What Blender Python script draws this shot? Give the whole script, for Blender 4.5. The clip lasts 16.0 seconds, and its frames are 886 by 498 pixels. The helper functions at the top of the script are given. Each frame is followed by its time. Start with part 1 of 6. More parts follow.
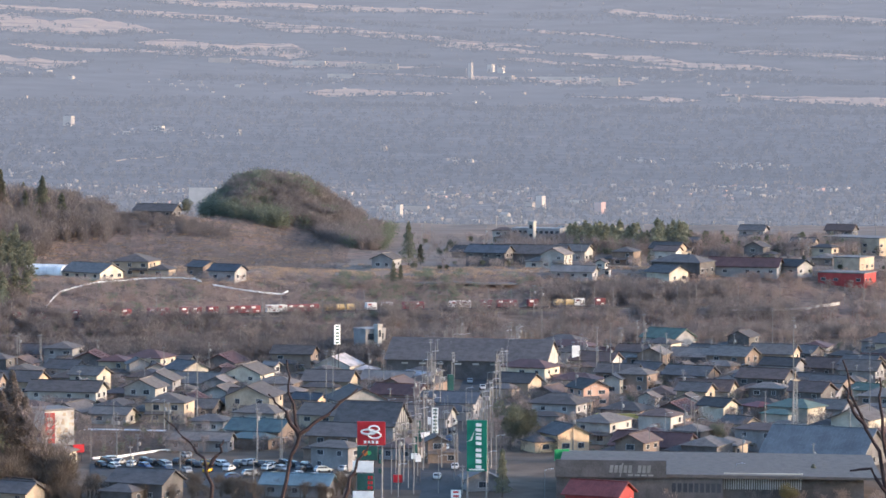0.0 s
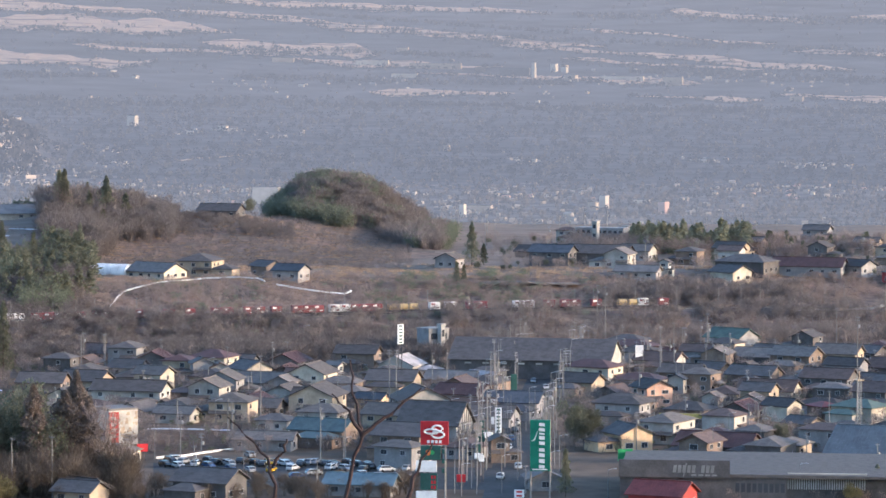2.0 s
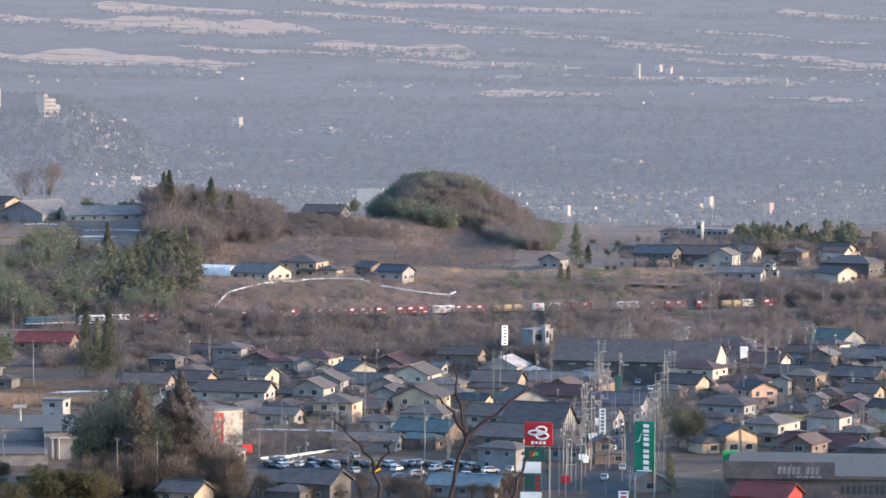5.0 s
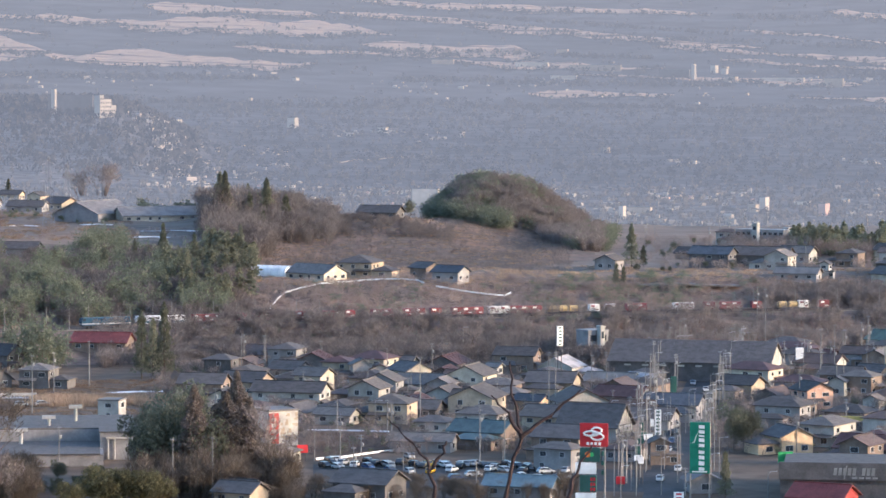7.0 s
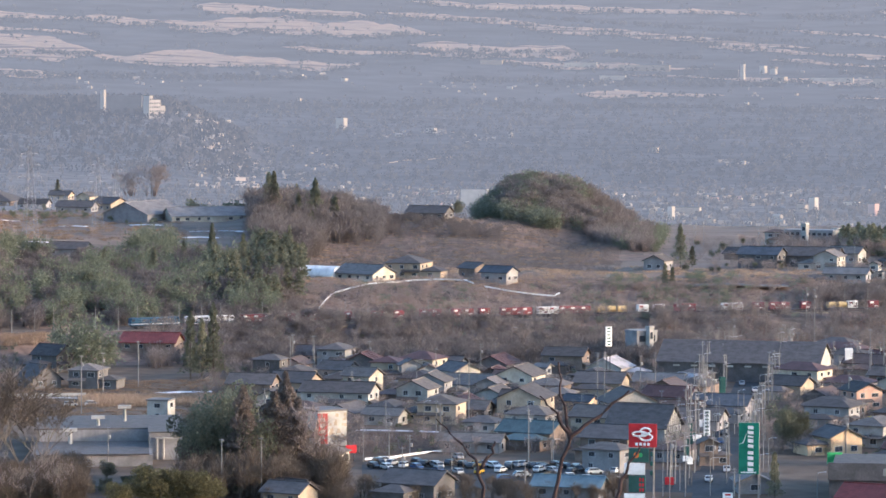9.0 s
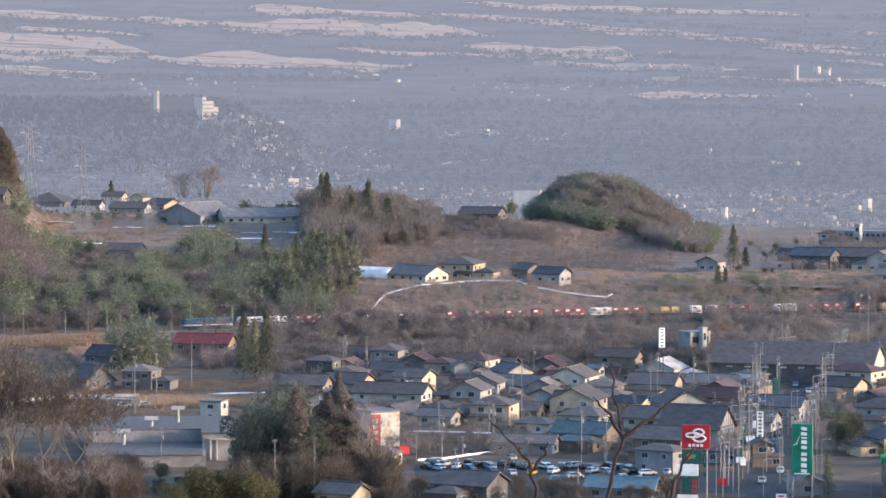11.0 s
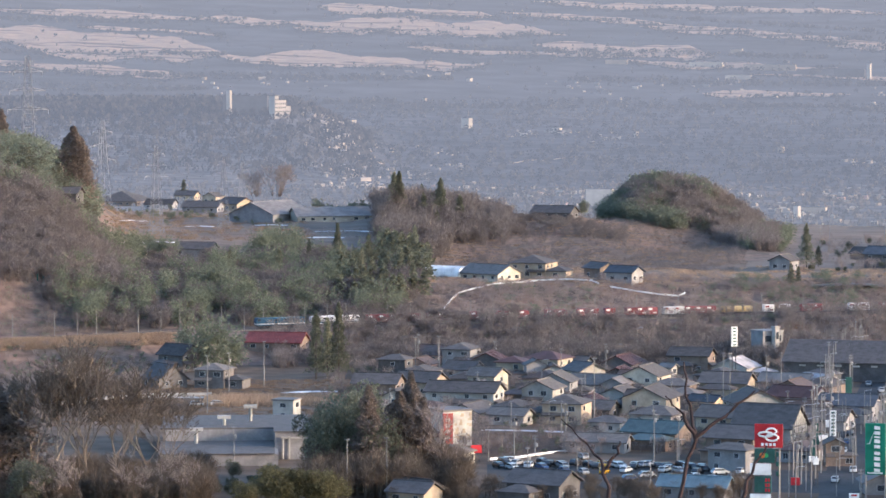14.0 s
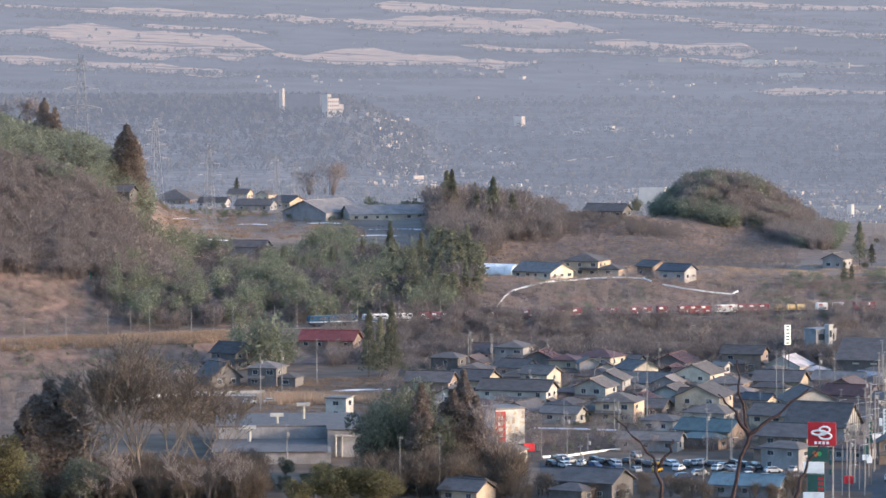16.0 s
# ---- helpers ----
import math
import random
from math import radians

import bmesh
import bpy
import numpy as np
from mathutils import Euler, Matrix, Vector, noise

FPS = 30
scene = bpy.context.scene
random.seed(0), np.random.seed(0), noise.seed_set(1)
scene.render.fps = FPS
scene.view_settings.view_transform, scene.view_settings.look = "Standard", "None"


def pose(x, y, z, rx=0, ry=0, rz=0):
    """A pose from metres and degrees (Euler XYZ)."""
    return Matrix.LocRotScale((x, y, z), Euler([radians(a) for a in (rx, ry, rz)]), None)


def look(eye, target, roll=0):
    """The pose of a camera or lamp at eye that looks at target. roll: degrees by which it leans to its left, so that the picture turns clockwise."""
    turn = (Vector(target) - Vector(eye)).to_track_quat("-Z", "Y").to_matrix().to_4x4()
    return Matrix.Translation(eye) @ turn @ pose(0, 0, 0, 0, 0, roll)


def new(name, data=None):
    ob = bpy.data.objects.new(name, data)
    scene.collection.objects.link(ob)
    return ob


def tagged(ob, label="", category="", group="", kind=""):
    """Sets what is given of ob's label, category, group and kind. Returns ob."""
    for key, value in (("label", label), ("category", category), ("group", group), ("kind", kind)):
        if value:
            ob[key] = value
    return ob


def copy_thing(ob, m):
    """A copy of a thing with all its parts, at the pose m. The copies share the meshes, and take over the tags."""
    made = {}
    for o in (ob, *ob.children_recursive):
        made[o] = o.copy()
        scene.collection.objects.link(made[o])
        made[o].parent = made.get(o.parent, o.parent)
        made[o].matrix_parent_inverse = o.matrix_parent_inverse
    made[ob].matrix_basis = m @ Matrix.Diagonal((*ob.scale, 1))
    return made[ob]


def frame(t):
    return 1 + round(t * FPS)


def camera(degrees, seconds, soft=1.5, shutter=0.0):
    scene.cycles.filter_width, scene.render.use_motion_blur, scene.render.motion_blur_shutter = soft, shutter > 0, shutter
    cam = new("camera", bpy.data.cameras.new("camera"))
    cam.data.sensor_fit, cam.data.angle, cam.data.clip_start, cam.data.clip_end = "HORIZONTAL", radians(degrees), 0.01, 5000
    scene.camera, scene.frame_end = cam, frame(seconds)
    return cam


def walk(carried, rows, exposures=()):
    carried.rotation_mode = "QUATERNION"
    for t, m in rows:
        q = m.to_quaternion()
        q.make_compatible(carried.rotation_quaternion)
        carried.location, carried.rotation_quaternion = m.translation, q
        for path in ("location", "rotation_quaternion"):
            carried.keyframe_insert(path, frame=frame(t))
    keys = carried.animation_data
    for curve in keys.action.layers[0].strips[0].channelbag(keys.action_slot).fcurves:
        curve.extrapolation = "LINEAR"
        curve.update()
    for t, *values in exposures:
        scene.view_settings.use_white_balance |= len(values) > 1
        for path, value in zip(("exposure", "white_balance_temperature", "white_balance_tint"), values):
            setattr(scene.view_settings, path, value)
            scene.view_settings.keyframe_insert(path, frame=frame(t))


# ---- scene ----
F_DEG = 14.0
ROWS = [
    (0.0, -0.0, -3.057, -0.1855),
    (0.5, 0.2548, -3.0587, -0.1764),
    (1.0, 0.482, -3.0628, -0.1523),
    (1.5, 0.7439, -3.0701, -0.117),
    (2.0, 1.0046, -3.065, -0.1422),
    (2.5, 1.2087, -3.0697, -0.085),
    (3.0, 1.4467, -3.0748, -0.118),
    (3.5, 1.7219, -3.0665, -0.0925),
    (4.0, 2.0431, -3.0612, -0.0765),
    (6.5, 3.3582, -3.0421, -0.0429),
    (7.0, 3.5342, -3.0411, -0.0397),
    (7.5, 3.746, -3.0354, -0.0072),
    (8.0, 3.9369, -3.0375, -0.005),
    (8.5, 4.1066, -3.04, 0.0298),
    (9.0, 4.3072, -3.0354, -0.0056),
    (11.5, 5.3546, -3.0198, 0.0629),
    (12.0, 5.5615, -3.024, 0.069),
    (12.5, 5.7574, -3.0244, 0.1113),
    (13.0, 5.9316, -3.0237, 0.0902),
    (13.5, 6.1138, -3.0268, 0.1437),
    (14.0, 6.2902, -3.034, 0.1225),
    (14.5, 6.4815, -3.0359, 0.1327),
    (15.0, 6.6325, -3.042, 0.138),
    (15.5, 6.8681, -3.0496, 0.1857),
    (16.0, 7.1267, -3.0623, 0.1674),
]
cam = camera(F_DEG, 16.0, soft=1.6)
EYE = 100.0
walk(cam, [(t, pose(0, 0, EYE, 90 + pitch, roll, yaw)) for t, yaw, pitch, roll in ROWS])

# ---- light: low winter sun from the right, hazy sky ----
SUN_BEARING, SUN_HEIGHT = 99.0, 10.5
world = bpy.data.worlds.new("winter_sky")
scene.world = world
world.use_nodes = True
wn = world.node_tree.nodes
sky = wn.new("ShaderNodeTexSky")
sky.sky_type = "NISHITA"
sky.sun_disc = False
sky.sun_elevation, sky.sun_rotation = radians(SUN_HEIGHT), radians(SUN_BEARING)
sky.air_density, sky.dust_density, sky.ozone_density = 1.0, 2.4, 3.2
wn["Background"].inputs["Strength"].default_value = 0.15
world.node_tree.links.new(sky.outputs[0], wn["Background"].inputs["Color"])
sun_data = bpy.data.lights.new("sun", "SUN")
sun_data.energy, sun_data.angle, sun_data.color = 1.04, radians(0.6), (1.0, 0.74, 0.53)
sun = new("sun", sun_data)
sb, sh = radians(SUN_BEARING), radians(SUN_HEIGHT)
sun_way = Vector((math.sin(sb) * math.cos(sh), math.cos(sb) * math.cos(sh), math.sin(sh)))
sun.matrix_world = look((300, -300, 400), Vector((300, -300, 400)) - sun_way)
scene.view_settings.exposure = 2.44


# ---- the lie of the land: bearing in degrees from the eye, distance in metres ----
def sm(a, b, x):
    t = np.clip((np.asarray(x, float) - a) / (b - a), 0.0, 1.0)
    return t * t * (3 - 2 * t)


def rail_distance(b):
    return 1296.4 + 8.02 * np.clip(b, -20, 12)


def waves(x, y, short, long, seed):
    rng = np.random.default_rng(seed)
    out = 0.0
    for _ in range(9):
        a, size, phase = rng.uniform(0, 6.28), rng.uniform(short, long), rng.uniform(0, 6.28)
        out = out + np.sin((x * math.cos(a) + y * math.sin(a)) * 6.283 / size + phase)
    return out / 3


def land(b, d):
    b, d = np.asarray(b, float), np.asarray(d, float)
    r = rail_distance(b)
    z = 98.2 * (1 - sm(0, 300, d))
    up = 8.0 * sm(r - 42, r - 7, d) + 9.0 * sm(r + 7, r + 80, d)
    up = up + 8.0 * sm(-5.8, -7.6, b) * sm(r + 70, r + 270, d)
    up = up + 12.0 * sm(-1.9, -4.6, b) * (1 - 0.7 * sm(-6.2, -8.0, b)) * np.exp(-((d - 1610) / 80) ** 2)
    side = (b + 2.78) * 1690 * math.pi / 180
    up = up + 21.0 * np.exp(-(np.abs(side) / np.where(side < 0, 23, 35)) ** 3 - ((d - 1690) / 52) ** 2)
    up = up * (1 - sm(1780, 1930, d) * 0.82)
    up = up + (36.0 * sm(-11.0, -13.0, b) + 18.0 * sm(-12.6, -16.0, b)) * sm(r + 9, r + 200, d) * (1 - sm(1500, 1750, d))
    far = np.interp(d, [0, 2700, 3300, 3900, 4950], [0, 0, 17, 43, 212])
    far = far + 42.0 * sm(-6.9, -8.9, b) * sm(2650, 3150, d) * (1 - sm(3250, 3550, d))
    x, y = d * np.sin(np.radians(b)), d * np.cos(np.radians(b))
    return z + up + far + 0.45 * waves(x, y, 25, 110, 3) * sm(r + 12, r + 50, d) + 0.9 * waves(x, y, 300, 900, 8) * sm(2700, 3300, d)


def spot(b, d, dz=0.0):
    a = radians(b)
    return Vector((d * math.sin(a), d * math.cos(a), float(land(b, d)) + dz))


# ---- materials ----
def mat(name, colour, rough=0.85, vary=0.25, scale=0.6, bump=0.0, metal=0.0, other=None, spread=None, per_object=0.0, stretch=(1, 1, 1)):
    """A surface with a fine and a broad variation of its colour; other: a second colour in patches."""
    m = bpy.data.materials.new(name)
    m.use_nodes = True
    n, l = m.node_tree.nodes, m.node_tree.links
    p = n["Principled BSDF"]
    p.inputs["Roughness"].default_value, p.inputs["Metallic"].default_value = rough, metal
    p.inputs["Specular IOR Level"].default_value = 0.5 if rough < 0.4 else 0.15
    tc = n.new("ShaderNodeTexCoord")
    mp = n.new("ShaderNodeMapping")
    mp.inputs["Scale"].default_value = stretch
    l.new(tc.outputs["Object"], mp.inputs["Vector"])
    fine = n.new("ShaderNodeTexNoise")
    fine.inputs["Scale"].default_value, fine.inputs["Detail"].default_value = scale * 6, 4
    broad = n.new("ShaderNodeTexNoise")
    broad.inputs["Scale"].default_value, broad.inputs["Detail"].default_value = scale, 5
    l.new(mp.outputs[0], fine.inputs["Vector"])
    l.new(mp.outputs[0], broad.inputs["Vector"])
    base = n.new("ShaderNodeMixRGB")
    second = other or tuple(c * 0.72 for c in colour)
    base.inputs["Color1"].default_value, base.inputs["Color2"].default_value = (*colour, 1), (*second, 1)
    ramp = n.new("ShaderNodeMapRange")
    lo, hi = spread or (0.4, 0.65)
    ramp.inputs["From Min"].default_value, ramp.inputs["From Max"].default_value = lo, hi
    l.new(broad.outputs["Fac"], ramp.inputs["Value"])
    l.new(ramp.outputs[0], base.inputs["Fac"])
    hsv = n.new("ShaderNodeHueSaturation")
    value = n.new("ShaderNodeMapRange")
    value.inputs["From Min"].default_value, value.inputs["From Max"].default_value = 0.3, 0.7
    value.inputs["To Min"].default_value, value.inputs["To Max"].default_value = 1 - vary, 1 + vary
    l.new(fine.outputs["Fac"], value.inputs["Value"])
    out = value.outputs[0]
    if per_object:
        info = n.new("ShaderNodeObjectInfo")
        per = n.new("ShaderNodeMapRange")
        per.inputs["To Min"].default_value, per.inputs["To Max"].default_value = 1 - per_object, 1 + per_object
        l.new(info.outputs["Random"], per.inputs["Value"])
        mul = n.new("ShaderNodeMath")
        mul.operation = "MULTIPLY"
        l.new(out, mul.inputs[0])
        l.new(per.outputs[0], mul.inputs[1])
        out = mul.outputs[0]
    l.new(out, hsv.inputs["Value"])
    l.new(base.outputs[0], hsv.inputs["Color"])
    l.new(hsv.outputs[0], p.inputs["Base Color"])
    if bump:
        bp = n.new("ShaderNodeBump")
        bp.inputs["Strength"].default_value, bp.inputs["Distance"].default_value = bump, 0.3
        l.new(fine.outputs["Fac"], bp.inputs["Height"])
        l.new(bp.outputs[0], p.inputs["Normal"])
    return m


def leafy(name, colour, other, vary=0.35):
    """Foliage or twigs: every leaf clump takes its own shade."""
    m = bpy.data.materials.new(name)
    m.use_nodes = True
    n, l = m.node_tree.nodes, m.node_tree.links
    p = n["Principled BSDF"]
    p.inputs["Roughness"].default_value = 0.8
    p.inputs["Specular IOR Level"].default_value = 0.2
    geo, info = n.new("ShaderNodeNewGeometry"), n.new("ShaderNodeObjectInfo")
    mix = n.new("ShaderNodeMixRGB")
    mix.inputs["Color1"].default_value, mix.inputs["Color2"].default_value = (*colour, 1), (*other, 1)
    l.new(geo.outputs["Random Per Island"], mix.inputs["Fac"])
    hsv = n.new("ShaderNodeHueSaturation")
    per = n.new("ShaderNodeMapRange")
    per.inputs["To Min"].default_value, per.inputs["To Max"].default_value = 1 - vary, 1 + vary
    l.new(info.outputs["Random"], per.inputs["Value"])
    l.new(per.outputs[0], hsv.inputs["Value"])
    l.new(mix.outputs[0], hsv.inputs["Color"])
    l.new(hsv.outputs[0], p.inputs["Base Color"])
    thin = n.new("ShaderNodeBsdfTranslucent")
    l.new(hsv.outputs[0], thin.inputs["Color"])
    both = n.new("ShaderNodeMixShader")
    both.inputs["Fac"].default_value = 0.45
    l.new(p.outputs[0], both.inputs[1])
    l.new(thin.outputs[0], both.inputs[2])
    l.new(both.outputs[0], n["Material Output"].inputs["Surface"])
    return m


GROUND_TOWN = mat("town_ground", (0.096, 0.065, 0.047), 0.95, 0.3, 0.02, other=(0.118, 0.086, 0.066))
GROUND_BANK = mat("dry_grass", (0.165, 0.109, 0.086), 0.95, 0.35, 0.05, other=(0.108, 0.084, 0.070), bump=0.6)
GROUND_FIELD = mat("terrace_soil", (0.179, 0.128, 0.103), 0.95, 0.25, 0.012, other=(0.144, 0.112, 0.092), stretch=(0.5, 2.5, 1))


# Haze colours by distance, emitted by the far surfaces themselves.
HAZE_STOPS = ((1900, (0.0362, 0.0395, 0.0498)), (2750, (0.0357, 0.0397, 0.0517)), (3400, (0.0390, 0.0431, 0.0559)), (4200, (0.0442, 0.0478, 0.0602)), (4900, (0.0498, 0.0528, 0.0653)))


def paint_haze(m, share=1.0):
    """Haze painted as emission on the distant backdrop, the stronger the farther north it lies."""
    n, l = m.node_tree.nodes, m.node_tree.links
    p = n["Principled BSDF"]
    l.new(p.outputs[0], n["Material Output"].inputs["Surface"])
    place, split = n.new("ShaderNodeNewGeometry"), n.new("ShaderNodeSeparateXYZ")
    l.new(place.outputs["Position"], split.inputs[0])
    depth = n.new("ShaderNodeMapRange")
    depth.inputs["From Min"].default_value, depth.inputs["From Max"].default_value = HAZE_STOPS[0][0], HAZE_STOPS[-1][0]
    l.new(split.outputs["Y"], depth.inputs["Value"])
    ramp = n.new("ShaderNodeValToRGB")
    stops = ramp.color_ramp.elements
    while len(stops) < len(HAZE_STOPS):
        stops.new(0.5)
    for stop, (d, glow) in zip(stops, HAZE_STOPS):
        stop.position = (d - HAZE_STOPS[0][0]) / (HAZE_STOPS[-1][0] - HAZE_STOPS[0][0])
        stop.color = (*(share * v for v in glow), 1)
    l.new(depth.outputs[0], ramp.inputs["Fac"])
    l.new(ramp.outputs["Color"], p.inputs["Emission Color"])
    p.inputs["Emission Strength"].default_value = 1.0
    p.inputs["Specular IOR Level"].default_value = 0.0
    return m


# Far ground with its haze put into the emission, weaker on the hill.
GROUND_FAR = paint_haze(mat("hazed_woodland", (0.036, 0.034, 0.036), 0.98, 0.35, 0.0022, other=(0.026, 0.026, 0.028), stretch=(1, 2.2, 1)), 1.04)
GROUND_PLAIN = paint_haze(mat("hazed_plain", (0.070, 0.062, 0.060), 0.98, 0.4, 0.01, other=(0.04, 0.038, 0.040), stretch=(1, 3, 1)))
GROUND_HILL = paint_haze(mat("hazed_hill", (0.030, 0.029, 0.031), 0.98, 0.5, 0.006, other=(0.05, 0.045, 0.045)), 0.9)
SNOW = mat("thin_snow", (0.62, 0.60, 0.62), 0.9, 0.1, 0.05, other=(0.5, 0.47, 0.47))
# Dim brownish snow base; the haze over it is painted as emission.
SNOW_FAR = paint_haze(mat("hazed_snow", (0.194, 0.128, 0.092), 0.95, 0.30, 0.013, other=(0.071, 0.051, 0.043), stretch=(0.7, 6.0, 1), spread=(0.55, 0.62)))
ASPHALT = mat("asphalt", (0.053, 0.051, 0.053), 0.85, 0.2, 0.1)
CONCRETE = mat("concrete", (0.34, 0.32, 0.30), 0.85, 0.12, 0.4)
POLE = mat("pole_concrete", (0.236, 0.217, 0.205), 0.8, 0.1, 0.5)
RUST = mat("dark_metal", (0.09, 0.08, 0.08), 0.6, 0.2, 0.5)
GALV = mat("galvanised_steel", (0.45, 0.45, 0.46), 0.5, 0.1, 0.6, metal=0.3)
GLASS = mat("dark_glass", (0.045, 0.05, 0.06), 0.12, 0.2, 0.3)
WALLS = {
    "white": mat("white_render", (0.356, 0.332, 0.307), 0.85, 0.08, 0.3, per_object=0.15),
    "cream": mat("cream_render", (0.432, 0.380, 0.313), 0.85, 0.08, 0.3, per_object=0.15),
    "yellow": mat("yellow_render", (0.60, 0.43, 0.28), 0.85, 0.06, 0.3),
    "grey": mat("grey_siding", (0.255, 0.240, 0.240), 0.8, 0.1, 0.3, per_object=0.15),
    "brown": mat("brown_siding", (0.20, 0.15, 0.125), 0.85, 0.15, 0.4, per_object=0.15),
    "dark": mat("dark_siding", (0.115, 0.105, 0.105), 0.8, 0.15, 0.4, per_object=0.15),
    "pink": mat("pink_render", (0.50, 0.31, 0.24), 0.85, 0.08, 0.3),
    "tan": mat("tan_render", (0.378, 0.297, 0.225), 0.85, 0.1, 0.3, per_object=0.15),
    "red": mat("red_panel", (0.30, 0.05, 0.048), 0.6, 0.1, 0.3),
    "green": mat("green_panel", (0.02, 0.20, 0.13), 0.6, 0.1, 0.3),
    "teal": mat("teal_paint", (0.05, 0.26, 0.28), 0.6, 0.1, 0.3),
}
ROOFS = {
    "slate": mat("slate_roof", (0.083, 0.073, 0.072), 0.75, 0.2, 0.5, per_object=0.3, stretch=(1, 1, 3)),
    "tile": mat("grey_tile_roof", (0.121, 0.105, 0.099), 0.75, 0.22, 0.6, per_object=0.3, stretch=(1, 1, 3)),
    "brown": mat("brown_roof", (0.102, 0.071, 0.063), 0.65, 0.2, 0.5, per_object=0.25, stretch=(1, 1, 3)),
    "blue": mat("blue_sheet_roof", (0.066, 0.071, 0.083), 0.65, 0.15, 0.4, per_object=0.2),
    "skyblue": mat("bright_blue_sheet_roof", (0.121, 0.172, 0.200), 0.6, 0.1, 0.4),
    "teal": mat("teal_sheet_roof", (0.072, 0.102, 0.109), 0.5, 0.15, 0.4),
    "red": mat("red_sheet_roof", (0.151, 0.042, 0.039), 0.5, 0.15, 0.4),
    "green": mat("green_sheet_roof", (0.083, 0.110, 0.092), 0.5, 0.12, 0.4),
    "pale": mat("pale_metal_roof", (0.159, 0.144, 0.141), 0.8, 0.1, 0.3),
    "snowy": mat("snow_dusted_roof", (0.341, 0.314, 0.318), 0.8, 0.12, 0.3, other=(0.189, 0.175, 0.178)),
    "brownred": mat("russet_sheet_roof", (0.087, 0.046, 0.043), 0.55, 0.15, 0.4),
    "sheet": mat("pale_sheet_roof", (0.205, 0.188, 0.185), 0.75, 0.08, 0.3, stretch=(1, 1, 3)),
    "bluegrey": mat("blue_grey_sheet_roof", (0.125, 0.128, 0.136), 0.5, 0.12, 0.2),
}
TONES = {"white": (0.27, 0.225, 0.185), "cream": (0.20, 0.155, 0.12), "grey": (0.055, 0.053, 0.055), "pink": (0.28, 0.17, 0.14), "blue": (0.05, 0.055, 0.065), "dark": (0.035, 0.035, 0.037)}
# Distant town colours with haze painted as emission; the far set is also dimmed.
HAZED_PAINT = {k: paint_haze(mat("plain_" + k, c, 0.9, 0.08, 0.05)) for k, c in TONES.items()}
HAZED_PAINT_FAR = {k: paint_haze(mat("hazy_" + k, tuple(v * 0.75 for v in c), 0.9, 0.08, 0.05)) for k, c in TONES.items()}
CEDAR = leafy("cedar_foliage", (0.127, 0.133, 0.099), (0.210, 0.197, 0.139))
CEDAR_RUST = leafy("russet_cedar_foliage", (0.144, 0.122, 0.108), (0.229, 0.173, 0.146))
BAMBOO = leafy("bamboo_foliage", (0.118, 0.131, 0.094), (0.172, 0.175, 0.123), 0.15)
HILL_GREEN = leafy("dull_hill_foliage", (0.119, 0.134, 0.102), (0.174, 0.176, 0.130), 0.15)
HILL_TWIGS = leafy("dark_bare_twigs", (0.144, 0.120, 0.113), (0.199, 0.167, 0.158), 0.15)
OLIVE = leafy("olive_foliage", (0.10, 0.092, 0.05), (0.20, 0.17, 0.09))
TWIGS = leafy("bare_twigs", (0.196, 0.154, 0.142), (0.283, 0.225, 0.200), 0.15)
TWIGS_RED = leafy("reddish_bare_twigs", (0.208, 0.160, 0.145), (0.283, 0.223, 0.198), 0.15)
BARK = mat("bark", (0.11, 0.085, 0.07), 0.95, 0.3, 1.5)
BARK_PALE = mat("pale_bark", (0.17, 0.135, 0.11), 0.95, 0.25, 1.5)
NEAR_TWIGS = leafy("brown_twigs", (0.093, 0.072, 0.060), (0.147, 0.115, 0.090), 0.15)
STRAW = leafy("dry_reeds", (0.211, 0.148, 0.108), (0.321, 0.222, 0.154))


# ---- building blocks ----
def box(bm, x0, x1, y0, y1, z0, z1):
    v = [bm.verts.new(p) for p in ((x0, y0, z0), (x1, y0, z0), (x1, y1, z0), (x0, y1, z0), (x0, y0, z1), (x1, y0, z1), (x1, y1, z1), (x0, y1, z1))]
    for f in ((0, 3, 2, 1), (4, 5, 6, 7), (0, 1, 5, 4), (1, 2, 6, 5), (2, 3, 7, 6), (3, 0, 4, 7)):
        bm.faces.new([v[i] for i in f])


def prism(bm, outline, y0, y1):
    """An outline in x and z, drawn out along y."""
    a = [bm.verts.new((x, y0, z)) for x, z in outline]
    c = [bm.verts.new((x, y1, z)) for x, z in outline]
    bm.faces.new(a)
    bm.faces.new(c[::-1])
    for i in range(len(a)):
        j = (i + 1) % len(a)
        bm.faces.new((a[j], a[i], c[i], c[j]))


def tube(bm, points, radii, sides=6):
    rings = []
    for i, (p, r) in enumerate(zip(points, radii)):
        p = Vector(p)
        way = (Vector(points[min(i + 1, len(points) - 1)]) - Vector(points[max(i - 1, 0)])).normalized()
        side = way.orthogonal().normalized()
        up = way.cross(side)
        rings.append([bm.verts.new(p + r * (math.cos(k * math.tau / sides) * side + math.sin(k * math.tau / sides) * up)) for k in range(sides)])
    for a, c in zip(rings, rings[1:]):
        for k in range(sides):
            bm.faces.new((a[k], a[(k + 1) % sides], c[(k + 1) % sides], c[k]))
    bm.faces.new(rings[0][::-1])
    bm.faces.new(rings[-1])


def mesh_of(bm, name, material):
    me = bpy.data.meshes.new(name)
    bmesh.ops.recalc_face_normals(bm, faces=bm.faces[:])
    bm.to_mesh(me)
    bm.free()
    me.materials.append(material)
    return me


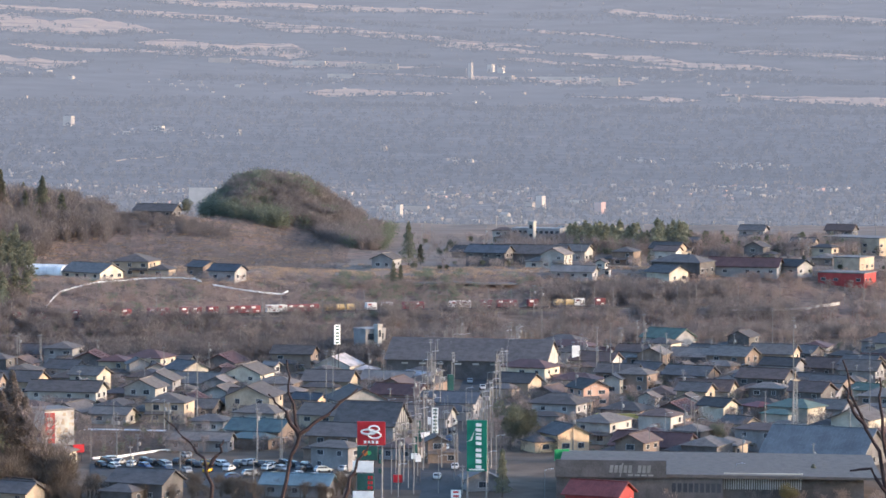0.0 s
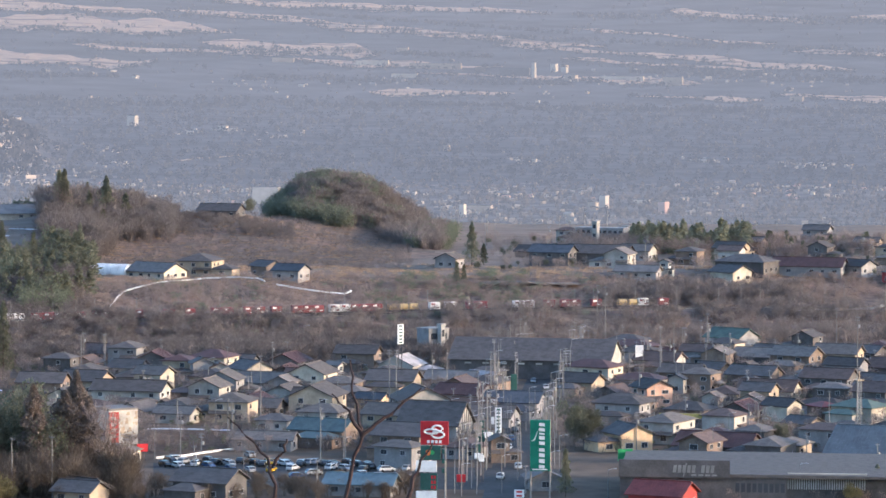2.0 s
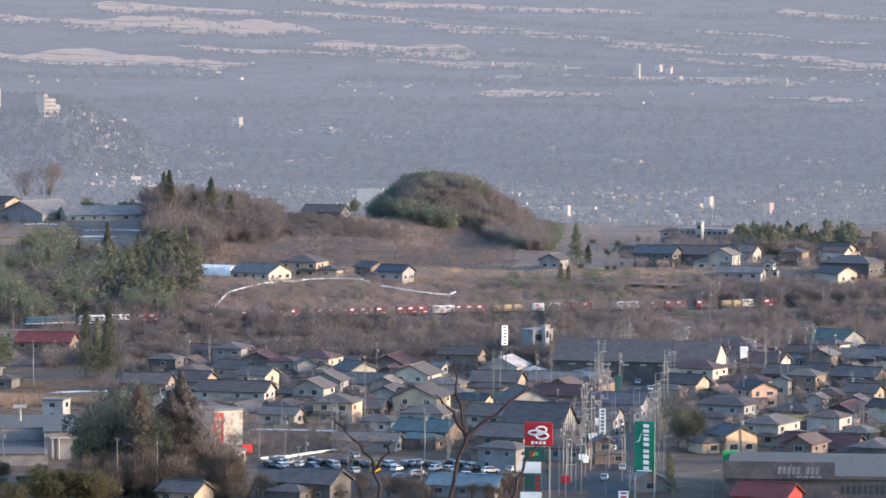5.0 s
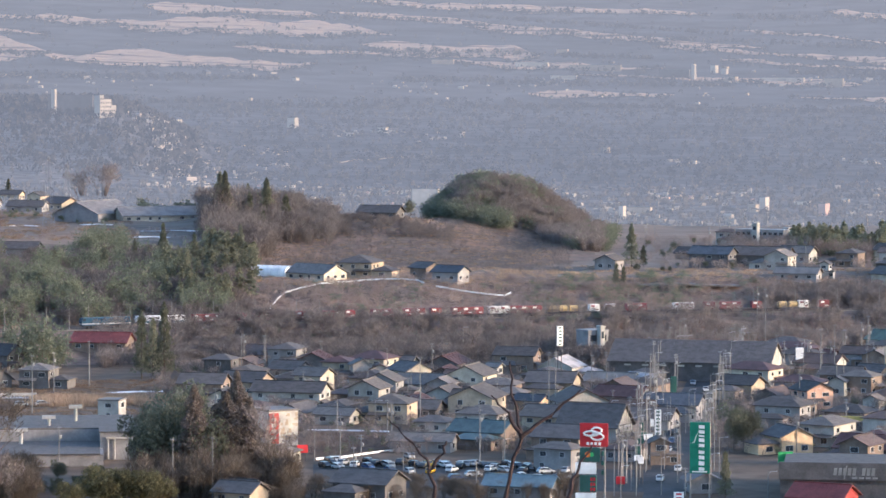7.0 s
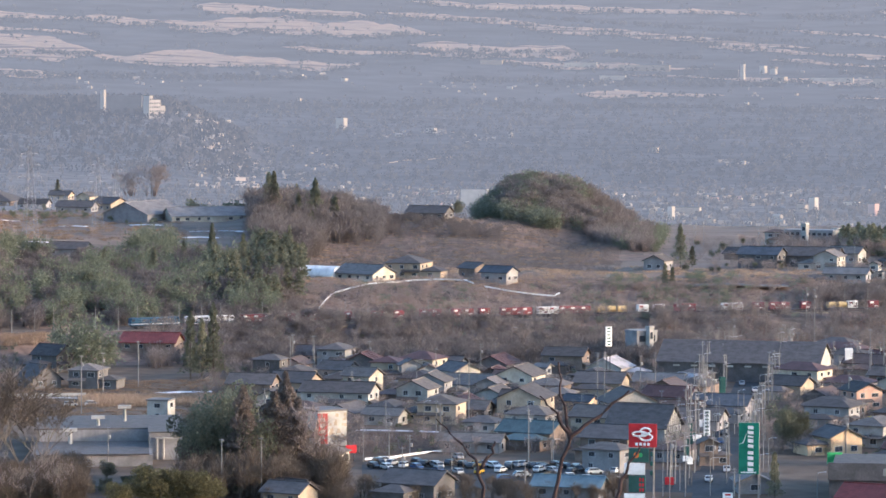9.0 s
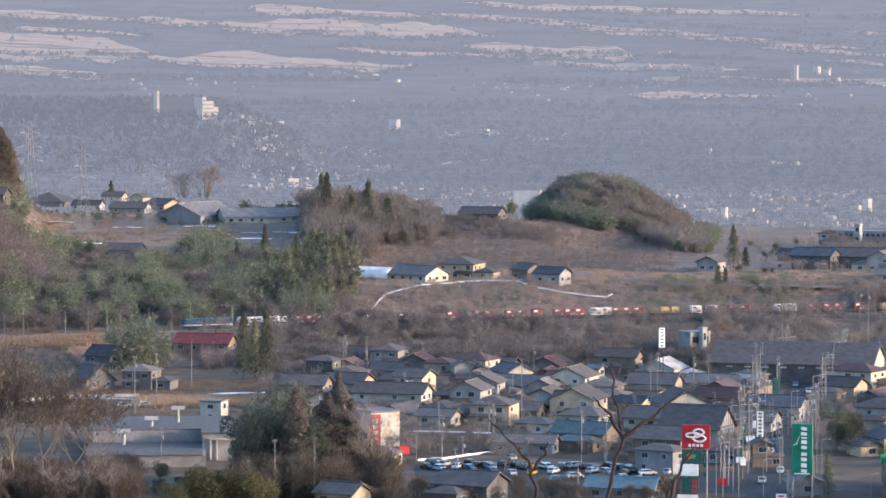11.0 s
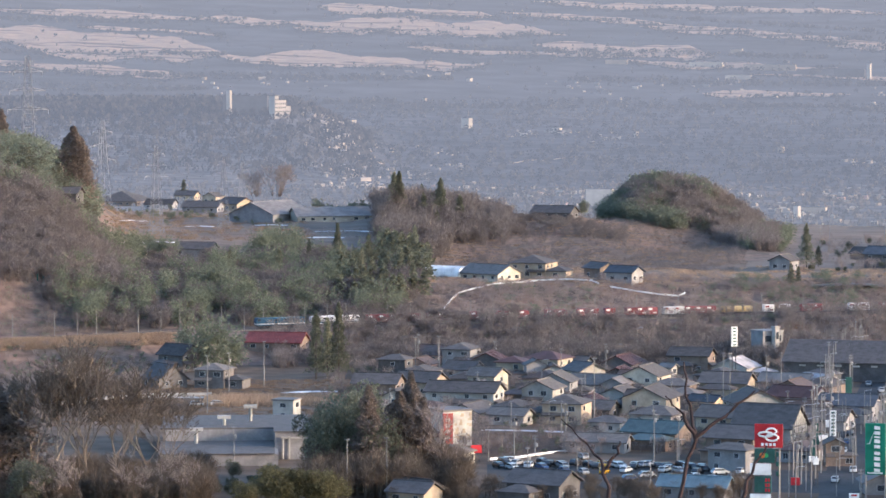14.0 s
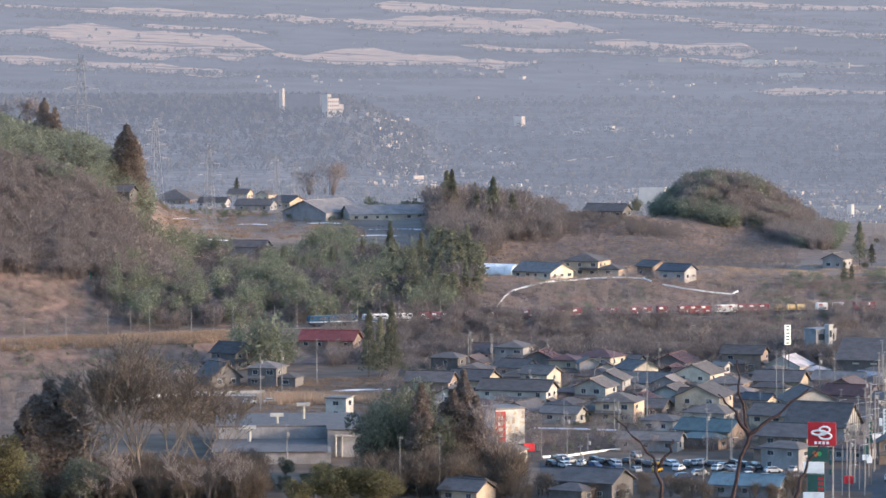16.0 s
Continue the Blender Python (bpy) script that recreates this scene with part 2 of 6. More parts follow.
def part(name, bm, material, parent, label=""):
    me = bm if isinstance(bm, bpy.types.Mesh) else mesh_of(bm, name, material)
    ob = new(name, me)
    ob.parent = parent
    if label:
        ob["label"] = label
    return ob


def thing(name, label, category, m, group="", kind=""):
    ob = new(name)
    ob.matrix_world = m
    return tagged(ob, label, category, group, kind)


def here(b, d, turn=0.0, dz=0.0):
    p = spot(b, d, dz)
    return pose(p.x, p.y, p.z, 0, 0, -b + turn)


def raw_mesh(name, verts, faces, material):
    me = bpy.data.meshes.new(name)
    me.from_pydata(verts, [], faces)
    me.materials.append(material)
    return me


# ---- ground: one sheet to the horizon ----
def make_ground():
    bs = np.concatenate([np.arange(-180, -22, 6.0), np.arange(-22, 14.01, 0.09), np.arange(18, 180, 6.0)])
    ds = np.concatenate([[0.05, 1, 4, 9, 15], np.arange(20, 760, 20), np.arange(760, 1900, 6.5), np.arange(1900, 4951, 26)])
    bb, dd = np.meshgrid(bs, ds)
    zz = land(np.clip(bb, -24, 14), dd)
    a = np.radians(bb)
    verts = np.stack([dd * np.sin(a), dd * np.cos(a), zz], -1).reshape(-1, 3)
    nb, nd = len(bs), len(ds)
    faces, slots = [], []
    edge_rng = random.Random(8)
    for i in range(nd - 1):
        d = (ds[i] + ds[i + 1]) / 2
        for j in range(nb):
            k = (j + 1) % nb
            faces.append((i * nb + j, i * nb + k, (i + 1) * nb + k, (i + 1) * nb + j))
            b = bs[j]
            r = rail_distance(b)
            # Slots 3 to 5 hold the ground with painted haze.
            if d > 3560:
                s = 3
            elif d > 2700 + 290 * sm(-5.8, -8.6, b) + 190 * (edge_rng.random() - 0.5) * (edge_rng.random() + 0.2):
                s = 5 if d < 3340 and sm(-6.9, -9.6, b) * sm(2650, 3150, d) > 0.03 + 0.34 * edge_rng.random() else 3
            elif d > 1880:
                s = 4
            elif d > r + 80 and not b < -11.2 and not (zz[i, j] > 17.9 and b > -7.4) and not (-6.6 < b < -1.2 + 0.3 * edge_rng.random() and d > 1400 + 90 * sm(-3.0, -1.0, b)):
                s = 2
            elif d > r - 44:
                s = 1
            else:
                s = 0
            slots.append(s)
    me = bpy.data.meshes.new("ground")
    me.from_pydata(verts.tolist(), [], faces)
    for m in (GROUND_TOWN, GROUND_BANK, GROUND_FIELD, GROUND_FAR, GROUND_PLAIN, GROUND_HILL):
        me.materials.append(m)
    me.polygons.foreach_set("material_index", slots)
    me.polygons.foreach_set("use_smooth", [True] * len(faces))
    tagged(new("ground", me), "brown winter valley floor with terraces and wooded banks", "ground", kind="structure")


make_ground()


def drape(name, label, category, outline_b, near, far_edge, material, lift=0.15, steps=40, rows=4, wobble=0.0, kind="structure"):
    """A sheet that follows the land between two bearings; near and far_edge give its distances along it."""
    verts, faces = [], []
    b0, b1 = outline_b
    for i in range(steps + 1):
        f = i / steps
        b = b0 + (b1 - b0) * f
        n0, f0 = near(f), far_edge(f)
        for j in range(rows + 1):
            d = n0 + (f0 - n0) * j / rows
            if wobble and j in (0, rows):
                d += wobble * (noise.noise((b * 6.0, d * 0.01, 3.1)) + 0.6 * noise.noise((b * 19.0, d * 0.01, 7.1)))
            verts.append(spot(b, d, lift))
    w = rows + 1
    for i in range(steps):
        for j in range(rows):
            faces.append((i * w + j, (i + 1) * w + j, (i + 1) * w + j + 1, i * w + j + 1))
    return tagged(new(name, raw_mesh(name, verts, faces, material)), label, category, kind=kind)


# ---- trees ----
def cards(rng, centres, size, lean=0.6, flat=1.0):
    """Small leaf clumps: two crossed blades for each centre."""
    verts, faces = [], []
    for c in centres:
        s = size * rng.uniform(0.6, 1.4)
        a = rng.uniform(0, math.tau)
        u = Vector((math.cos(a), math.sin(a), rng.uniform(-lean, lean))).normalized()
        v = Vector((-math.sin(a) * 0.5, math.cos(a) * 0.5, rng.uniform(0.3, 1) * flat)).normalized()
        k = len(verts)
        verts += [c - u * s, c + v * s * 0.7, c + u * s, c - v * s * 0.7]
        faces.append((k, k + 1, k + 2, k + 3))
        w = u.cross(v)
        k = len(verts)
        verts += [c - w * s * 0.8, c + v * s * 0.6, c + w * s * 0.8, c - v * s * 0.6]
        faces.append((k, k + 1, k + 2, k + 3))
    return verts, faces


def slivers(rng, starts, ends, width):
    verts, faces = [], []
    for s, e in zip(starts, ends):
        w = (e - s).cross(Vector((rng.uniform(-1, 1), rng.uniform(-1, 1), rng.uniform(-0.3, 0.3)))).normalized() * width
        k = len(verts)
        verts += [s - w, s + w, e]
        faces.append((k, k + 1, k + 2))
    return verts, faces


def conifer_mesh(seed, material, full=1.35, count=1300, size=0.022):
    rng = random.Random(seed)
    pts = []
    for _ in range(count):
        h = rng.uniform(0.08, 1.0) ** 0.85
        layer = 0.80 + 0.20 * math.sin(h * 34 + seed)
        r = (0.20 * full * (1 - h) ** 0.72 + 0.012) * layer * rng.uniform(0.45, 1.12)
        a = rng.uniform(0, math.tau)
        r *= 1 + 0.25 * math.sin(a * 2 + seed + h * 5)
        pts.append(Vector((r * math.cos(a), r * math.sin(a), h - 0.1 * r)))
    v, f = cards(rng, pts, size, 0.9, 0.8)
    return raw_mesh("crown", v, f, material)


def round_mesh(seed, material, count=420, size=0.05, tall=1.0):
    rng = random.Random(seed)
    lobes = [(Vector((rng.uniform(-0.2, 0.2), rng.uniform(-0.2, 0.2), rng.uniform(0.38, 0.8))), rng.uniform(0.13, 0.26)) for _ in range(9)]
    pts = []
    for i in range(count):
        c, r = lobes[i % 9]
        p = Vector((rng.gauss(0, 1), rng.gauss(0, 1), rng.gauss(0, 1))).normalized() * r * rng.uniform(0.55, 1.05)
        pts.append(c + p)
    v, f = cards(rng, pts, size, 0.8)
    return raw_mesh("crown", v, f, material)


def bamboo_mesh(seed, material, count=420):
    rng = random.Random(seed)
    starts, ends = [], []
    for s in range(16):
        base = Vector((rng.uniform(-0.3, 0.3), rng.uniform(-0.25, 0.25), 0))
        lean = Vector((rng.uniform(-0.22, 0.22), rng.uniform(-0.15, 0.15), 0))
        top = rng.uniform(0.7, 1.0)
        for _ in range(count // 16):
            h = rng.uniform(0.12, 1.0)
            p = base + lean * h * h + Vector((0, 0, top * h - 0.10 * h ** 4))
            w = 0.10 * math.sin(math.pi * min(1, h * 0.9 + 0.1)) + 0.02
            o = Vector((rng.gauss(0, w), rng.gauss(0, w), 0))
            starts.append(p + o * 0.4)
            ends.append(p + o + Vector((rng.uniform(-0.03, 0.03), 0, rng.uniform(-0.10, 0.03))))
    v, f = slivers(rng, starts, ends, 0.0165)
    return raw_mesh("crown", v, f, material)


def fuzz_mesh(seed, material, count=270, width=0.011):
    """The crown of a leafless tree seen far off: a soft dome of fine upright twigs."""
    rng = random.Random(seed)
    lobes = [(Vector((rng.gauss(0, 0.15), rng.gauss(0, 0.15), rng.uniform(0.36, 0.66))), rng.uniform(0.16, 0.30)) for _ in range(6)]
    starts, ends = [], []
    for i in range(count):
        c, r = lobes[i % 6]
        way = Vector((rng.gauss(0, 1), rng.gauss(0, 1), rng.gauss(0.35, 0.8))).normalized()
        s = c + way * r * rng.uniform(0.2, 0.95)
        starts.append(s)
        ends.append(s + (way + Vector((rng.gauss(0, 0.2), rng.gauss(0, 0.2), 0.9))).normalized() * rng.uniform(0.06, 0.15))
    for i in range(count // 12):
        c, r = lobes[i % 6]
        starts.append(Vector((c.x * 0.4, c.y * 0.4, -0.02)))
        ends.append(c + Vector((rng.gauss(0, 0.08), rng.gauss(0, 0.08), 0.1)))
    v, f = slivers(rng, starts, ends, width)
    return raw_mesh("crown", v, f, material)


def far_tree_mesh(seed, material, count=15):
    """A tree of the distance: a small ragged crown."""
    rng = random.Random(seed)
    verts, faces = [], []
    for _ in range(count):
        h = rng.uniform(0.12, 0.95)
        r = 0.34 * math.sqrt(max(0.05, 1 - (h * 1.5 - 0.5) ** 2))
        c = Vector((rng.uniform(-r, r), rng.uniform(-r, r), h))
        a, k = rng.uniform(-0.5, 0.5), len(verts)
        u, w = Vector((math.cos(a), math.sin(a), rng.uniform(-0.3, 0.3))) * rng.uniform(0.08, 0.16), Vector((0, 0, rng.uniform(0.10, 0.2)))
        verts += [c - u, c + w, c + u, c - w]
        faces.append((k, k + 1, k + 2, k + 3))
    return raw_mesh("crown", verts, faces, material)


def branching(seed, material, bark, depth=6, spread=0.5, width=0.0016, first=0.3):
    """A leafless tree of height about one that forks again and again: limbs as tubes, the last twigs as slivers."""
    rng = random.Random(seed)
    bm = bmesh.new()
    starts, ends = [], []

    def grow(p, way, length, radius, level):
        bend = Vector((rng.gauss(0, 0.12), rng.gauss(0, 0.12), 0.06))
        mid = p + way * length * 0.5
        end = mid + (way + bend).normalized() * length * 0.5
        if level < 4:
            tube(bm, [p, mid, end], [radius, radius * 0.82, radius * 0.62], 5)
        else:
            starts.append(p)
            ends.append(end)
        if level == depth:
            return
        for k in range(rng.choice((2, 3, 3)) if level else 4):
            out = Vector((rng.gauss(0, 1), rng.gauss(0, 1), 0)).normalized()
            turn = (way + bend + out * rng.uniform(0.45, 1.0) * spread + Vector((0, 0, 0.10))).normalized()
            at = end if k < 2 else p.lerp(end, rng.uniform(0.45, 0.95))
            grow(at, turn, length * rng.uniform(0.62, 0.86), radius * 0.58, level + 1)
    grow(Vector((0, 0, -0.02)), Vector((rng.gauss(0, 0.04), rng.gauss(0, 0.04), 1)).normalized(), first, 0.036 * first, 0)
    v, f = slivers(rng, starts, ends, width)
    top = max(max(q.z for q in ends), 0.5)
    trunk, crown = mesh_of(bm, "trunk", bark), raw_mesh("crown", v, f, material)
    for me in (trunk, crown):
        me.transform(Matrix.Scale(1 / top, 4))
    return trunk, crown


def straight_trunk(height=0.85, r=0.016):
    bm = bmesh.new()
    tube(bm, [(0, 0, -0.03), (0.004, 0, height * 0.5), (0, 0, height)], [r, r * 0.7, r * 0.2], 7)
    return mesh_of(bm, "trunk", BARK)


def straw_mesh(seed):
    rng = random.Random(seed)
    starts = [Vector((rng.gauss(0, 0.8), rng.gauss(0, 0.8), 0)) for _ in range(46)]
    ends = [p + Vector((rng.gauss(0, 0.25), rng.gauss(0, 0.25), rng.uniform(0.5, 1.0))) for p in starts]
    v, f = slivers(rng, starts, ends, 0.09)
    return raw_mesh("tuft", v, f, STRAW)


TRUNK = straight_trunk()
KINDS = {
    "cedar": [(TRUNK, conifer_mesh(s, CEDAR)) for s in (1, 2, 3)],
    "rustcedar": [(TRUNK, conifer_mesh(s, CEDAR_RUST, 1.7, 2700, 0.018)) for s in (4, 5)],
    "evergreen": [(straight_trunk(0.5), round_mesh(s, CEDAR, 2300, 0.018)) for s in (6, 7)],
    "olive": [(straight_trunk(0.5), round_mesh(s, OLIVE, 1900, 0.019)) for s in (8, 9)],
    "bamboo": [(straight_trunk(0.5, 0.008), bamboo_mesh(s, BAMBOO, 440)) for s in (10, 11, 12)],
    "bare": [branching(s, TWIGS, BARK, 6, 0.85, 0.0028, 0.2) for s in (13, 14, 15, 16)],
    "redbare": [(branching(s, TWIGS_RED, BARK, 4, 1.1, 0.004, 0.16)[0], fuzz_mesh(s, TWIGS_RED, 900, 0.0045)) for s in (17, 18, 19)],
    "barewood": [(None, fuzz_mesh(s, TWIGS)) for s in (21, 22, 23)],
    "darkwood": [(None, fuzz_mesh(s, HILL_TWIGS)) for s in (41, 42, 43)],
    "hillgreen": [(None, bamboo_mesh(s, HILL_GREEN, 380)) for s in (44, 45)],
    "redwood": [(None, fuzz_mesh(s, TWIGS_RED)) for s in (24, 25, 26)],
    "dome": [(straight_trunk(0.6, 0.009), fuzz_mesh(s, TWIGS_RED, 1100, 0.004)) for s in (61, 62)],
    "nearwood": [(None, fuzz_mesh(s, NEAR_TWIGS, 520, 0.0065)) for s in (51, 52, 53)],
    "straw": [(None, straw_mesh(s)) for s in (27, 28)],
    "shrub": [(None, round_mesh(s, CEDAR, 150, 0.06)) for s in (29, 30)],
    "darkgreen": [(None, conifer_mesh(s, CEDAR, 1.5, 150, 0.055)) for s in (46, 47, 48)],
}
LABELS = {
    "cedar": ("tall dark green cedar with a pointed crown", "conifer"),
    "rustcedar": ("dark cedar with russet winter foliage", "conifer"),
    "evergreen": ("rounded dark evergreen tree among houses", "tree"),
    "olive": ("olive green bushy evergreen tree in low sun", "tree"),
    "bamboo": ("feathery green bamboo clump on the bank", "bamboo"),
    "bare": ("leafless brown deciduous tree with fine twigs", "tree"),
    "dome": ("broad leafless tree with a domed crown", "tree"),
    "redbare": ("leafless reddish brown tree with dense twigs", "tree"),
}
NAMES = {"cedar": "cedar_tree", "rustcedar": "cedar_tree", "evergreen": "evergreen_tree", "olive": "evergreen_tree", "bamboo": "bamboo_clump", "bare": "bare_tree", "redbare": "bare_tree", "dome": "bare_tree"}
tree_rng = random.Random(5)


def tree(kind, b, d, height, wide=1.0, group="", sink=0.0, label=""):
    trunk, crown = tree_rng.choice(KINDS[kind])
    p = spot(b, d, -sink)
    m = Matrix.LocRotScale(p, Euler((0, 0, tree_rng.uniform(0, 6.28))), (height * wide, height * wide, height))
    t = thing(NAMES[kind], label or LABELS[kind][0], LABELS[kind][1], m, group)
    part("trunk", trunk, None, t)
    part("crown", crown, None, t)
    return t


def wood(name, label, kind, places, height, wide=1.0, seed=1, keep=1.0):
    """A wood too dense to count: many trees of one kind in one mesh."""
    rng = np.random.default_rng(seed)
    source = []
    for trunk, crown in KINDS[kind]:
        v = np.array([x.co for x in crown.vertices])
        n = len(crown.polygons[0].vertices)
        source.append((v, np.array([p.vertices[:] for p in crown.polygons]), n))
    verts, faces, at = [], [], 0
    for b, d in places:
        v, f, n = source[rng.integers(len(source))]
        h = height * rng.uniform(0.7, 1.2)
        if keep < 1:
            pick = rng.random(len(f)) < keep
            f = f[pick]
        a = rng.uniform(0, 6.28)
        ca, sa = math.cos(a), math.sin(a)
        p = spot(b, d)
        q = np.stack([(v[:, 0] * ca - v[:, 1] * sa) * h * wide + p.x, (v[:, 0] * sa + v[:, 1] * ca) * h * wide + p.y, v[:, 2] * h + p.z - 0.02 * h], -1)
        used, inv = np.unique(f, return_inverse=True)
        verts.append(q[used])
        faces.append(inv.reshape(f.shape) + at)
        at += len(used)
    verts, faces = np.concatenate(verts), np.concatenate(faces)
    me = bpy.data.meshes.new(name)
    n = faces.shape[1]
    me.vertices.add(len(verts))
    me.vertices.foreach_set("co", verts.astype(np.float32).ravel())
    me.loops.add(faces.size)
    me.loops.foreach_set("vertex_index", faces.astype(np.int32).ravel())
    me.polygons.add(len(faces))
    me.polygons.foreach_set("loop_start", np.arange(0, faces.size, n, dtype=np.int32))
    me.update(calc_edges=True)
    me.materials.append(KINDS[kind][0][1].materials[0])
    return tagged(new(name, me), label, "woodland", kind="stuff")


def scatter(seed, count, b0, b1, d0, d1, where=None):
    rng = random.Random(seed)
    out = []
    while len(out) < count:
        b, d = rng.uniform(b0, b1), rng.uniform(d0, d1)
        if where is None or where(b, d):
            out.append((b, d))
    return out


# ---- houses ----
def window_pane(parent, x, z, w, h, y, axis="y", side=-1):
    """A framed window on a wall that faces along the axis."""
    bm = bmesh.new()
    if axis == "y":
        box(bm, x - w / 2 - 0.08, x + w / 2 + 0.08, y - 0.04, y + 0.04, z - h / 2 - 0.08, z + h / 2 + 0.08)
    else:
        box(bm, y - 0.04, y + 0.04, x - w / 2 - 0.08, x + w / 2 + 0.08, z - h / 2 - 0.08, z + h / 2 + 0.08)
    win = part("window", bm, GALV, parent)
    bm = bmesh.new()
    for k in (-1, 1):
        c = x + k * w / 4
        if axis == "y":
            box(bm, c - w / 4 + 0.02, c + w / 4 - 0.02, y + side * 0.02 - 0.035, y + side * 0.02 + 0.035, z - h / 2, z + h / 2)
        else:
            box(bm, y + side * 0.02 - 0.035, y + side * 0.02 + 0.035, c - w / 4 + 0.02, c + w / 4 - 0.02, z - h / 2, z + h / 2)
    part("pane", bm, GLASS, win)


def gable_roof(bm, w, l, eave, rise, over=0.8, thick=0.22, x0=0.0, y0=0.0):
    """A ridge along y."""
    hw = w / 2 + over
    drop = rise * over / (w / 2)
    prism(bm, [(x0 - hw, eave - drop), (x0, eave + rise), (x0 + hw, eave - drop), (x0 + hw, eave - drop + thick), (x0, eave + rise + thick * 1.3), (x0 - hw, eave - drop + thick)],
          y0 - l / 2 - over, y0 + l / 2 + over)


def hip_roof(bm, w, l, eave, rise, over=0.7, thick=0.2):
    hw, hl = w / 2 + over, l / 2 + over
    run = min(hw, hl) * 0.85
    base = [(-hw, -hl), (hw, -hl), (hw, hl), (-hw, hl)]
    ridge = [(0, -hl + run), (0, hl - run)] if hl >= hw else [(-hw + run, 0), (hw - run, 0)]
    lo = [bm.verts.new((x, y, eave - 0.1)) for x, y in base]
    up = [bm.verts.new((x, y, eave - 0.1 + thick)) for x, y in base]
    r = [bm.verts.new((x, y, eave + rise)) for x, y in ridge]
    bm.faces.new(lo[::-1])
    for i in range(4):
        j = (i + 1) % 4
        bm.faces.new((lo[i], lo[j], up[j], up[i]))
    if hl >= hw:
        bm.faces.new((up[0], up[1], r[0]))
        bm.faces.new((up[1], up[2], r[1], r[0]))
        bm.faces.new((up[2], up[3], r[1]))
        bm.faces.new((up[3], up[0], r[0], r[1]))
    else:
        bm.faces.new((up[0], up[1], r[1], r[0]))
        bm.faces.new((up[1], up[2], r[1]))
        bm.faces.new((up[2], up[3], r[0], r[1]))
        bm.faces.new((up[3], up[0], r[0]))


house_rng = random.Random(11)
taken = []
WALL_WORDS = {"white": "white rendered", "cream": "cream rendered", "yellow": "yellow rendered", "grey": "grey sided", "brown": "brown timber", "dark": "dark boarded", "pink": "pink rendered", "tan": "tan rendered", "red": "red panelled", "green": "green panelled", "teal": "teal painted"}
ROOF_WORDS = {"slate": "dark slate roof", "tile": "grey tiled roof", "brown": "brown tiled roof", "blue": "blue sheet metal roof", "skyblue": "bright blue sheet roof", "teal": "teal sheet metal roof", "red": "red sheet metal roof", "green": "green sheet metal roof", "pale": "pale metal roof", "snowy": "snow dusted roof", "brownred": "russet sheet metal roof", "bluegrey": "blue grey sheet roof", "sheet": "a pale sheet metal roof"}


def house(b, d, w, l, floors=2, turn=0.0, wall="white", roof="slate", style="gable", rise=None, name="house", porch=True, windows=True):
    """A house; its gable ends look along its own y, which points away from the eye when turn is 0."""
    h = 2.65 * floors + 0.3
    rise = rise if rise is not None else w * (0.23 if style == "gable" else 0.2)
    storeys = {1: "single storey", 2: "two storey", 3: "three storey"}.get(round(floors), "low")
    p = spot(b, d)
    taken.append((p.x, p.y, max(w, l) * 0.55))
    t = thing(name, f"{WALL_WORDS[wall]} {storeys} house with {ROOF_WORDS[roof]}", "house", here(b, d, turn), "houses of the town")
    bm = bmesh.new()
    if style == "gable":
        prism(bm, [(-w / 2, -1.5), (w / 2, -1.5), (w / 2, h), (0, h + rise), (-w / 2, h)], -l / 2, l / 2)
    else:
        box(bm, -w / 2, w / 2, -l / 2, l / 2, -1.5, h)
    part("wall", bm, WALLS[wall], t)
    bm = bmesh.new()
    if style == "gable":
        gable_roof(bm, w, l, h, rise)
    elif style == "hip":
        hip_roof(bm, w, l, h, rise)
    else:
        box(bm, -w / 2 - 0.3, w / 2 + 0.3, -l / 2 - 0.3, l / 2 + 0.3, h - 0.05, h + 0.35)
    r = part("roof", bm, ROOFS[roof], t)
    if style == "gable":
        bm = bmesh.new()
        box(bm, -0.22, 0.22, -l / 2 - 0.6, l / 2 + 0.6, h + rise + 0.15, h + rise + 0.42)
        part("ridge_cap", bm, ROOFS[roof], r)
        if roof in ("red", "skyblue", "teal", "green", "bluegrey", "brownred", "sheet"):
            bm = bmesh.new()
            for k in range(int(l / 0.9)):
                y = -l / 2 + (k + 0.5) * l / int(l / 0.9)
                for sx in (-1, 1):
                    tube(bm, [(sx * (w / 2 + 0.75), y, h - rise * 0.75 / (w / 2) + 0.2), (0, y, h + rise + 0.27)], [0.09, 0.09], 4)
            part("seams", bm, ROOFS[roof], r)
    if windows:
        n = max(1, int(w // 4.2))
        m = max(1, int(l // 4.5))
        for fl in range(max(1, int(floors))):
            z = 1.55 + 2.75 * fl
            for i in range(n):
                if house_rng.random() < 0.8:
                    window_pane(t, -w / 2 + (i + 0.5) * w / n + house_rng.uniform(-0.4, 0.4), z, house_rng.choice((1.3, 1.7, 2.1)), house_rng.choice((1.0, 1.3)), -l / 2 - 0.02)
            for sx in (1, -1):
                for i in range(m):
                    if house_rng.random() < 0.7:
                        window_pane(t, -l / 2 + (i + 0.5) * l / m + house_rng.uniform(-0.4, 0.4), z, house_rng.choice((1.2, 1.7)), 1.1, sx * (w / 2 + 0.02), "x", sx)
    if floors >= 1.5 and style != "flat" and w < 16:
        side = house_rng.choice((-1, 1))
        aw, al, ah = w * house_rng.uniform(0.5, 0.75), l * house_rng.uniform(0.55, 0.85), 2.7
        bm = bmesh.new()
        x0 = side * (w / 2 + aw / 2 - 0.4)
        y0 = house_rng.choice((-1, 1)) * (l - al) * 0.35 - 0.3
        box(bm, x0 - aw / 2, x0 + aw / 2, y0 - al / 2, y0 + al / 2, -1.5, ah)
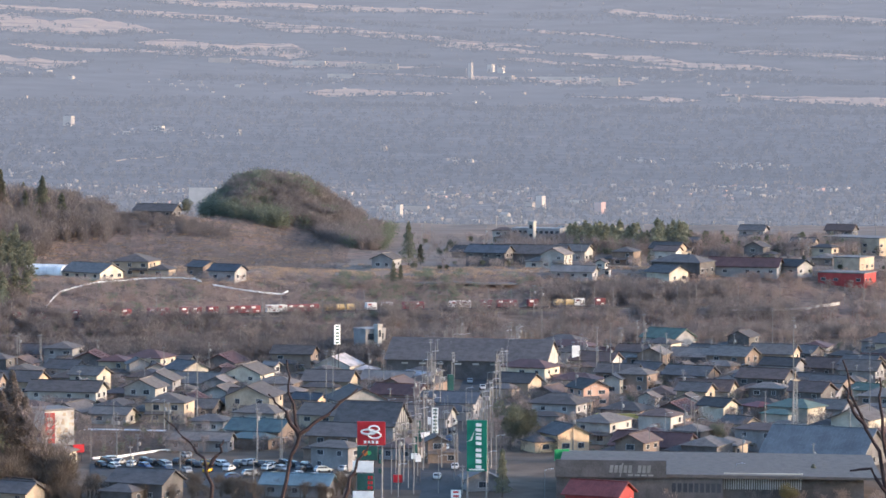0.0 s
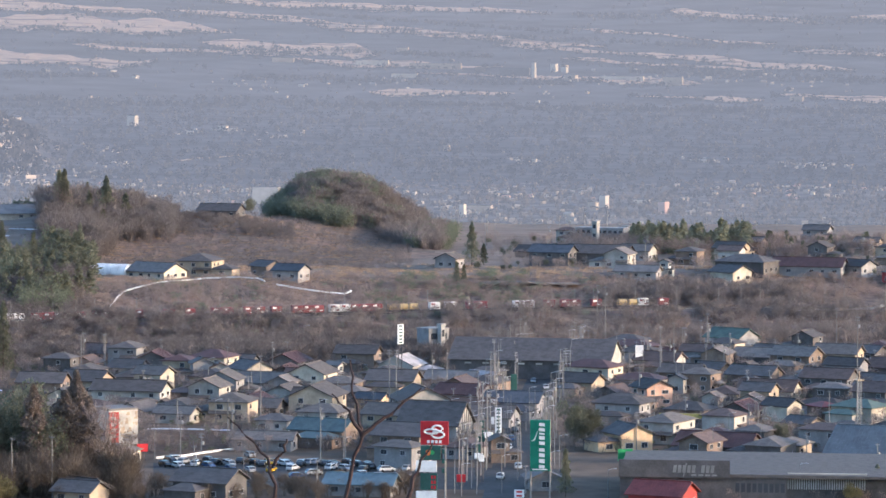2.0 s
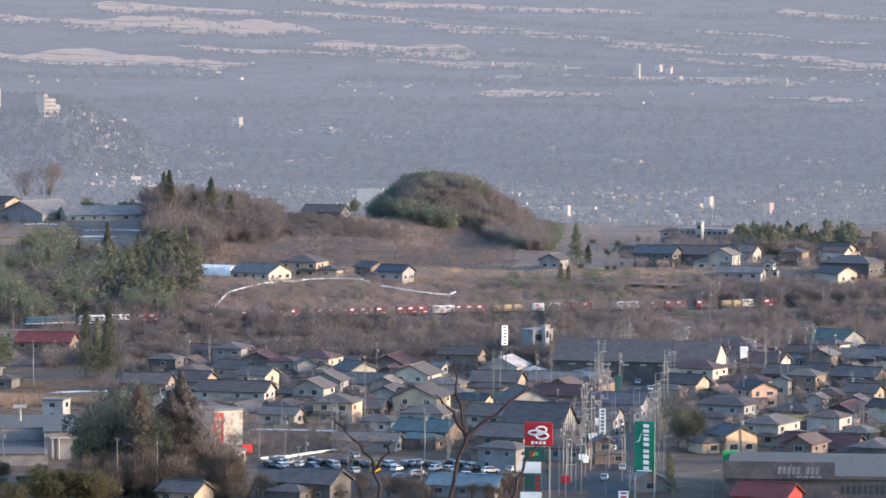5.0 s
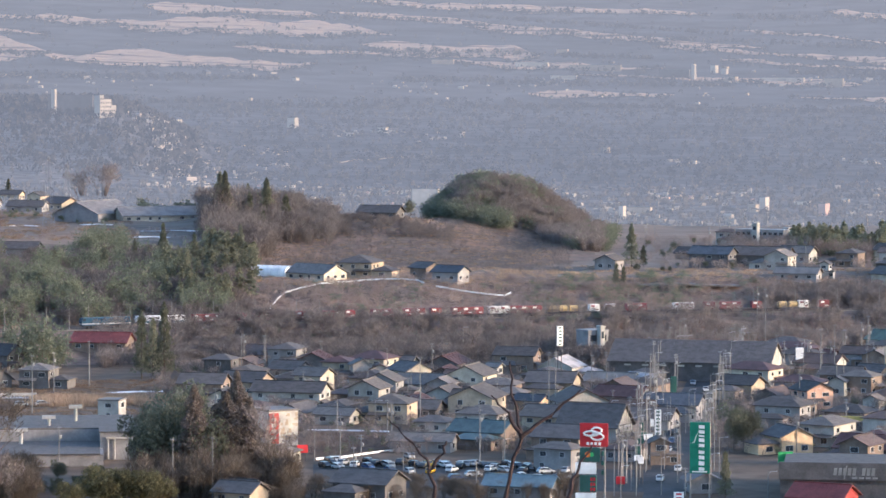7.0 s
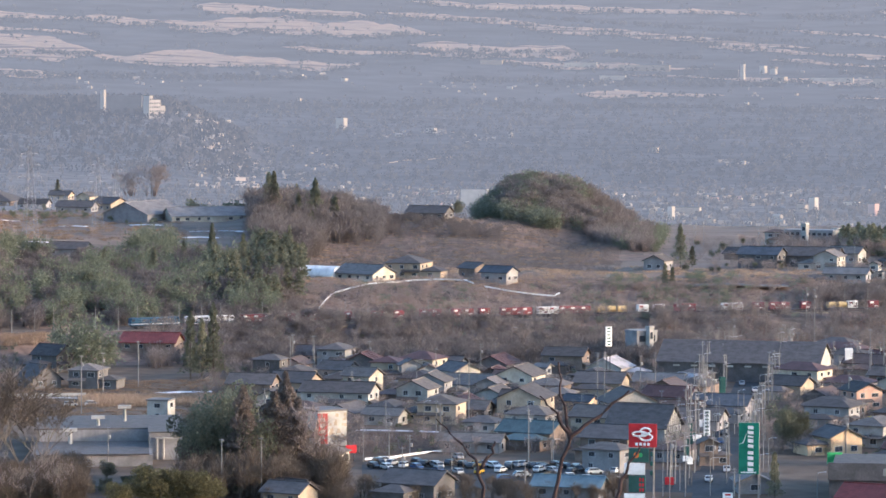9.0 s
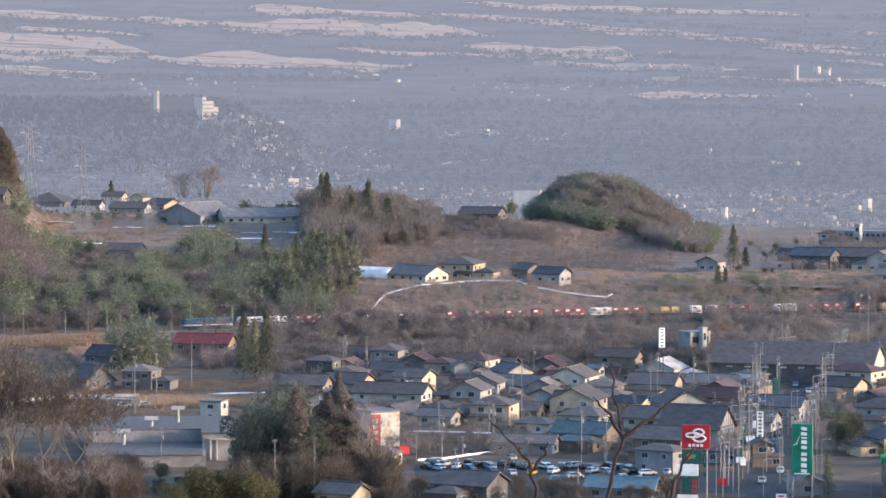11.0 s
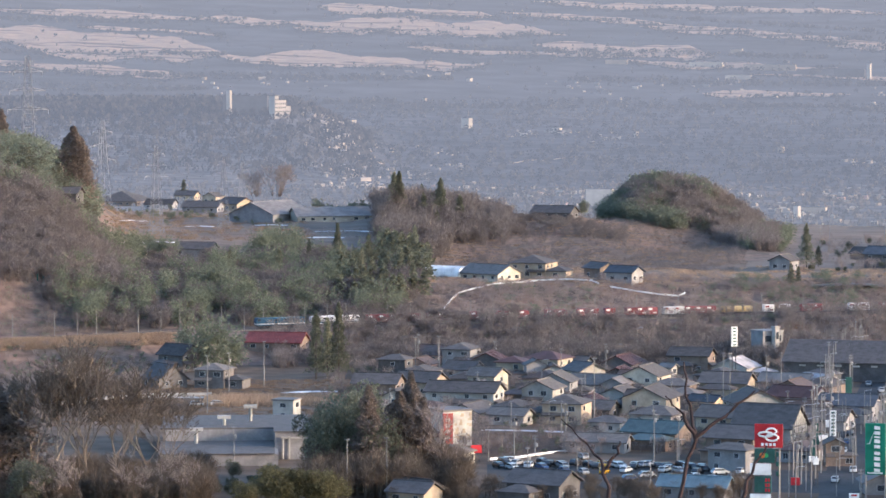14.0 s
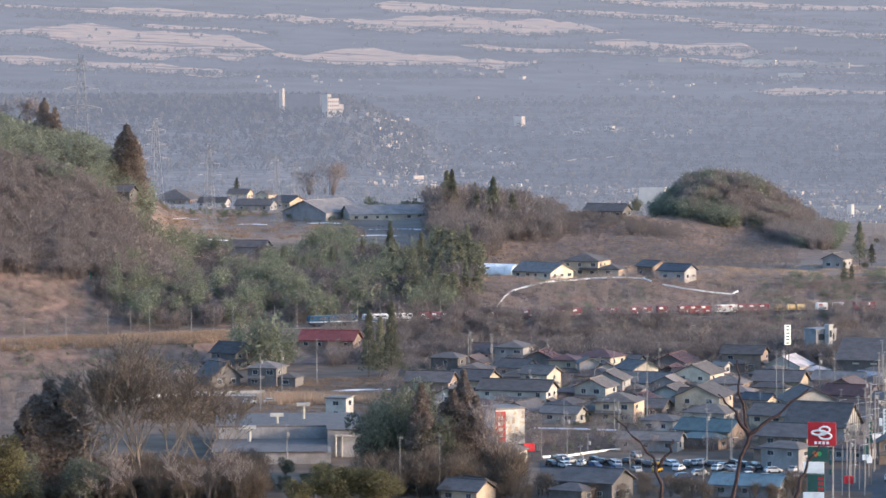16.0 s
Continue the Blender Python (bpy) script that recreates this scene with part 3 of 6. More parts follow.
        wing = part("wing", bm, WALLS[wall], t)
        bm = bmesh.new()
        hip_roof(bm, aw, al, ah, aw * 0.22, 0.6)
        bmesh.ops.translate(bm, verts=bm.verts[:], vec=(x0, y0, 0))
        part("wing_roof", bm, ROOFS[roof], wing)
        window_pane(wing, x0, 1.4, 1.8, 1.2, y0 - al / 2 - 0.02)
    if porch and floors >= 2 and style != "flat":
        side = house_rng.choice((-1, 1))
        bm = bmesh.new()
        pw = w * house_rng.uniform(0.45, 0.8)
        x0 = side * (w - pw) / 2
        z0 = 2.75
        v = [bm.verts.new(p) for p in ((x0 - pw / 2, -l / 2 - 1.6, z0 - 0.35), (x0 + pw / 2, -l / 2 - 1.6, z0 - 0.35), (x0 + pw / 2, -l / 2 - 0.003, z0 + 0.35), (x0 - pw / 2, -l / 2 - 0.003, z0 + 0.35))]
        u = [bm.verts.new(a.co + Vector((0, 0, 0.16))) for a in v]
        bm.faces.new(v[::-1])
        bm.faces.new(u)
        for i in range(4):
            j = (i + 1) % 4
            bm.faces.new((v[i], v[j], u[j], u[i]))
        part("lower_roof", bm, ROOFS[roof], t)
    return t



# ---- roads, rails and fields ----


def street(d):
    """The bearing of the main street at a distance."""
    return 0.75 * (d - 815) / 365 - 0.02


drape("road", "grey asphalt side street with parked cars", "road", (-5.6, 1.0), lambda f: 836 - 10 * f, lambda f: 884 - 14 * f, ASPHALT, 0.05, 40, 3)
drape("road", "pale farm road beside the fields", "road", (-12.2, -7.5), lambda f: 1066 - 12 * f, lambda f: 1072 - 12 * f, CONCRETE, 0.08, 40, 1)


PLOUGHED = mat("ploughed_soil", (0.105, 0.072, 0.056), 0.95, 0.3, 0.25, other=(0.075, 0.055, 0.046), bump=0.8)
field = drape("field", "dark brown ploughed field with furrows among the houses", "field", (-5.75, -4.35), lambda f: 905 + 8 * f, lambda f: 962 - 3 * f, PLOUGHED, 0.06, 20, 4)
for k in range(11):
    d = 910 + 4.6 * k
    verts, faces = [], []
    for i in range(15):
        b = -5.72 + 1.34 * i / 14
        verts += [spot(b, d - 1.2, 0.05), spot(b, d, 0.42), spot(b, d + 1.2, 0.05)]
    for i in range(14):
        faces += [(3 * i, 3 * i + 3, 3 * i + 4, 3 * i + 1), (3 * i + 1, 3 * i + 4, 3 * i + 5, 3 * i + 2)]
    part("furrow", raw_mesh("furrow", verts, faces, PLOUGHED), None, field)


def rail_point(b, side=0.0, dz=0.0):
    r = float(rail_distance(b)) + side
    a = radians(b)
    return Vector((r * math.sin(a), r * math.cos(a), 8.0 + dz))


def ribbon(name, label, category, points, width, height, material, kind="structure", m=None):
    """A strip of rectangular section along points."""
    verts, faces = [], []
    for i, p in enumerate(points):
        way = points[min(i + 1, len(points) - 1)] - points[max(i - 1, 0)]
        s = Vector((way.y, -way.x, 0)).normalized() * width / 2
        verts += [p - s, p + s, p + s + Vector((0, 0, height)), p - s + Vector((0, 0, height))]
    for i in range(len(points) - 1):
        k = i * 4
        for a in range(4):
            c = (a + 1) % 4
            faces.append((k + a, k + c, k + 4 + c, k + 4 + a))
    faces += [(3, 2, 1, 0), (len(verts) - 4, len(verts) - 3, len(verts) - 2, len(verts) - 1)]
    me = raw_mesh(name, verts, faces, material)
    return tagged(new(name, me), label, category, kind=kind)


ribbon("road", "grey asphalt main street through the town", "road", [spot(street(d), d, -0.2) for d in range(770, 1230, 10)], 9.5, 0.28, ASPHALT)
BALLAST = mat("ballast", (0.20, 0.165, 0.14), 0.95, 0.3, 0.3)
track_bearings = [-16 + 0.25 * i for i in range(85)]
ribbon("ballast_bed", "brown stone ballast bed of the railway", "railway", [rail_point(b, 0, -0.5) for b in track_bearings], 5.0, 0.75, BALLAST)
for side in (-0.53, 0.53):
    ribbon("rail", "worn steel railway rail", "rail", [rail_point(b, side, 0.25) for b in track_bearings], 0.09, 0.16, RUST)


# ---- poles, masts and pylons ----
PYLON = mat("weathered_pylon_steel", (0.24, 0.235, 0.25), 0.7, 0.1, 0.5)


def pole_meshes():
    out = {}
    bm = bmesh.new()
    tube(bm, [(0, 0, -0.4), (0, 0, 5), (0, 0, 10)], [0.16, 0.14, 0.10], 8)
    out["pole"] = mesh_of(bm, "pole", POLE)
    bm = bmesh.new()
    tube(bm, [(0, 0, -0.4), (0, 0, 5), (0, 0, 10)], [0.11, 0.10, 0.07], 8)
    out["thin"] = mesh_of(bm, "pole", POLE)
    bm = bmesh.new()
    tube(bm, [(0, 0, -0.4), (0, 0, 5), (0, 0, 10)], [0.17, 0.15, 0.12], 8)
    out["rusty"] = mesh_of(bm, "pole", RUST)
    bm = bmesh.new()
    box(bm, -0.62, 0.62, -0.18, -0.10, -0.05, 0.05)
    for x in (-0.56, -0.2, 0.2, 0.56):
        tube(bm, [(x, -0.14, 0.05), (x, -0.14, 0.28)], [0.06, 0.05], 5)
    out["arm"] = mesh_of(bm, "crossarm", PYLON)
    bm = bmesh.new()
    tube(bm, [(0.42, 0, -0.45), (0.42, 0, -0.4), (0.42, 0, 0.4), (0.42, 0, 0.46)], [0.24, 0.27, 0.27, 0.2], 10)
    out["drum"] = mesh_of(bm, "transformer", CONCRETE)
    bm = bmesh.new()
    tube(bm, [(0, 0, 0), (0.7, 0, 0.35), (1.5, 0, 0.4)], [0.05, 0.045, 0.04], 6)
    box(bm, 1.3, 2.0, -0.16, 0.16, 0.34, 0.46)
    out["lamp"] = mesh_of(bm, "lamp_arm", GALV)
    bm = bmesh.new()
    box(bm, -1.0, 1.0, -0.12, 0.12, -0.1, 0.1)
    for x in (-0.8, 0, 0.8):
        box(bm, x - 0.28, x + 0.28, -0.3, 0.1, -0.16, 0.24)
    out["flood"] = mesh_of(bm, "floodlights", GALV)
    bm = bmesh.new()
    box(bm, -0.06, 2.6, -0.05, 0.05, -0.05, 0.06)
    tube(bm, [(0, 0, 0.9), (2.5, 0, 0.05)], [0.035, 0.035], 5)
    out["bracket"] = mesh_of(bm, "bracket", RUST)
    return out


POLES = pole_meshes()
pole_rng = random.Random(21)


def pole(b, d, h, kind="utility"):
    label, cat = {"utility": ("grey concrete utility pole with crossarms", "utility pole"), "lamp": ("slim grey street lamp on a tall pole", "street lamp"),
                  "bare": ("slim plain grey pole", "pole"), "flood": ("tall pole with floodlights over the car park", "floodlight"),
                  "rail": ("railway catenary pole with a bracket", "catenary pole")}[kind]
    name = {"utility": "utility_pole", "lamp": "street_lamp", "bare": "pole", "flood": "floodlight_pole", "rail": "catenary_pole"}[kind]
    t = thing(name, label, cat, here(b, d, pole_rng.uniform(-35, 35)), "poles of the town")
    p = part("pole", POLES["pole" if kind in ("utility", "rail") else "thin"], None, t)
    p.scale = (1, 1, h / 10)
    if kind == "utility":
        for k in range(pole_rng.choice((1, 1, 2))):
            a = part("crossarm", POLES["arm"], None, t)
            a.location.z = h - 0.35 - 0.75 * k
        if pole_rng.random() < 0.45:
            part("transformer", POLES["drum"], None, t).location.z = h - 2.6
    elif kind == "lamp":
        part("lamp_arm", POLES["lamp"], None, t).location.z = h - 0.35
    elif kind == "flood":
        part("floodlights", POLES["flood"], None, t).location.z = h
    elif kind == "rail":
        part("bracket", POLES["bracket"], None, t).location.z = h - 1.4
    return t


def lattice(bm, h, w0, w1, bays, r):
    """A tapering four-legged lattice."""
    def corner(k, f):
        w = w0 + (w1 - w0) * f ** 0.8
        return Vector((w / 2 * (1 if k in (0, 1) else -1), w / 2 * (1 if k in (1, 2) else -1), h * f))
    for k in range(4):
        for i in range(bays):
            a, c = i / bays, (i + 1) / bays
            tube(bm, [corner(k, a), corner(k, c)], [r, r], 4)
            n = (k + 1) % 4
            tube(bm, [corner(k, a), corner(n, c)], [r * 0.6] * 2, 3)
            tube(bm, [corner(n, a), corner(k, c)], [r * 0.6] * 2, 3)
            tube(bm, [corner(k, c), corner(n, c)], [r * 0.6] * 2, 3)


def pylon(b, d, h, turn=20, material=None):
    material = material or PYLON
    t = thing("pylon", "grey steel lattice power pylon with three pairs of arms", "pylon", here(b, d, turn), "pylons")
    bm = bmesh.new()
    lattice(bm, h, h * 0.15, h * 0.025, 11, h * 0.0022)
    part("tower", bm, material, t)
    for f, w in ((0.66, 0.13), (0.78, 0.115), (0.9, 0.095)):
        bm = bmesh.new()
        for s in (-1, 1):
            tube(bm, [(0, 0, h * f + h * 0.025), (s * h * w, 0, h * f)], [h * 0.002] * 2, 4)
            tube(bm, [(0, 0, h * f), (s * h * w, 0, h * f)], [h * 0.002] * 2, 4)
            tube(bm, [(s * h * w, 0, h * f), (s * h * w, 0, h * f - h * 0.03)], [h * 0.002] * 2, 4)
        part("arm", bm, material, t)


def mast(b, d, h, label="white steel lattice mast beside the houses"):
    t = thing("lattice_mast", label, "mast", here(b, d, 20))
    bm = bmesh.new()
    lattice(bm, h, 1.3, 0.9, 10, 0.07)
    part("tower", bm, WALLS["white"], t)
    bm = bmesh.new()
    box(bm, -0.9, 0.9, -0.9, 0.9, h, h + 0.25)
    tube(bm, [(0, 0, h), (0, 0, h + 2.5)], [0.16, 0.10], 8)
    part("platform", bm, WALLS["yellow"], t)


# ---- signs ----
RED_SIGN = mat("red_sign_face", (0.42, 0.028, 0.035), 0.45, 0.06, 0.3)
GREEN_SIGN = mat("green_sign_face", (0.012, 0.155, 0.105), 0.45, 0.06, 0.3)
DARK_SIGN = mat("dark_green_sign_face", (0.03, 0.085, 0.075), 0.5, 0.1, 0.3)
WHITE_SIGN = mat("white_sign_face", (0.74, 0.72, 0.70), 0.5, 0.05, 0.3)
ORANGE_SIGN = mat("orange_mark", (0.65, 0.16, 0.04), 0.5, 0.05, 0.3)
MARK_GREEN = mat("bright_green_mark", (0.05, 0.35, 0.12), 0.5, 0.05, 0.3)
WORDS_GREY = mat("pale_letters", (0.252, 0.240, 0.228), 0.6, 0.05, 0.3)


def panel(parent, name, x0, x1, z0, z1, material, y=0.0, thick=0.5, label=""):
    bm = bmesh.new()
    box(bm, x0, x1, y - thick / 2, y + thick / 2, z0, z1)
    bmesh.ops.bevel(bm, geom=bm.edges[:], offset=0.04, segments=1, affect="EDGES")
    return part(name, bm, material, parent, label)


def supermarket_sign(b, d, turn=-6):
    t = thing("supermarket_sign", "tall pole sign with red square panel above white panels", "sign", here(b, d, turn))
    s = d / 6385.0
    def z(y):
        return (y - 893) * -s
    for x in (-18, 19):
        bm = bmesh.new()
        tube(bm, [(x * s, 0.25, -0.3), (x * s, 0.25, z(748))], [0.22, 0.2], 8)
        part("pole", bm, POLE, t)
    panel(t, "panel", -25 * s, 25 * s, z(787), z(745), RED_SIGN, label="red panel with a white looped mark")
    for name, z0, r in (("mark", 764, 1), ):
        bm = bmesh.new()
        for cx, cz, w, h in ((5, 758, 9, 5.5), (6, 769, 11, 6), (-5, 763.5, 13, 4.2)):
            pts = [Vector(((cx + w * math.cos(a * math.tau / 20)) * s, -0.3, z(cz + h * math.sin(a * math.tau / 20)))) for a in range(21)]
            tube(bm, pts, [1.9 * s] * 21, 5)
        part("mark", bm, WHITE_SIGN, t)
    for k in range(4):
        bm = bmesh.new()
        box(bm, (-13 + 7 * k) * s, (-8.5 + 7 * k) * s, -0.31, -0.2, z(784), z(779))
        part("caption_bar", bm, WHITE_SIGN, t)
    panel(t, "panel", -25 * s, 11 * s, z(814), z(789), DARK_SIGN)
    bm = bmesh.new()
    tube(bm, [(-11 * s, -0.3, z(801)), (-11 * s, -0.22, z(801))], [5 * s, 5 * s], 16)
    part("mark", bm, ORANGE_SIGN, t)
    bm = bmesh.new()
    tube(bm, [(-4 * s, -0.3, z(801)), (-4 * s, -0.22, z(801))], [4 * s, 4 * s], 16)
    part("mark", bm, MARK_GREEN, t)
    panel(t, "panel", -33 * s, 4 * s, z(836), z(816), WHITE_SIGN)
    panel(t, "panel", -25 * s, 5 * s, z(868), z(838), DARK_SIGN)
    for k, y in enumerate((842, 851, 860)):
        for j in range(2):
            bm = bmesh.new()
            box(bm, (-6 + 5 * j) * s, (-2.5 + 5 * j) * s, -0.31, -0.2, z(y + 6), z(y))
            part("price_bar", bm, RED_SIGN, t)
    panel(t, "panel", -33 * s, 4 * s, z(884), z(870), WHITE_SIGN)
    for k, y in enumerate((795, 812, 829)):
        panel(t, "panel", 13 * s, 18 * s, z(y + 8), z(y), DARK_SIGN)


def tower_sign(b, d, turn=-4):
    t = thing("home_store_sign", "tall green tower sign with white upright lettering", "sign", here(b, d, turn))
    s = d / 6385.0
    def z(y):
        return (y - 885) * -s
    for x in (-17, 17):
        bm = bmesh.new()
        tube(bm, [(x * s, 0, -0.3), (x * s, 0, z(744))], [0.2, 0.18], 8)
        part("pole", bm, POLE, t)
    panel(t, "panel", -18 * s, 18 * s, z(834), z(743), GREEN_SIGN, thick=0.9)
    for y, tall in ((748, 7), (757, 7), (766, 3), (771, 8), (781, 7), (793, 7), (802, 8), (812, 9), (823, 7)):
        bm = bmesh.new()
        prism(bm, [(-2 * s, z(y + tall * 0.8)), (8 * s, z(y + tall * 0.8) - 0.1), (8 * s, z(y + tall * 0.1)), (-2 * s, z(y + tall * 0.1) + 0.1)], -0.49, -0.4)
        part("name_bar", bm, WHITE_SIGN, t)
    bm = bmesh.new()
    v = [bm.verts.new(p) for p in ((-17 * s, -0.48, z(781)), (-9 * s, -0.48, z(779)), (-5 * s, -0.48, z(765)), (1 * s, -0.48, z(752)), (-7 * s, -0.48, z(767)), (-11 * s, -0.48, z(777)))]
    bm.faces.new(v)
    bmesh.ops.solidify(bm, geom=bm.faces[:], thickness=0.03)
    part("mark", bm, WHITE_SIGN, t)
    bm = bmesh.new()
    box(bm, -14 * s, 13 * s, -0.5, -0.4, z(832), z(830))
    part("caption_bar", bm, WHITE_SIGN, t)


def small_sign(b, d, h, w, tall, material, turn=0, label="white pole sign with dark writing", bars=None):
    t = thing("pole_sign", label, "sign", here(b, d, turn), "roadside signs")
    for x in (-w * 0.3, w * 0.3):
        bm = bmesh.new()
        tube(bm, [(x, 0, -0.3), (x, 0, h)], [0.13, 0.12], 7)
        part("pole", bm, RUST, t)
    panel(t, "panel", -w / 2, w / 2, h - tall, h, material, -0.15, 0.45)
    if bars:
        n = int(tall / 0.9)
        for k in range(n):
            zc = h - tall * (k + 0.5) / n
            bm = bmesh.new()
            box(bm, -w * 0.28, w * 0.28, -0.41, -0.37, zc - 0.22, zc + 0.22)
            part("writing_bar", bm, bars, t)


# ---- cars ----
CAR_PAINT = {k: mat("car_paint_" + k, c, 0.25, 0.04, 0.3) for k, c in {"white": (0.518, 0.511, 0.504), "silver": (0.302, 0.302, 0.310), "black": (0.022, 0.022, 0.025), "blue": (0.036, 0.065, 0.144), "yellow": (0.432, 0.245, 0.022), "red": (0.252, 0.022, 0.022)}.items()}
TYRE = mat("tyre_rubber", (0.02, 0.02, 0.02), 0.9, 0.1, 1)


def car_meshes():
    out = {}
    for k, paint in CAR_PAINT.items():
        bm = bmesh.new()
        prism(bm, [(-2.1, 0.3), (2.1, 0.3), (2.15, 0.75), (1.3, 0.95), (0.6, 1.5), (-1.4, 1.55), (-2.0, 1.0), (-2.15, 0.7)], -0.82, 0.82)
        bmesh.ops.bevel(bm, geom=bm.edges[:], offset=0.07, segments=1, affect="EDGES")
        out[k] = mesh_of(bm, "body", paint)
    bm = bmesh.new()
    prism(bm, [(-1.75, 1.02), (1.05, 1.0), (0.55, 1.43), (-1.35, 1.46)], -0.835, 0.835)
    prism(bm, [(-2.02, 1.0), (1.32, 0.99), (0.66, 1.46), (-1.46, 1.5)], -0.7, 0.7)
    out["glass"] = mesh_of(bm, "windows", GLASS)
    bm = bmesh.new()
    tube(bm, [(0, -0.1, 0), (0, 0.1, 0)], [0.32, 0.32], 12)
    out["wheel"] = mesh_of(bm, "wheel", TYRE)
    return out


CARS = car_meshes()
car_first = {}


def car(b, d, turn, colour):
    if colour in car_first:
        return copy_thing(car_first[colour], here(b, d, turn, 0.06))
    t = thing("car", f"{colour} parked car with dark windows", "car", here(b, d, turn, 0.06), "parked cars")
    part("body", CARS[colour], None, t)
    part("glazing", CARS["glass"], None, t)
    for x in (-1.3, 1.3):
        for y in (-0.76, 0.76):
            part("wheel", CARS["wheel"], None, t).location = (x, y, 0.32)
    car_first[colour] = t
    return t


# ---- the freight train ----
LOCO_BLUE = mat("locomotive_blue", (0.030, 0.079, 0.124), 0.5, 0.12, 0.3)
LOCO_PALE = mat("locomotive_pale", (0.58, 0.55, 0.52), 0.5, 0.1, 0.3)
BOX_RED = mat("container_red", (0.20, 0.06, 0.066), 0.6, 0.12, 0.3, per_object=0.2)
BOX_WHITE = mat("container_white", (0.60, 0.56, 0.52), 0.6, 0.12, 0.3)
TANK = mat("tank_yellow", (0.42, 0.30, 0.15), 0.55, 0.12, 0.3)


def on_rail(b, dz=0.41):
    p, q = rail_point(b - 0.02), rail_point(b + 0.02)
    return pose(p.x, p.y, p.z + dz, 0, 0, math.degrees(math.atan2(q.y - p.y, q.x - p.x)))


def wheels(t, xs):
    for x in xs:
        bm = bmesh.new()
        tube(bm, [(x, -0.7, 0.43), (x, 0.7, 0.43)], [0.43, 0.43], 12)
        part("wheelset", bm, RUST, t)


def locomotive(b, paint, label):
    t = thing("locomotive", label, "locomotive", on_rail(b), "freight train")
    bm = bmesh.new()
    prism(bm, [(-8.6, 1.0), (8.6, 1.0), (8.9, 2.4), (8.5, 3.6), (-8.5, 3.6), (-8.9, 2.4)], -1.4, 1.4)
    bmesh.ops.bevel(bm, geom=bm.edges[:], offset=0.12, segments=1, affect="EDGES")
    part("body", bm, paint, t)
    bm = bmesh.new()
    box(bm, -8.75, 8.75, -1.43, 1.43, 1.35, 1.75)
    part("stripe", bm, LOCO_PALE if paint is LOCO_BLUE else LOCO_BLUE, t)
    for x, half, z0, z1 in ((-7.9, 0.5, 2.5, 3.2), (-4, 0.6, 2.6, 3.1), (-1.5, 0.6, 2.6, 3.1), (1.5, 0.6, 2.6, 3.1), (4, 0.6, 2.6, 3.1), (7.9, 0.5, 2.5, 3.2)):
        bm = bmesh.new()
        box(bm, x - half, x + half, -1.42, 1.42, z0, z1)
        part("window", bm, GLASS, t)
    bm = bmesh.new()
    tube(bm, [(-5.5, 0, 3.6), (-4.5, 0, 4.4), (-5.5, 0, 5.0)], [0.05] * 3, 5)
    box(bm, -5.55, -5.45, -0.9, 0.9, 4.95, 5.05)
    part("pantograph", bm, RUST, t)
    bm = bmesh.new()
    box(bm, -8, 8, -1.15, 1.15, 0.55, 1.0)
    part("underframe", bm, RUST, t)
    wheels(t, (-6.6, -4.4, -1.1, 1.1, 4.4, 6.6))


def wagon(b, load):
    t = thing("flat_wagon", "dark flat railway wagon under its load", "wagon", on_rail(b), "freight train")
    bm = bmesh.new()
    box(bm, -9.9, 9.9, -1.2, 1.2, 0.85, 1.1)
    box(bm, -9.9, 9.9, -0.3, 0.3, 0.5, 0.85)
    part("frame", bm, RUST, t)
    wheels(t, (-7.6, -5.8, 5.8, 7.6))
    for k, c in enumerate(load):
        if c == "-":
            continue
        x = -7.9 + 3.95 * k
        m = on_rail(b) @ pose(x, 0, 1.1)
        if c == "t":
            g = thing("tank_container", "yellow tank container on a flat wagon", "container", m, "freight load")
            bm = bmesh.new()
            tube(bm, [(-1.8, 0, 1.2), (-1.65, 0, 1.2), (1.65, 0, 1.2), (1.8, 0, 1.2)], [0.7, 1.1, 1.1, 0.7], 14)
            part("tank", bm, TANK, g)
            bm = bmesh.new()
            for x2 in (-1.7, 1.7):
                box(bm, x2 - 0.08, x2 + 0.08, -1.15, -1.0, 0, 2.4)
                box(bm, x2 - 0.08, x2 + 0.08, 1.0, 1.15, 0, 2.4)
            box(bm, -1.8, 1.8, -1.1, 1.1, 0, 0.18)
            part("frame", bm, RUST, g)
        else:
            paint = BOX_RED if c == "r" else BOX_WHITE
            g = thing("container", "dull red freight container with white marks" if c == "r" else "off-white freight container on a flat wagon", "container", m, "freight load")
            bm = bmesh.new()
            box(bm, -1.85, 1.85, -1.2, 1.2, 0.02, 2.5)
            part("body", bm, paint, g)
            bm = bmesh.new()
            for x2 in (-1.15, -0.4, 0.4, 1.15):
                box(bm, x2 - 0.05, x2 + 0.05, -1.25, 1.25, 0.1, 2.42)
            part("ribs", bm, paint, g)
            for q in ((-1.5, -0.1, -1.26, -1.2, 1.55, 2.2), (0.2, 1.4, -1.26, -1.2, 0.4, 0.8)):
                bm = bmesh.new()
                box(bm, *q)
                part("mark", bm, BOX_WHITE if c == "r" else BOX_RED, g)


def train(b):
    step = 20.6
    def ahead(x, metres):
        return x + math.degrees(metres / float(rail_distance(x)))
    locomotive(ahead(b, 9), LOCO_BLUE, "blue electric locomotive at the head of the train")
    locomotive(ahead(b, 27.6), LOCO_PALE, "white and blue electric locomotive behind the first")
    x = ahead(b, 47.5)
    for load in ("rrrrr", "rr--r", "-rrr-", "rr-rr", "r-rrr", "wwrrr", "ttt-w", "w-rr-", "-ww-r", "rr-r-", "ttw-r"):
        wagon(x, load)
        x = ahead(x, step)


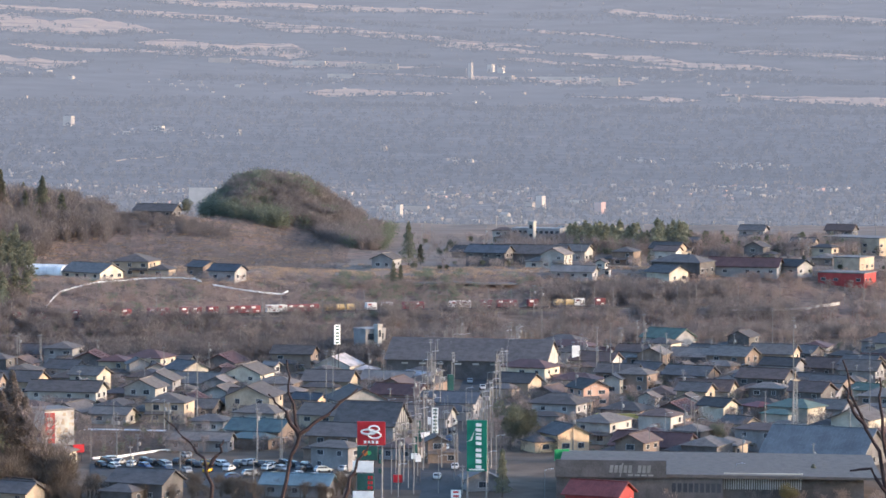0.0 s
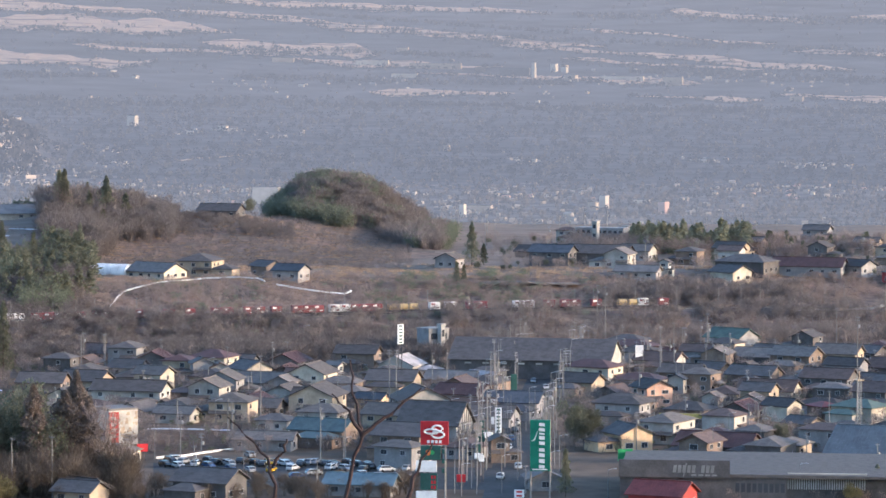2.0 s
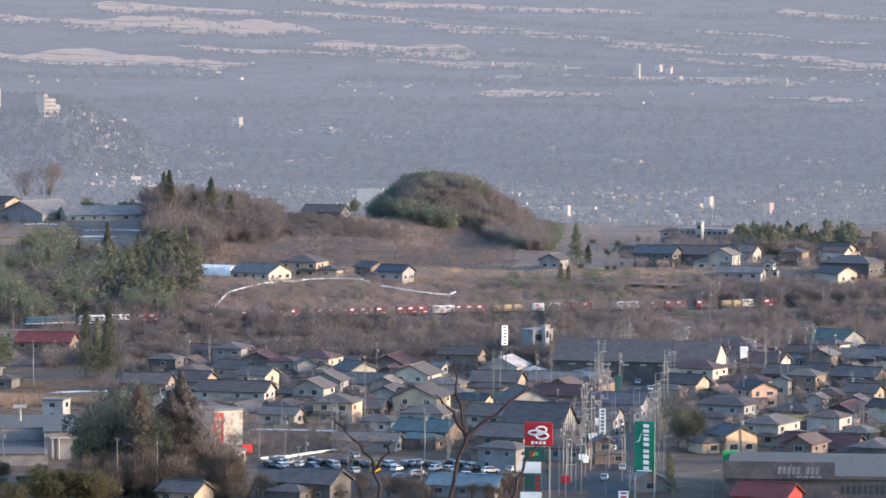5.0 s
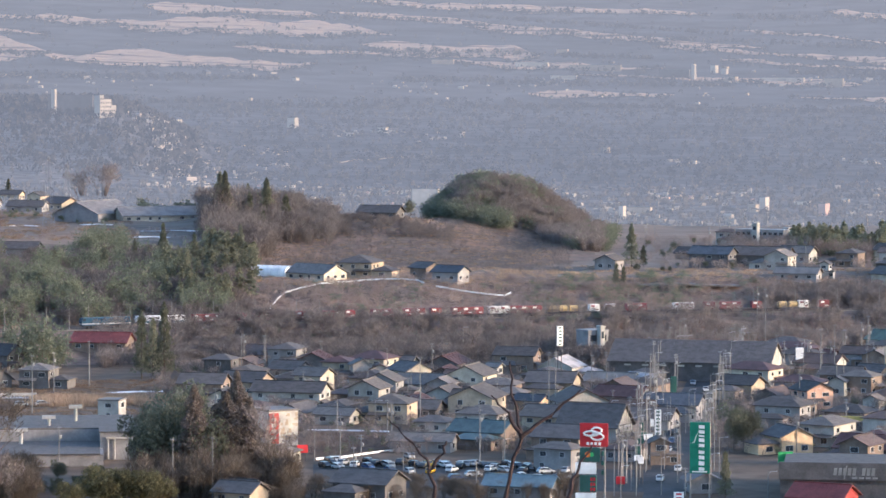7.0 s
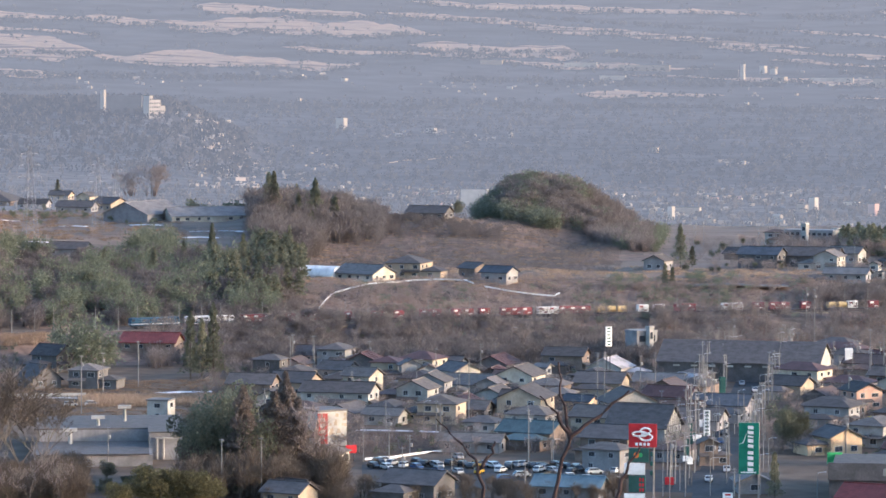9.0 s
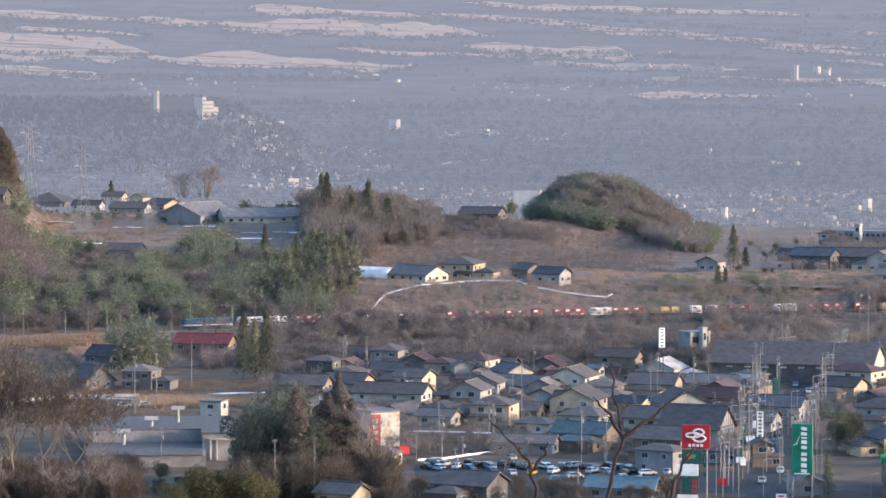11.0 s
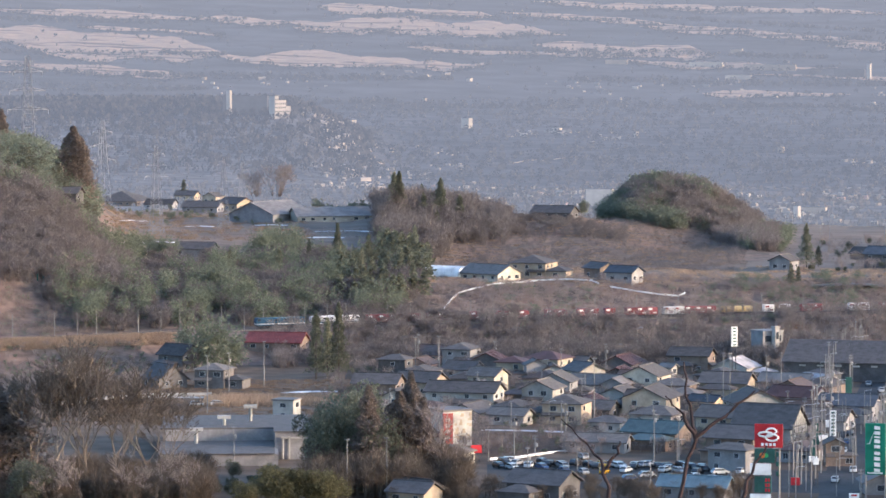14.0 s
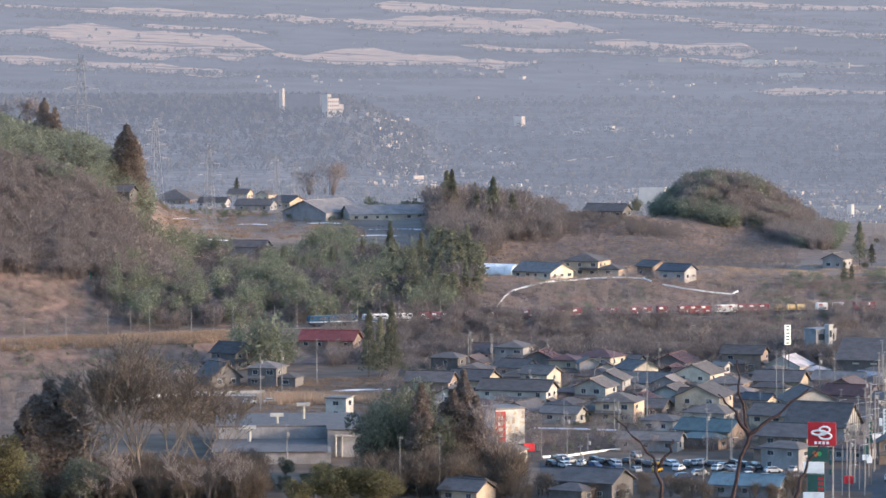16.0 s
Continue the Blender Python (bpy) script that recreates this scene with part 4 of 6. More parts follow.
# ---- special buildings ----
YELLOW_BAND = mat("yellow_fascia", (0.440, 0.357, 0.120), 0.6, 0.06, 0.3)


def hall(b, d, w, l, h, rise, turn, wall, roof, name="hall", label="large hall", mono=False, category="hall"):
    """A long low building, ridge along its own y."""
    t = thing(name, label, category, here(b, d, turn))
    bm = bmesh.new()
    prism(bm, [(-w / 2, -1), (w / 2, -1), (w / 2, h), (0, h + rise), (-w / 2, h)], -l / 2, l / 2)
    part("wall", bm, WALLS[wall], t)
    bm = bmesh.new()
    gable_roof(bm, w, l, h, rise, 0.8, 0.3)
    r = part("roof", bm, ROOFS[roof], t)
    bm = bmesh.new()
    n = int(l / 1.2)
    for k in range(n):
        y = -l / 2 + (k + 0.5) * l / n
        for s in (-1, 1):
            a, c = Vector((s * (w / 2 + 0.75), y, h - rise * 0.75 / (w / 2) + 0.28)), Vector((0, y, h + rise + 0.38))
            tube(bm, [a, c], [0.07, 0.07], 4)
    part("seams", bm, ROOFS[roof], r)
    return t


def block(b, d, w, l, h, turn, wall, name, label, category="building", rows=3, bays=6, parapet=True, walls=None):
    """A flat-roofed building with windows in rows."""
    t = thing(name, label, category, here(b, d, turn))
    material = walls or WALLS[wall]
    bm = bmesh.new()
    box(bm, -w / 2, w / 2, -l / 2, l / 2, -2, h)
    part("wall", bm, material, t)
    bm = bmesh.new()
    box(bm, -w / 2 - 0.2, w / 2 + 0.2, -l / 2 - 0.2, l / 2 + 0.2, h, h + 0.6)
    part("parapet", bm, material, t)
    glass = GLASS
    for r in range(rows):
        z = h * (r + 0.55) / rows
        for k in range(bays):
            x = -w / 2 + (k + 0.5) * w / bays
            bm = bmesh.new()
            box(bm, x - w / bays * 0.3, x + w / bays * 0.3, -l / 2 - 0.05, -l / 2 + 0.05, z - h / rows * 0.2, z + h / rows * 0.22)
            part("window", bm, glass, t)
    return t


def store(b, d):
    """The long grey home store with its dark name wall."""
    t = thing("home_store", "long grey home store with a dark name wall and pale fascia", "store", here(b, d, 0))
    s = d / 6385.0
    def x(px):
        return (px - 1200) * s
    def z(y):
        return (893 - y) * s
    bm = bmesh.new()
    box(bm, x(985), x(1280), 0, 40, -1, z(842))
    box(bm, x(1280), x(1530), 3, 40, -1, z(850))
    part("wall", bm, WALLS["dark"], t)
    bm = bmesh.new()
    prism(bm, [(x(985), z(843)), (x(1290), z(846)), (x(1560), z(846)), (x(1560), z(842)), (x(1290), z(840)), (x(985), z(839))], -0.6, 46)
    part("roof", bm, ROOFS["tile"], t, "broad grey sheet roof")
    bm = bmesh.new()
    box(bm, x(983), x(1180), -1.2, -0.6, z(846), z(815))
    part("name_wall", bm, WALLS["dark"], t)
    for k in range(9):
        if k == 5:
            continue
        x0 = x(1079 + 8.3 * k)
        bm = bmesh.new()
        prism(bm, [(x0, z(837)), (x0 + 6 * s, z(837)), (x0 + 7.5 * s, z(824)), (x0 + 1.5 * s, z(824))], -1.32, -1.2)
        part("name_bar", bm, WORDS_GREY, t)
    bm = bmesh.new()
    prism(bm, [(x(1097), z(844)), (x(1099), z(844)), (x(1104), z(820)), (x(1102), z(820))], -1.34, -1.2)
    part("stroke", bm, WORDS_GREY, t)
    for k in range(4):
        bm = bmesh.new()
        box(bm, x(1112 + 12 * k), x(1121 + 12 * k), -1.3, -1.2, z(843), z(840))
        part("caption_bar", bm, WORDS_GREY, t)
    bm = bmesh.new()
    box(bm, x(1282), x(1422), 1.8, 2.9, z(849), z(839))
    part("fascia", bm, WALLS["cream"], t, "pale cream fascia in the sun")
    bm = bmesh.new()
    for k in range(34):
        box(bm, x(1282 + 4.1 * k), x(1284 + 4.1 * k), 2.4, 2.9, z(868), z(850))
    part("shutter_ribs", bm, GALV, t)
    for k in range(9):
        bm = bmesh.new()
        box(bm, x(1190 + 10 * k), x(1197 + 10 * k), -0.05, 0.0, z(872), z(856))
        part("window", bm, GLASS, t)


def flat_store(b, d):
    """The low flat-roofed store with roof fans."""
    t = thing("supermarket", "low wide grey supermarket with a flat pale roof", "store", here(b, d, 0))
    s = 0.131
    def x(u):
        return (u - 505) * s
    def z(y):
        return (822 - y) * s
    bm = bmesh.new()
    box(bm, x(375), x(650), 30, 62, -1, z(776))
    box(bm, x(585), x(650), 14, 30, -1, z(770))
    box(bm, x(370), x(590), 0, 30, -1, z(800))
    part("wall", bm, WALLS["grey"], t)
    bm = bmesh.new()
    box(bm, x(365), x(655), 30, 63, z(776), z(773))
    box(bm, x(583), x(652), 13.5, 29.9, z(769.8), z(767.8))
    box(bm, x(366), x(584), -0.5, 29.9, z(799.8), z(798))
    part("roof", bm, ROOFS["tile"], t, "flat grey roof")
    for px, y in ((488, 752), (540, 740), (435, 766)):
        yy = 20 + (770 - y) * 0.9
        bm = bmesh.new()
        box(bm, x(px - 13), x(px + 13), yy - 1, yy + 1, z(y + 12) + 0.6, z(y + 6) + 0.6)
        fan = part("fan_hood", bm, WALLS["white"], t, "white roof fan hood")
        bm = bmesh.new()
        tube(bm, [(x(px), yy, z(799)), (x(px), yy, z(y + 11) + 0.6)], [0.5, 0.42], 8)
        part("duct", bm, WALLS["white"], fan)
    bm = bmesh.new()
    for px in (600, 612):
        tube(bm, [(x(px), 13.6, 0.2), (x(px), 13.6, z(778))], [0.25, 0.25], 6)
    box(bm, x(596), x(636), 13.2, 13.9, z(782), z(779))
    part("canopy", bm, WALLS["white"], t)


def corner_shop(b, d):
    """The white shop with its red side."""
    t = thing("corner_shop", "white shop block with a red painted side and faded pictures", "shop", here(b, d, 28))
    bm = bmesh.new()
    box(bm, -4.2, 4.2, -4.5, 4.5, -1, 9.0)
    part("wall", bm, WALLS["white"], t)
    bm = bmesh.new()
    box(bm, -4.28, -1.4, -4.62, -4.5, 0.6, 8.6)
    side = part("red_panel", bm, WALLS["red"], t)
    for k in range(4):
        bm = bmesh.new()
        box(bm, -3.6, -2.3, -4.7, -4.62, 2.0 + 1.5 * k, 2.9 + 1.5 * k)
        part("writing_bar", bm, WALLS["white"], side)
    bm = bmesh.new()
    rng = random.Random(4)
    for k in range(26):
        a, c = rng.uniform(-1.0, 3.9), rng.uniform(1, 8)
        w, h = rng.uniform(0.3, 1.1), rng.uniform(0.3, 0.9)
        box(bm, a, min(a + w, 4.1), -4.56 - 0.002 * k, -4.5, c, c + h)
    part("faded_pictures", bm, WALLS["tan"], t)
    bm = bmesh.new()
    box(bm, -4.4, 4.4, -4.7, 4.7, 9.0, 9.5)
    part("roof", bm, ROOFS["pale"], t)


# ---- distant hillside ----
# Dark foliage; its blue grey haze tone is painted as emission.
FAR_TREES = paint_haze(leafy("distant_trees", (0.020, 0.020, 0.022), (0.026, 0.026, 0.027), 0.03), 1.0)
HILL_TREES = paint_haze(leafy("distant_hill_trees", (0.024, 0.023, 0.024), (0.031, 0.029, 0.030), 0.03), 0.93)
MID_TREES = paint_haze(leafy("hazy_plain_trees", (0.030, 0.029, 0.030), (0.066, 0.058, 0.056), 0.03), 0.96)
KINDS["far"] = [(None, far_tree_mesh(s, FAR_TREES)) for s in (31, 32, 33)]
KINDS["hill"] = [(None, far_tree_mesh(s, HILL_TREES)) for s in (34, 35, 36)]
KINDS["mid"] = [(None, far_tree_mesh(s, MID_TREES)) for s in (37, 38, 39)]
belt_places = []
REACH = np.arange(2720.0, 4946.0, 4.0)


def reach(b, e):
    """How far off the ground stands at an angle over the eye's level, in degrees, on the far slope."""
    rise = np.degrees(np.arctan2(land(np.full(len(REACH), b), REACH) - EYE, REACH))
    return float(np.interp(e, np.maximum.accumulate(rise), REACH))


def snow_field(b0, b1, e0, e1, thick, seed):
    """A long band of snowy fields across the far slope, swelling and thinning on its way; angles over the eye's level at both ends."""
    mid0, mid1 = reach(b0, e0), reach(b1, e1)
    half = reach((b0 + b1) / 2, (e0 + e1 + thick) / 2) - reach((b0 + b1) / 2, (e0 + e1) / 2)

    def span(f):
        u = (b1 - b0) * f
        swell = 0.8 + 1.1 * noise.noise((u * 0.62 + seed * 3.7, 0.4, 0.3)) + 0.3 * noise.noise((u * 2.1 + seed * 3.7, 3.4, 0.3))
        h = half * max(0.06, swell) * min(1.0, 7 * f + 0.02, 7 * (1 - f) + 0.02)
        c = mid0 + (mid1 - mid0) * f + half * 0.8 * noise.noise((u * 0.9 + seed, 8.4, 0.3))
        lo = 0.16 * half * noise.noise((u * 7 + seed, 1.3, 4.3)) + 2.5 * noise.noise((u * 30 + seed, 2.3, 4.3))
        hi = 0.16 * half * noise.noise((u * 5 + seed, 6.3, 4.3)) + 2.5 * noise.noise((u * 26 + seed, 7.3, 4.3))
        return c - h + lo, max(c + h + hi, c - h + lo + 1)
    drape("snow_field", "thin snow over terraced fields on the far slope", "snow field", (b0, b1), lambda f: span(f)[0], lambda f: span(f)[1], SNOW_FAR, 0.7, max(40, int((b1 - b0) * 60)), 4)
    rng = random.Random(seed)
    for i in range(int((b1 - b0) * 30)):
        f = rng.random()
        belt_places.append((b0 + (b1 - b0) * f, span(f)[0] - abs(rng.gauss(0, 12))))
    for i in range(int((b1 - b0) * 2)):
        f, g = rng.random(), rng.random()
        belt_places.append((b0 + (b1 - b0) * f, span(f)[0] * (1 - g) + span(f)[1] * g))


def belt(b0, b1, e0, e1, depth, count, seed):
    """A belt of trees across the far slope."""
    rng = random.Random(seed)
    for i in range(count):
        f = rng.random()
        d = reach(b0 + (b1 - b0) * f, e0 + (e1 - e0) * f)
        belt_places.append((b0 + (b1 - b0) * f, d + rng.uniform(-depth, depth) * math.sin(math.pi * min(1, f * 0.9 + 0.1))))


far_rng = random.Random(77)


def hotel(b, d, turn):
    """The stepped white hotel on the distant hill."""
    t = thing("hotel", "stepped white hotel catching the sun on the hazy hill", "hotel", here(b, d, turn))
    for x0, x1, h in ((-8.5, -4.5, 18.0), (-4.5, 3.5, 14.5), (3.5, 8.5, 9.5)):
        bm = bmesh.new()
        box(bm, x0, x1 - 0.05, -4, 4, -6, h)
        part("wing", bm, HAZED_PAINT_FAR["white"], t)
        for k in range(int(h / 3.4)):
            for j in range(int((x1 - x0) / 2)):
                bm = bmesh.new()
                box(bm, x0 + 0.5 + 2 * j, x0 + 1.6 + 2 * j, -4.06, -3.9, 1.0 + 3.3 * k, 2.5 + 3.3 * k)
                part("window", bm, HAZED_PAINT_FAR["grey"], t)
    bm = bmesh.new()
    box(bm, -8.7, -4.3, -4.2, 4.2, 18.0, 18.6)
    part("roof_slab", bm, HAZED_PAINT_FAR["grey"], t)


def far_house(b, d, w, h, tone, turn=-28):
    """A small building of the distant town."""
    t = thing("distant_house", f"tiny {tone} building of the distant town", "house", here(b, d, turn), "distant town")
    l = w * far_rng.uniform(0.7, 1.3) if w < 9 else 8.0
    paints = HAZED_PAINT if d < 2720 else HAZED_PAINT_FAR
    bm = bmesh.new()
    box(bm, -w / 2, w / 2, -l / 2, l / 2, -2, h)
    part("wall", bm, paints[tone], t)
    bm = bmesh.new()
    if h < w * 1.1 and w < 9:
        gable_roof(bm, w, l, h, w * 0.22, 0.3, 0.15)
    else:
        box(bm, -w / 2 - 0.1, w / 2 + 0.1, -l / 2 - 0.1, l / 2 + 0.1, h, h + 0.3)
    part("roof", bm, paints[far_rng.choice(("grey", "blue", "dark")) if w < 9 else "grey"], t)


street_rng = random.Random(33)


def smooth_line(line, dz=0.0):
    """Points over the ground along a line of bearings and distances."""
    out = []
    for (b0, d0), (b1, d1) in zip(line, line[1:]):
        n = max(2, int(abs(b1 - b0) / 0.04))
        out += [spot(b0 + (b1 - b0) * i / n, d0 + (d1 - d0) * i / n, dz) for i in range(n)]
    return out + [spot(*line[-1], dz)]


def timber_gable(t, w, l, floors, rise):
    """Dark timbers over the white gable end of a house."""
    h = 2.65 * floors + 0.3
    for k in range(-3, 4):
        x = k * w / 8
        bm = bmesh.new()
        box(bm, x - 0.14, x + 0.14, -l / 2 - 0.1, -l / 2 + 0.02, h - 2.2, h + rise * (1 - abs(x) / (w / 2)) - 0.2)
        part("timber", bm, WALLS["dark"], t)
    for z in (h - 2.2, h - 0.2):
        bm = bmesh.new()
        box(bm, -w / 2, w / 2, -l / 2 - 0.13, -l / 2 + 0.02, z, z + 0.28)
        part("beam", bm, WALLS["dark"], t)



# ---- the town: houses by bearing, distance, width and length ----
house(-6.003, 1171, 9.6, 11.5, 2, -18, 'grey', 'slate', 'hip')
house(-5.585, 1074, 8.3, 9.1, 2, 60, 'cream', 'tile', 'gable')
house(-6.644, 1146, 7.7, 9.3, 1, -20, 'pink', 'brown', 'gable')
house(-5.951, 1023, 10.1, 20.2, 2, 72, 'white', 'slate', 'gable')
house(-5.041, 1043, 9.4, 11.3, 1, -20, 'brown', 'brown', 'hip')
house(-4.835, 1110, 6.1, 5.5, 2, 10, 'grey', 'slate', 'gable')
house(-4.549, 1109, 5.7, 5.7, 1.5, 5, 'white', 'brown', 'gable')
house(-4.056, 1091, 9.3, 9.3, 2, 35, 'cream', 'slate', 'gable')
house(-4.325, 987, 10.9, 11.9, 2, -14, 'tan', 'tile', 'hip')
house(-5.22, 982, 6.4, 10.3, 1, 65, 'white', 'tile', 'gable')
house(-2.988, 1005, 12.6, 15.1, 2, -15, 'tan', 'slate', 'gable')
house(-2.889, 926, 9.8, 14.7, 1.5, 65, 'brown', 'teal', 'gable')
house(-3.536, 1066, 6.8, 8.1, 1.3, -18, 'grey', 'pale', 'gable')
house(-3.159, 1099, 6.6, 11.9, 1, 70, 'cream', 'brown', 'gable')
house(-2.71, 1102, 3.3, 3.9, 2, 60, 'white', 'pale', 'gable')
house(-3.85, 914, 6.7, 16.1, 1, 75, 'grey', 'tile', 'gable')
house(-4.703, 814, 10.3, 13.4, 1.5, 62, 'dark', 'slate', 'gable')
house(-6.703, 814, 7.1, 9.2, 1, 40, 'tan', 'slate', 'gable')
house(-2.277, 819, 7.7, 15.4, 1, 75, 'grey', 'skyblue', 'gable')
house(-1.649, 1120, 11.3, 11.3, 1.5, -20, 'white', 'snowy', 'gable')
house(-0.839, 1085, 9.2, 14.8, 1, 70, 'grey', 'pale', 'gable')
house(-0.344, 1083, 9.0, 11.7, 1, 40, 'brown', 'snowy', 'gable')
house(-2.117, 1022, 5.6, 8.3, 1, 60, 'yellow', 'blue', 'gable')
house(-1.36, 994, 13.6, 13.6, 2, 15, 'white', 'brown', 'gable')
inn = house(-1.107, 930, 11.4, 16.0, 2, 68, 'white', 'slate', 'gable', rise=5.0)
timber_gable(inn, 11.4, 16.0, 2, 5.0)
house(-1.665, 871, 7.5, 10.4, 2, 60, 'grey', 'tile', 'hip')
house(-0.097, 886, 4.6, 5.5, 2, 8, 'brown', 'tile', 'gable')
house(0.153, 999, 10.2, 15.3, 1.6, 75, 'grey', 'blue', 'gable')
house(1.957, 916, 8.9, 9.8, 1.6, 28, 'yellow', 'slate', 'gable')
house(2.331, 1032, 8.4, 9.2, 2, 30, 'pink', 'slate', 'gable')
house(3.396, 905, 11.9, 19.1, 1, 70, 'dark', 'brownred', 'gable')
house(5.05, 999, 6.4, 6.4, 1.3, 40, 'brown', 'red', 'hip')
house(4.975, 1084, 10.7, 11.7, 1.5, 12, 'white', 'slate', 'gable')
house(4.397, 993, 6.9, 8.3, 1.6, 55, 'cream', 'slate', 'gable')
house(5.631, 994, 9.8, 12.7, 1.5, 60, 'cream', 'green', 'hip')
house(3.912, 1011, 7.2, 7.2, 1.4, -12, 'white', 'slate', 'gable')
house(3.301, 1020, 4.8, 4.8, 1.4, -18, 'white', 'tile', 'gable')
house(4.462, 1173, 4.5, 4.5, 2, -20, 'white', 'slate', 'flat')
house(4.175, 1191, 6.4, 8.3, 1.3, 60, 'cream', 'slate', 'gable')
house(3.591, 1234, 11.6, 13.9, 1.6, 55, 'grey', 'green', 'gable')
house(3.872, 1123, 5.6, 5.6, 1.3, -18, 'grey', 'tile', 'gable')
house(2.743, 1072, 4.6, 5.5, 1.6, -12, 'white', 'blue', 'gable')
house(6.768, 1034, 5.9, 7.0, 2, 60, 'cream', 'green', 'gable')
house(6.612, 960, 10.5, 12.5, 1.7, -22, 'cream', 'slate', 'gable')
house(6.302, 935, 5.9, 10.6, 1, 75, 'brown', 'red', 'gable')
house(6.083, 891, 21.3, 25.5, 1, 72, 'dark', 'bluegrey', 'gable', rise=6)
house(2.52, 798, 10.3, 12.3, 1.2, 68, 'red', 'red', 'gable')
house(5.454, 955, 6.2, 8.0, 1, 60, 'grey', 'tile', 'hip')
house(4.738, 961, 6.4, 8.3, 1, 50, 'tan', 'slate', 'gable')
house(3.298, 1127, 7.2, 8.6, 1, 60, 'brown', 'slate', 'gable')
house(5.893, 1094, 6.6, 9.2, 1, 65, 'tan', 'slate', 'gable')
house(5.711, 1196, 8.5, 12.0, 1, 60, 'dark', 'slate', 'gable')
house(6.424, 1177, 7.2, 10.1, 1.2, 60, 'brown', 'slate', 'hip')
house(2.488, 1187, 5.6, 9.0, 1, 70, 'grey', 'brownred', 'gable')
house(0.608, 831, 7.3, 8.8, 1, 10, 'grey', 'pale', 'gable')

# houses of the terrace
house(-5.546, 1353, 12.7, 19.0, 1, 48, 'cream', 'tile', 'gable')
house(-4.85, 1364, 14.0, 15.4, 2, -18, 'tan', 'slate', 'hip')
house(-3.411, 1338, 8.6, 11.0, 1.3, 60, 'grey', 'blue', 'gable')
house(-3.805, 1362, 7.7, 9.3, 1.4, 40, 'brown', 'slate', 'gable')
house(-4.519, 1600, 11.5, 18.0, 1, 70, 'dark', 'slate', 'gable')
house(2.104, 1376, 8.1, 16.2, 1, 75, 'grey', 'pale', 'gable')
house(2.535, 1383, 3.5, 3.5, 2, -18, 'white', 'slate', 'gable')
house(3.576, 1379, 10.2, 12.3, 1.3, 45, 'cream', 'slate', 'gable')
house(3.825, 1395, 13.7, 20.5, 1.6, 65, 'dark', 'slate', 'hip')
house(4.809, 1402, 12.4, 27.4, 1.2, 78, 'grey', 'brownred', 'gable')
house(6.413, 1398, 13.5, 18.9, 1.4, 70, 'red', 'pale', 'flat')
house(6.517, 1423, 11.2, 13.5, 1.8, -25, 'tan', 'pale', 'flat')
house(5.566, 1404, 9.0, 11.7, 1.2, 50, 'grey', 'slate', 'gable')
house(0.756, 1438, 10.9, 16.3, 2, 70, 'dark', 'blue', 'gable')
house(-0.889, 1406, 8.4, 10.0, 1.3, -20, 'grey', 'tile', 'gable')
house(1.493, 1444, 12.6, 25.3, 1.6, 75, 'dark', 'slate', 'gable')
house(6.63, 1534, 17.0, 27.2, 2.6, 60, 'tan', 'pale', 'flat')

# houses of the upper terrace and the far bank
house(-9.029, 1599, 23.8, 29.7, 1.2, -36, 'grey', 'sheet', 'gable', rise=5.0, windows=False)
house(-7.925, 1592, 15.0, 43.5, 1.0, 107, 'cream', 'sheet', 'gable', rise=3.4)
house(-11.355, 2353, 29.9, 32.9, 1, -20, 'brown', 'slate', 'hip', rise=6.4)
house(-11.212, 2356, 10.0, 10.0, 1, -36, 'cream', 'slate', 'gable')
house(-10.766, 2302, 12.1, 18.1, 1, 72, 'grey', 'slate', 'gable')
house(-12.31, 1374, 8.9, 13.3, 1, 72, 'dark', 'slate', 'gable')
house(-10.353, 2449, 11.0, 14.3, 1.2, 70, 'tan', 'slate', 'gable')
house(-10.104, 1762, 10.6, 17.9, 1, 72, 'grey', 'slate', 'gable')
house(-9.942, 2388, 10.0, 11.0, 1.4, -30, 'tan', 'slate', 'gable')
house(-9.584, 1774, 11.6, 15.1, 1.2, 40, 'tan', 'brown', 'gable')
house(-11.156, 1400, 6.5, 7.8, 1, -36, 'cream', 'slate', 'gable')
house(-10.215, 1417, 9.2, 14.7, 1, 72, 'grey', 'slate', 'gable')
house(-10.495, 1157, 9.0, 9.9, 2, 52, 'dark', 'slate', 'gable', rise=2.8)
house(-10.721, 1099, 9.6, 10.5, 1, 28, 'dark', 'slate', 'gable', rise=4)
house(-9.94, 1097, 9.3, 9.3, 2, -20, 'dark', 'tile', 'hip')
house(-8.931, 1198, 11.4, 18.2, 1, 75, 'brown', 'red', 'gable')
house(-7.4, 829, 7.8, 9.4, 1, 55, 'tan', 'slate', 'gable')
house(-6.76, 808, 7.7, 9.2, 1, 60, 'tan', 'slate', 'gable')
house(-6.448, 1185, 10.6, 12.8, 1, 55, 'pink', 'brown', 'gable')
house(-8.792, 996, 6.0, 6.0, 2, 70, 'white', 'pale', 'flat')


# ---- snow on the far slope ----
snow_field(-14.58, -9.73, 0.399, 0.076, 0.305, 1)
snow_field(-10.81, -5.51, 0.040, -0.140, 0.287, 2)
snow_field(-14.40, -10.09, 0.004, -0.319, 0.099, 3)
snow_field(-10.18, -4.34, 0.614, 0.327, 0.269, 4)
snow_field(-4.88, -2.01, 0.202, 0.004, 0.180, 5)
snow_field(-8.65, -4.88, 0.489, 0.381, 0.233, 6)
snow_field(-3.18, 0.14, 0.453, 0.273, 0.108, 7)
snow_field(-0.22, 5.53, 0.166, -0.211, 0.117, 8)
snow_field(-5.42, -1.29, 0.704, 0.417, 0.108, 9)
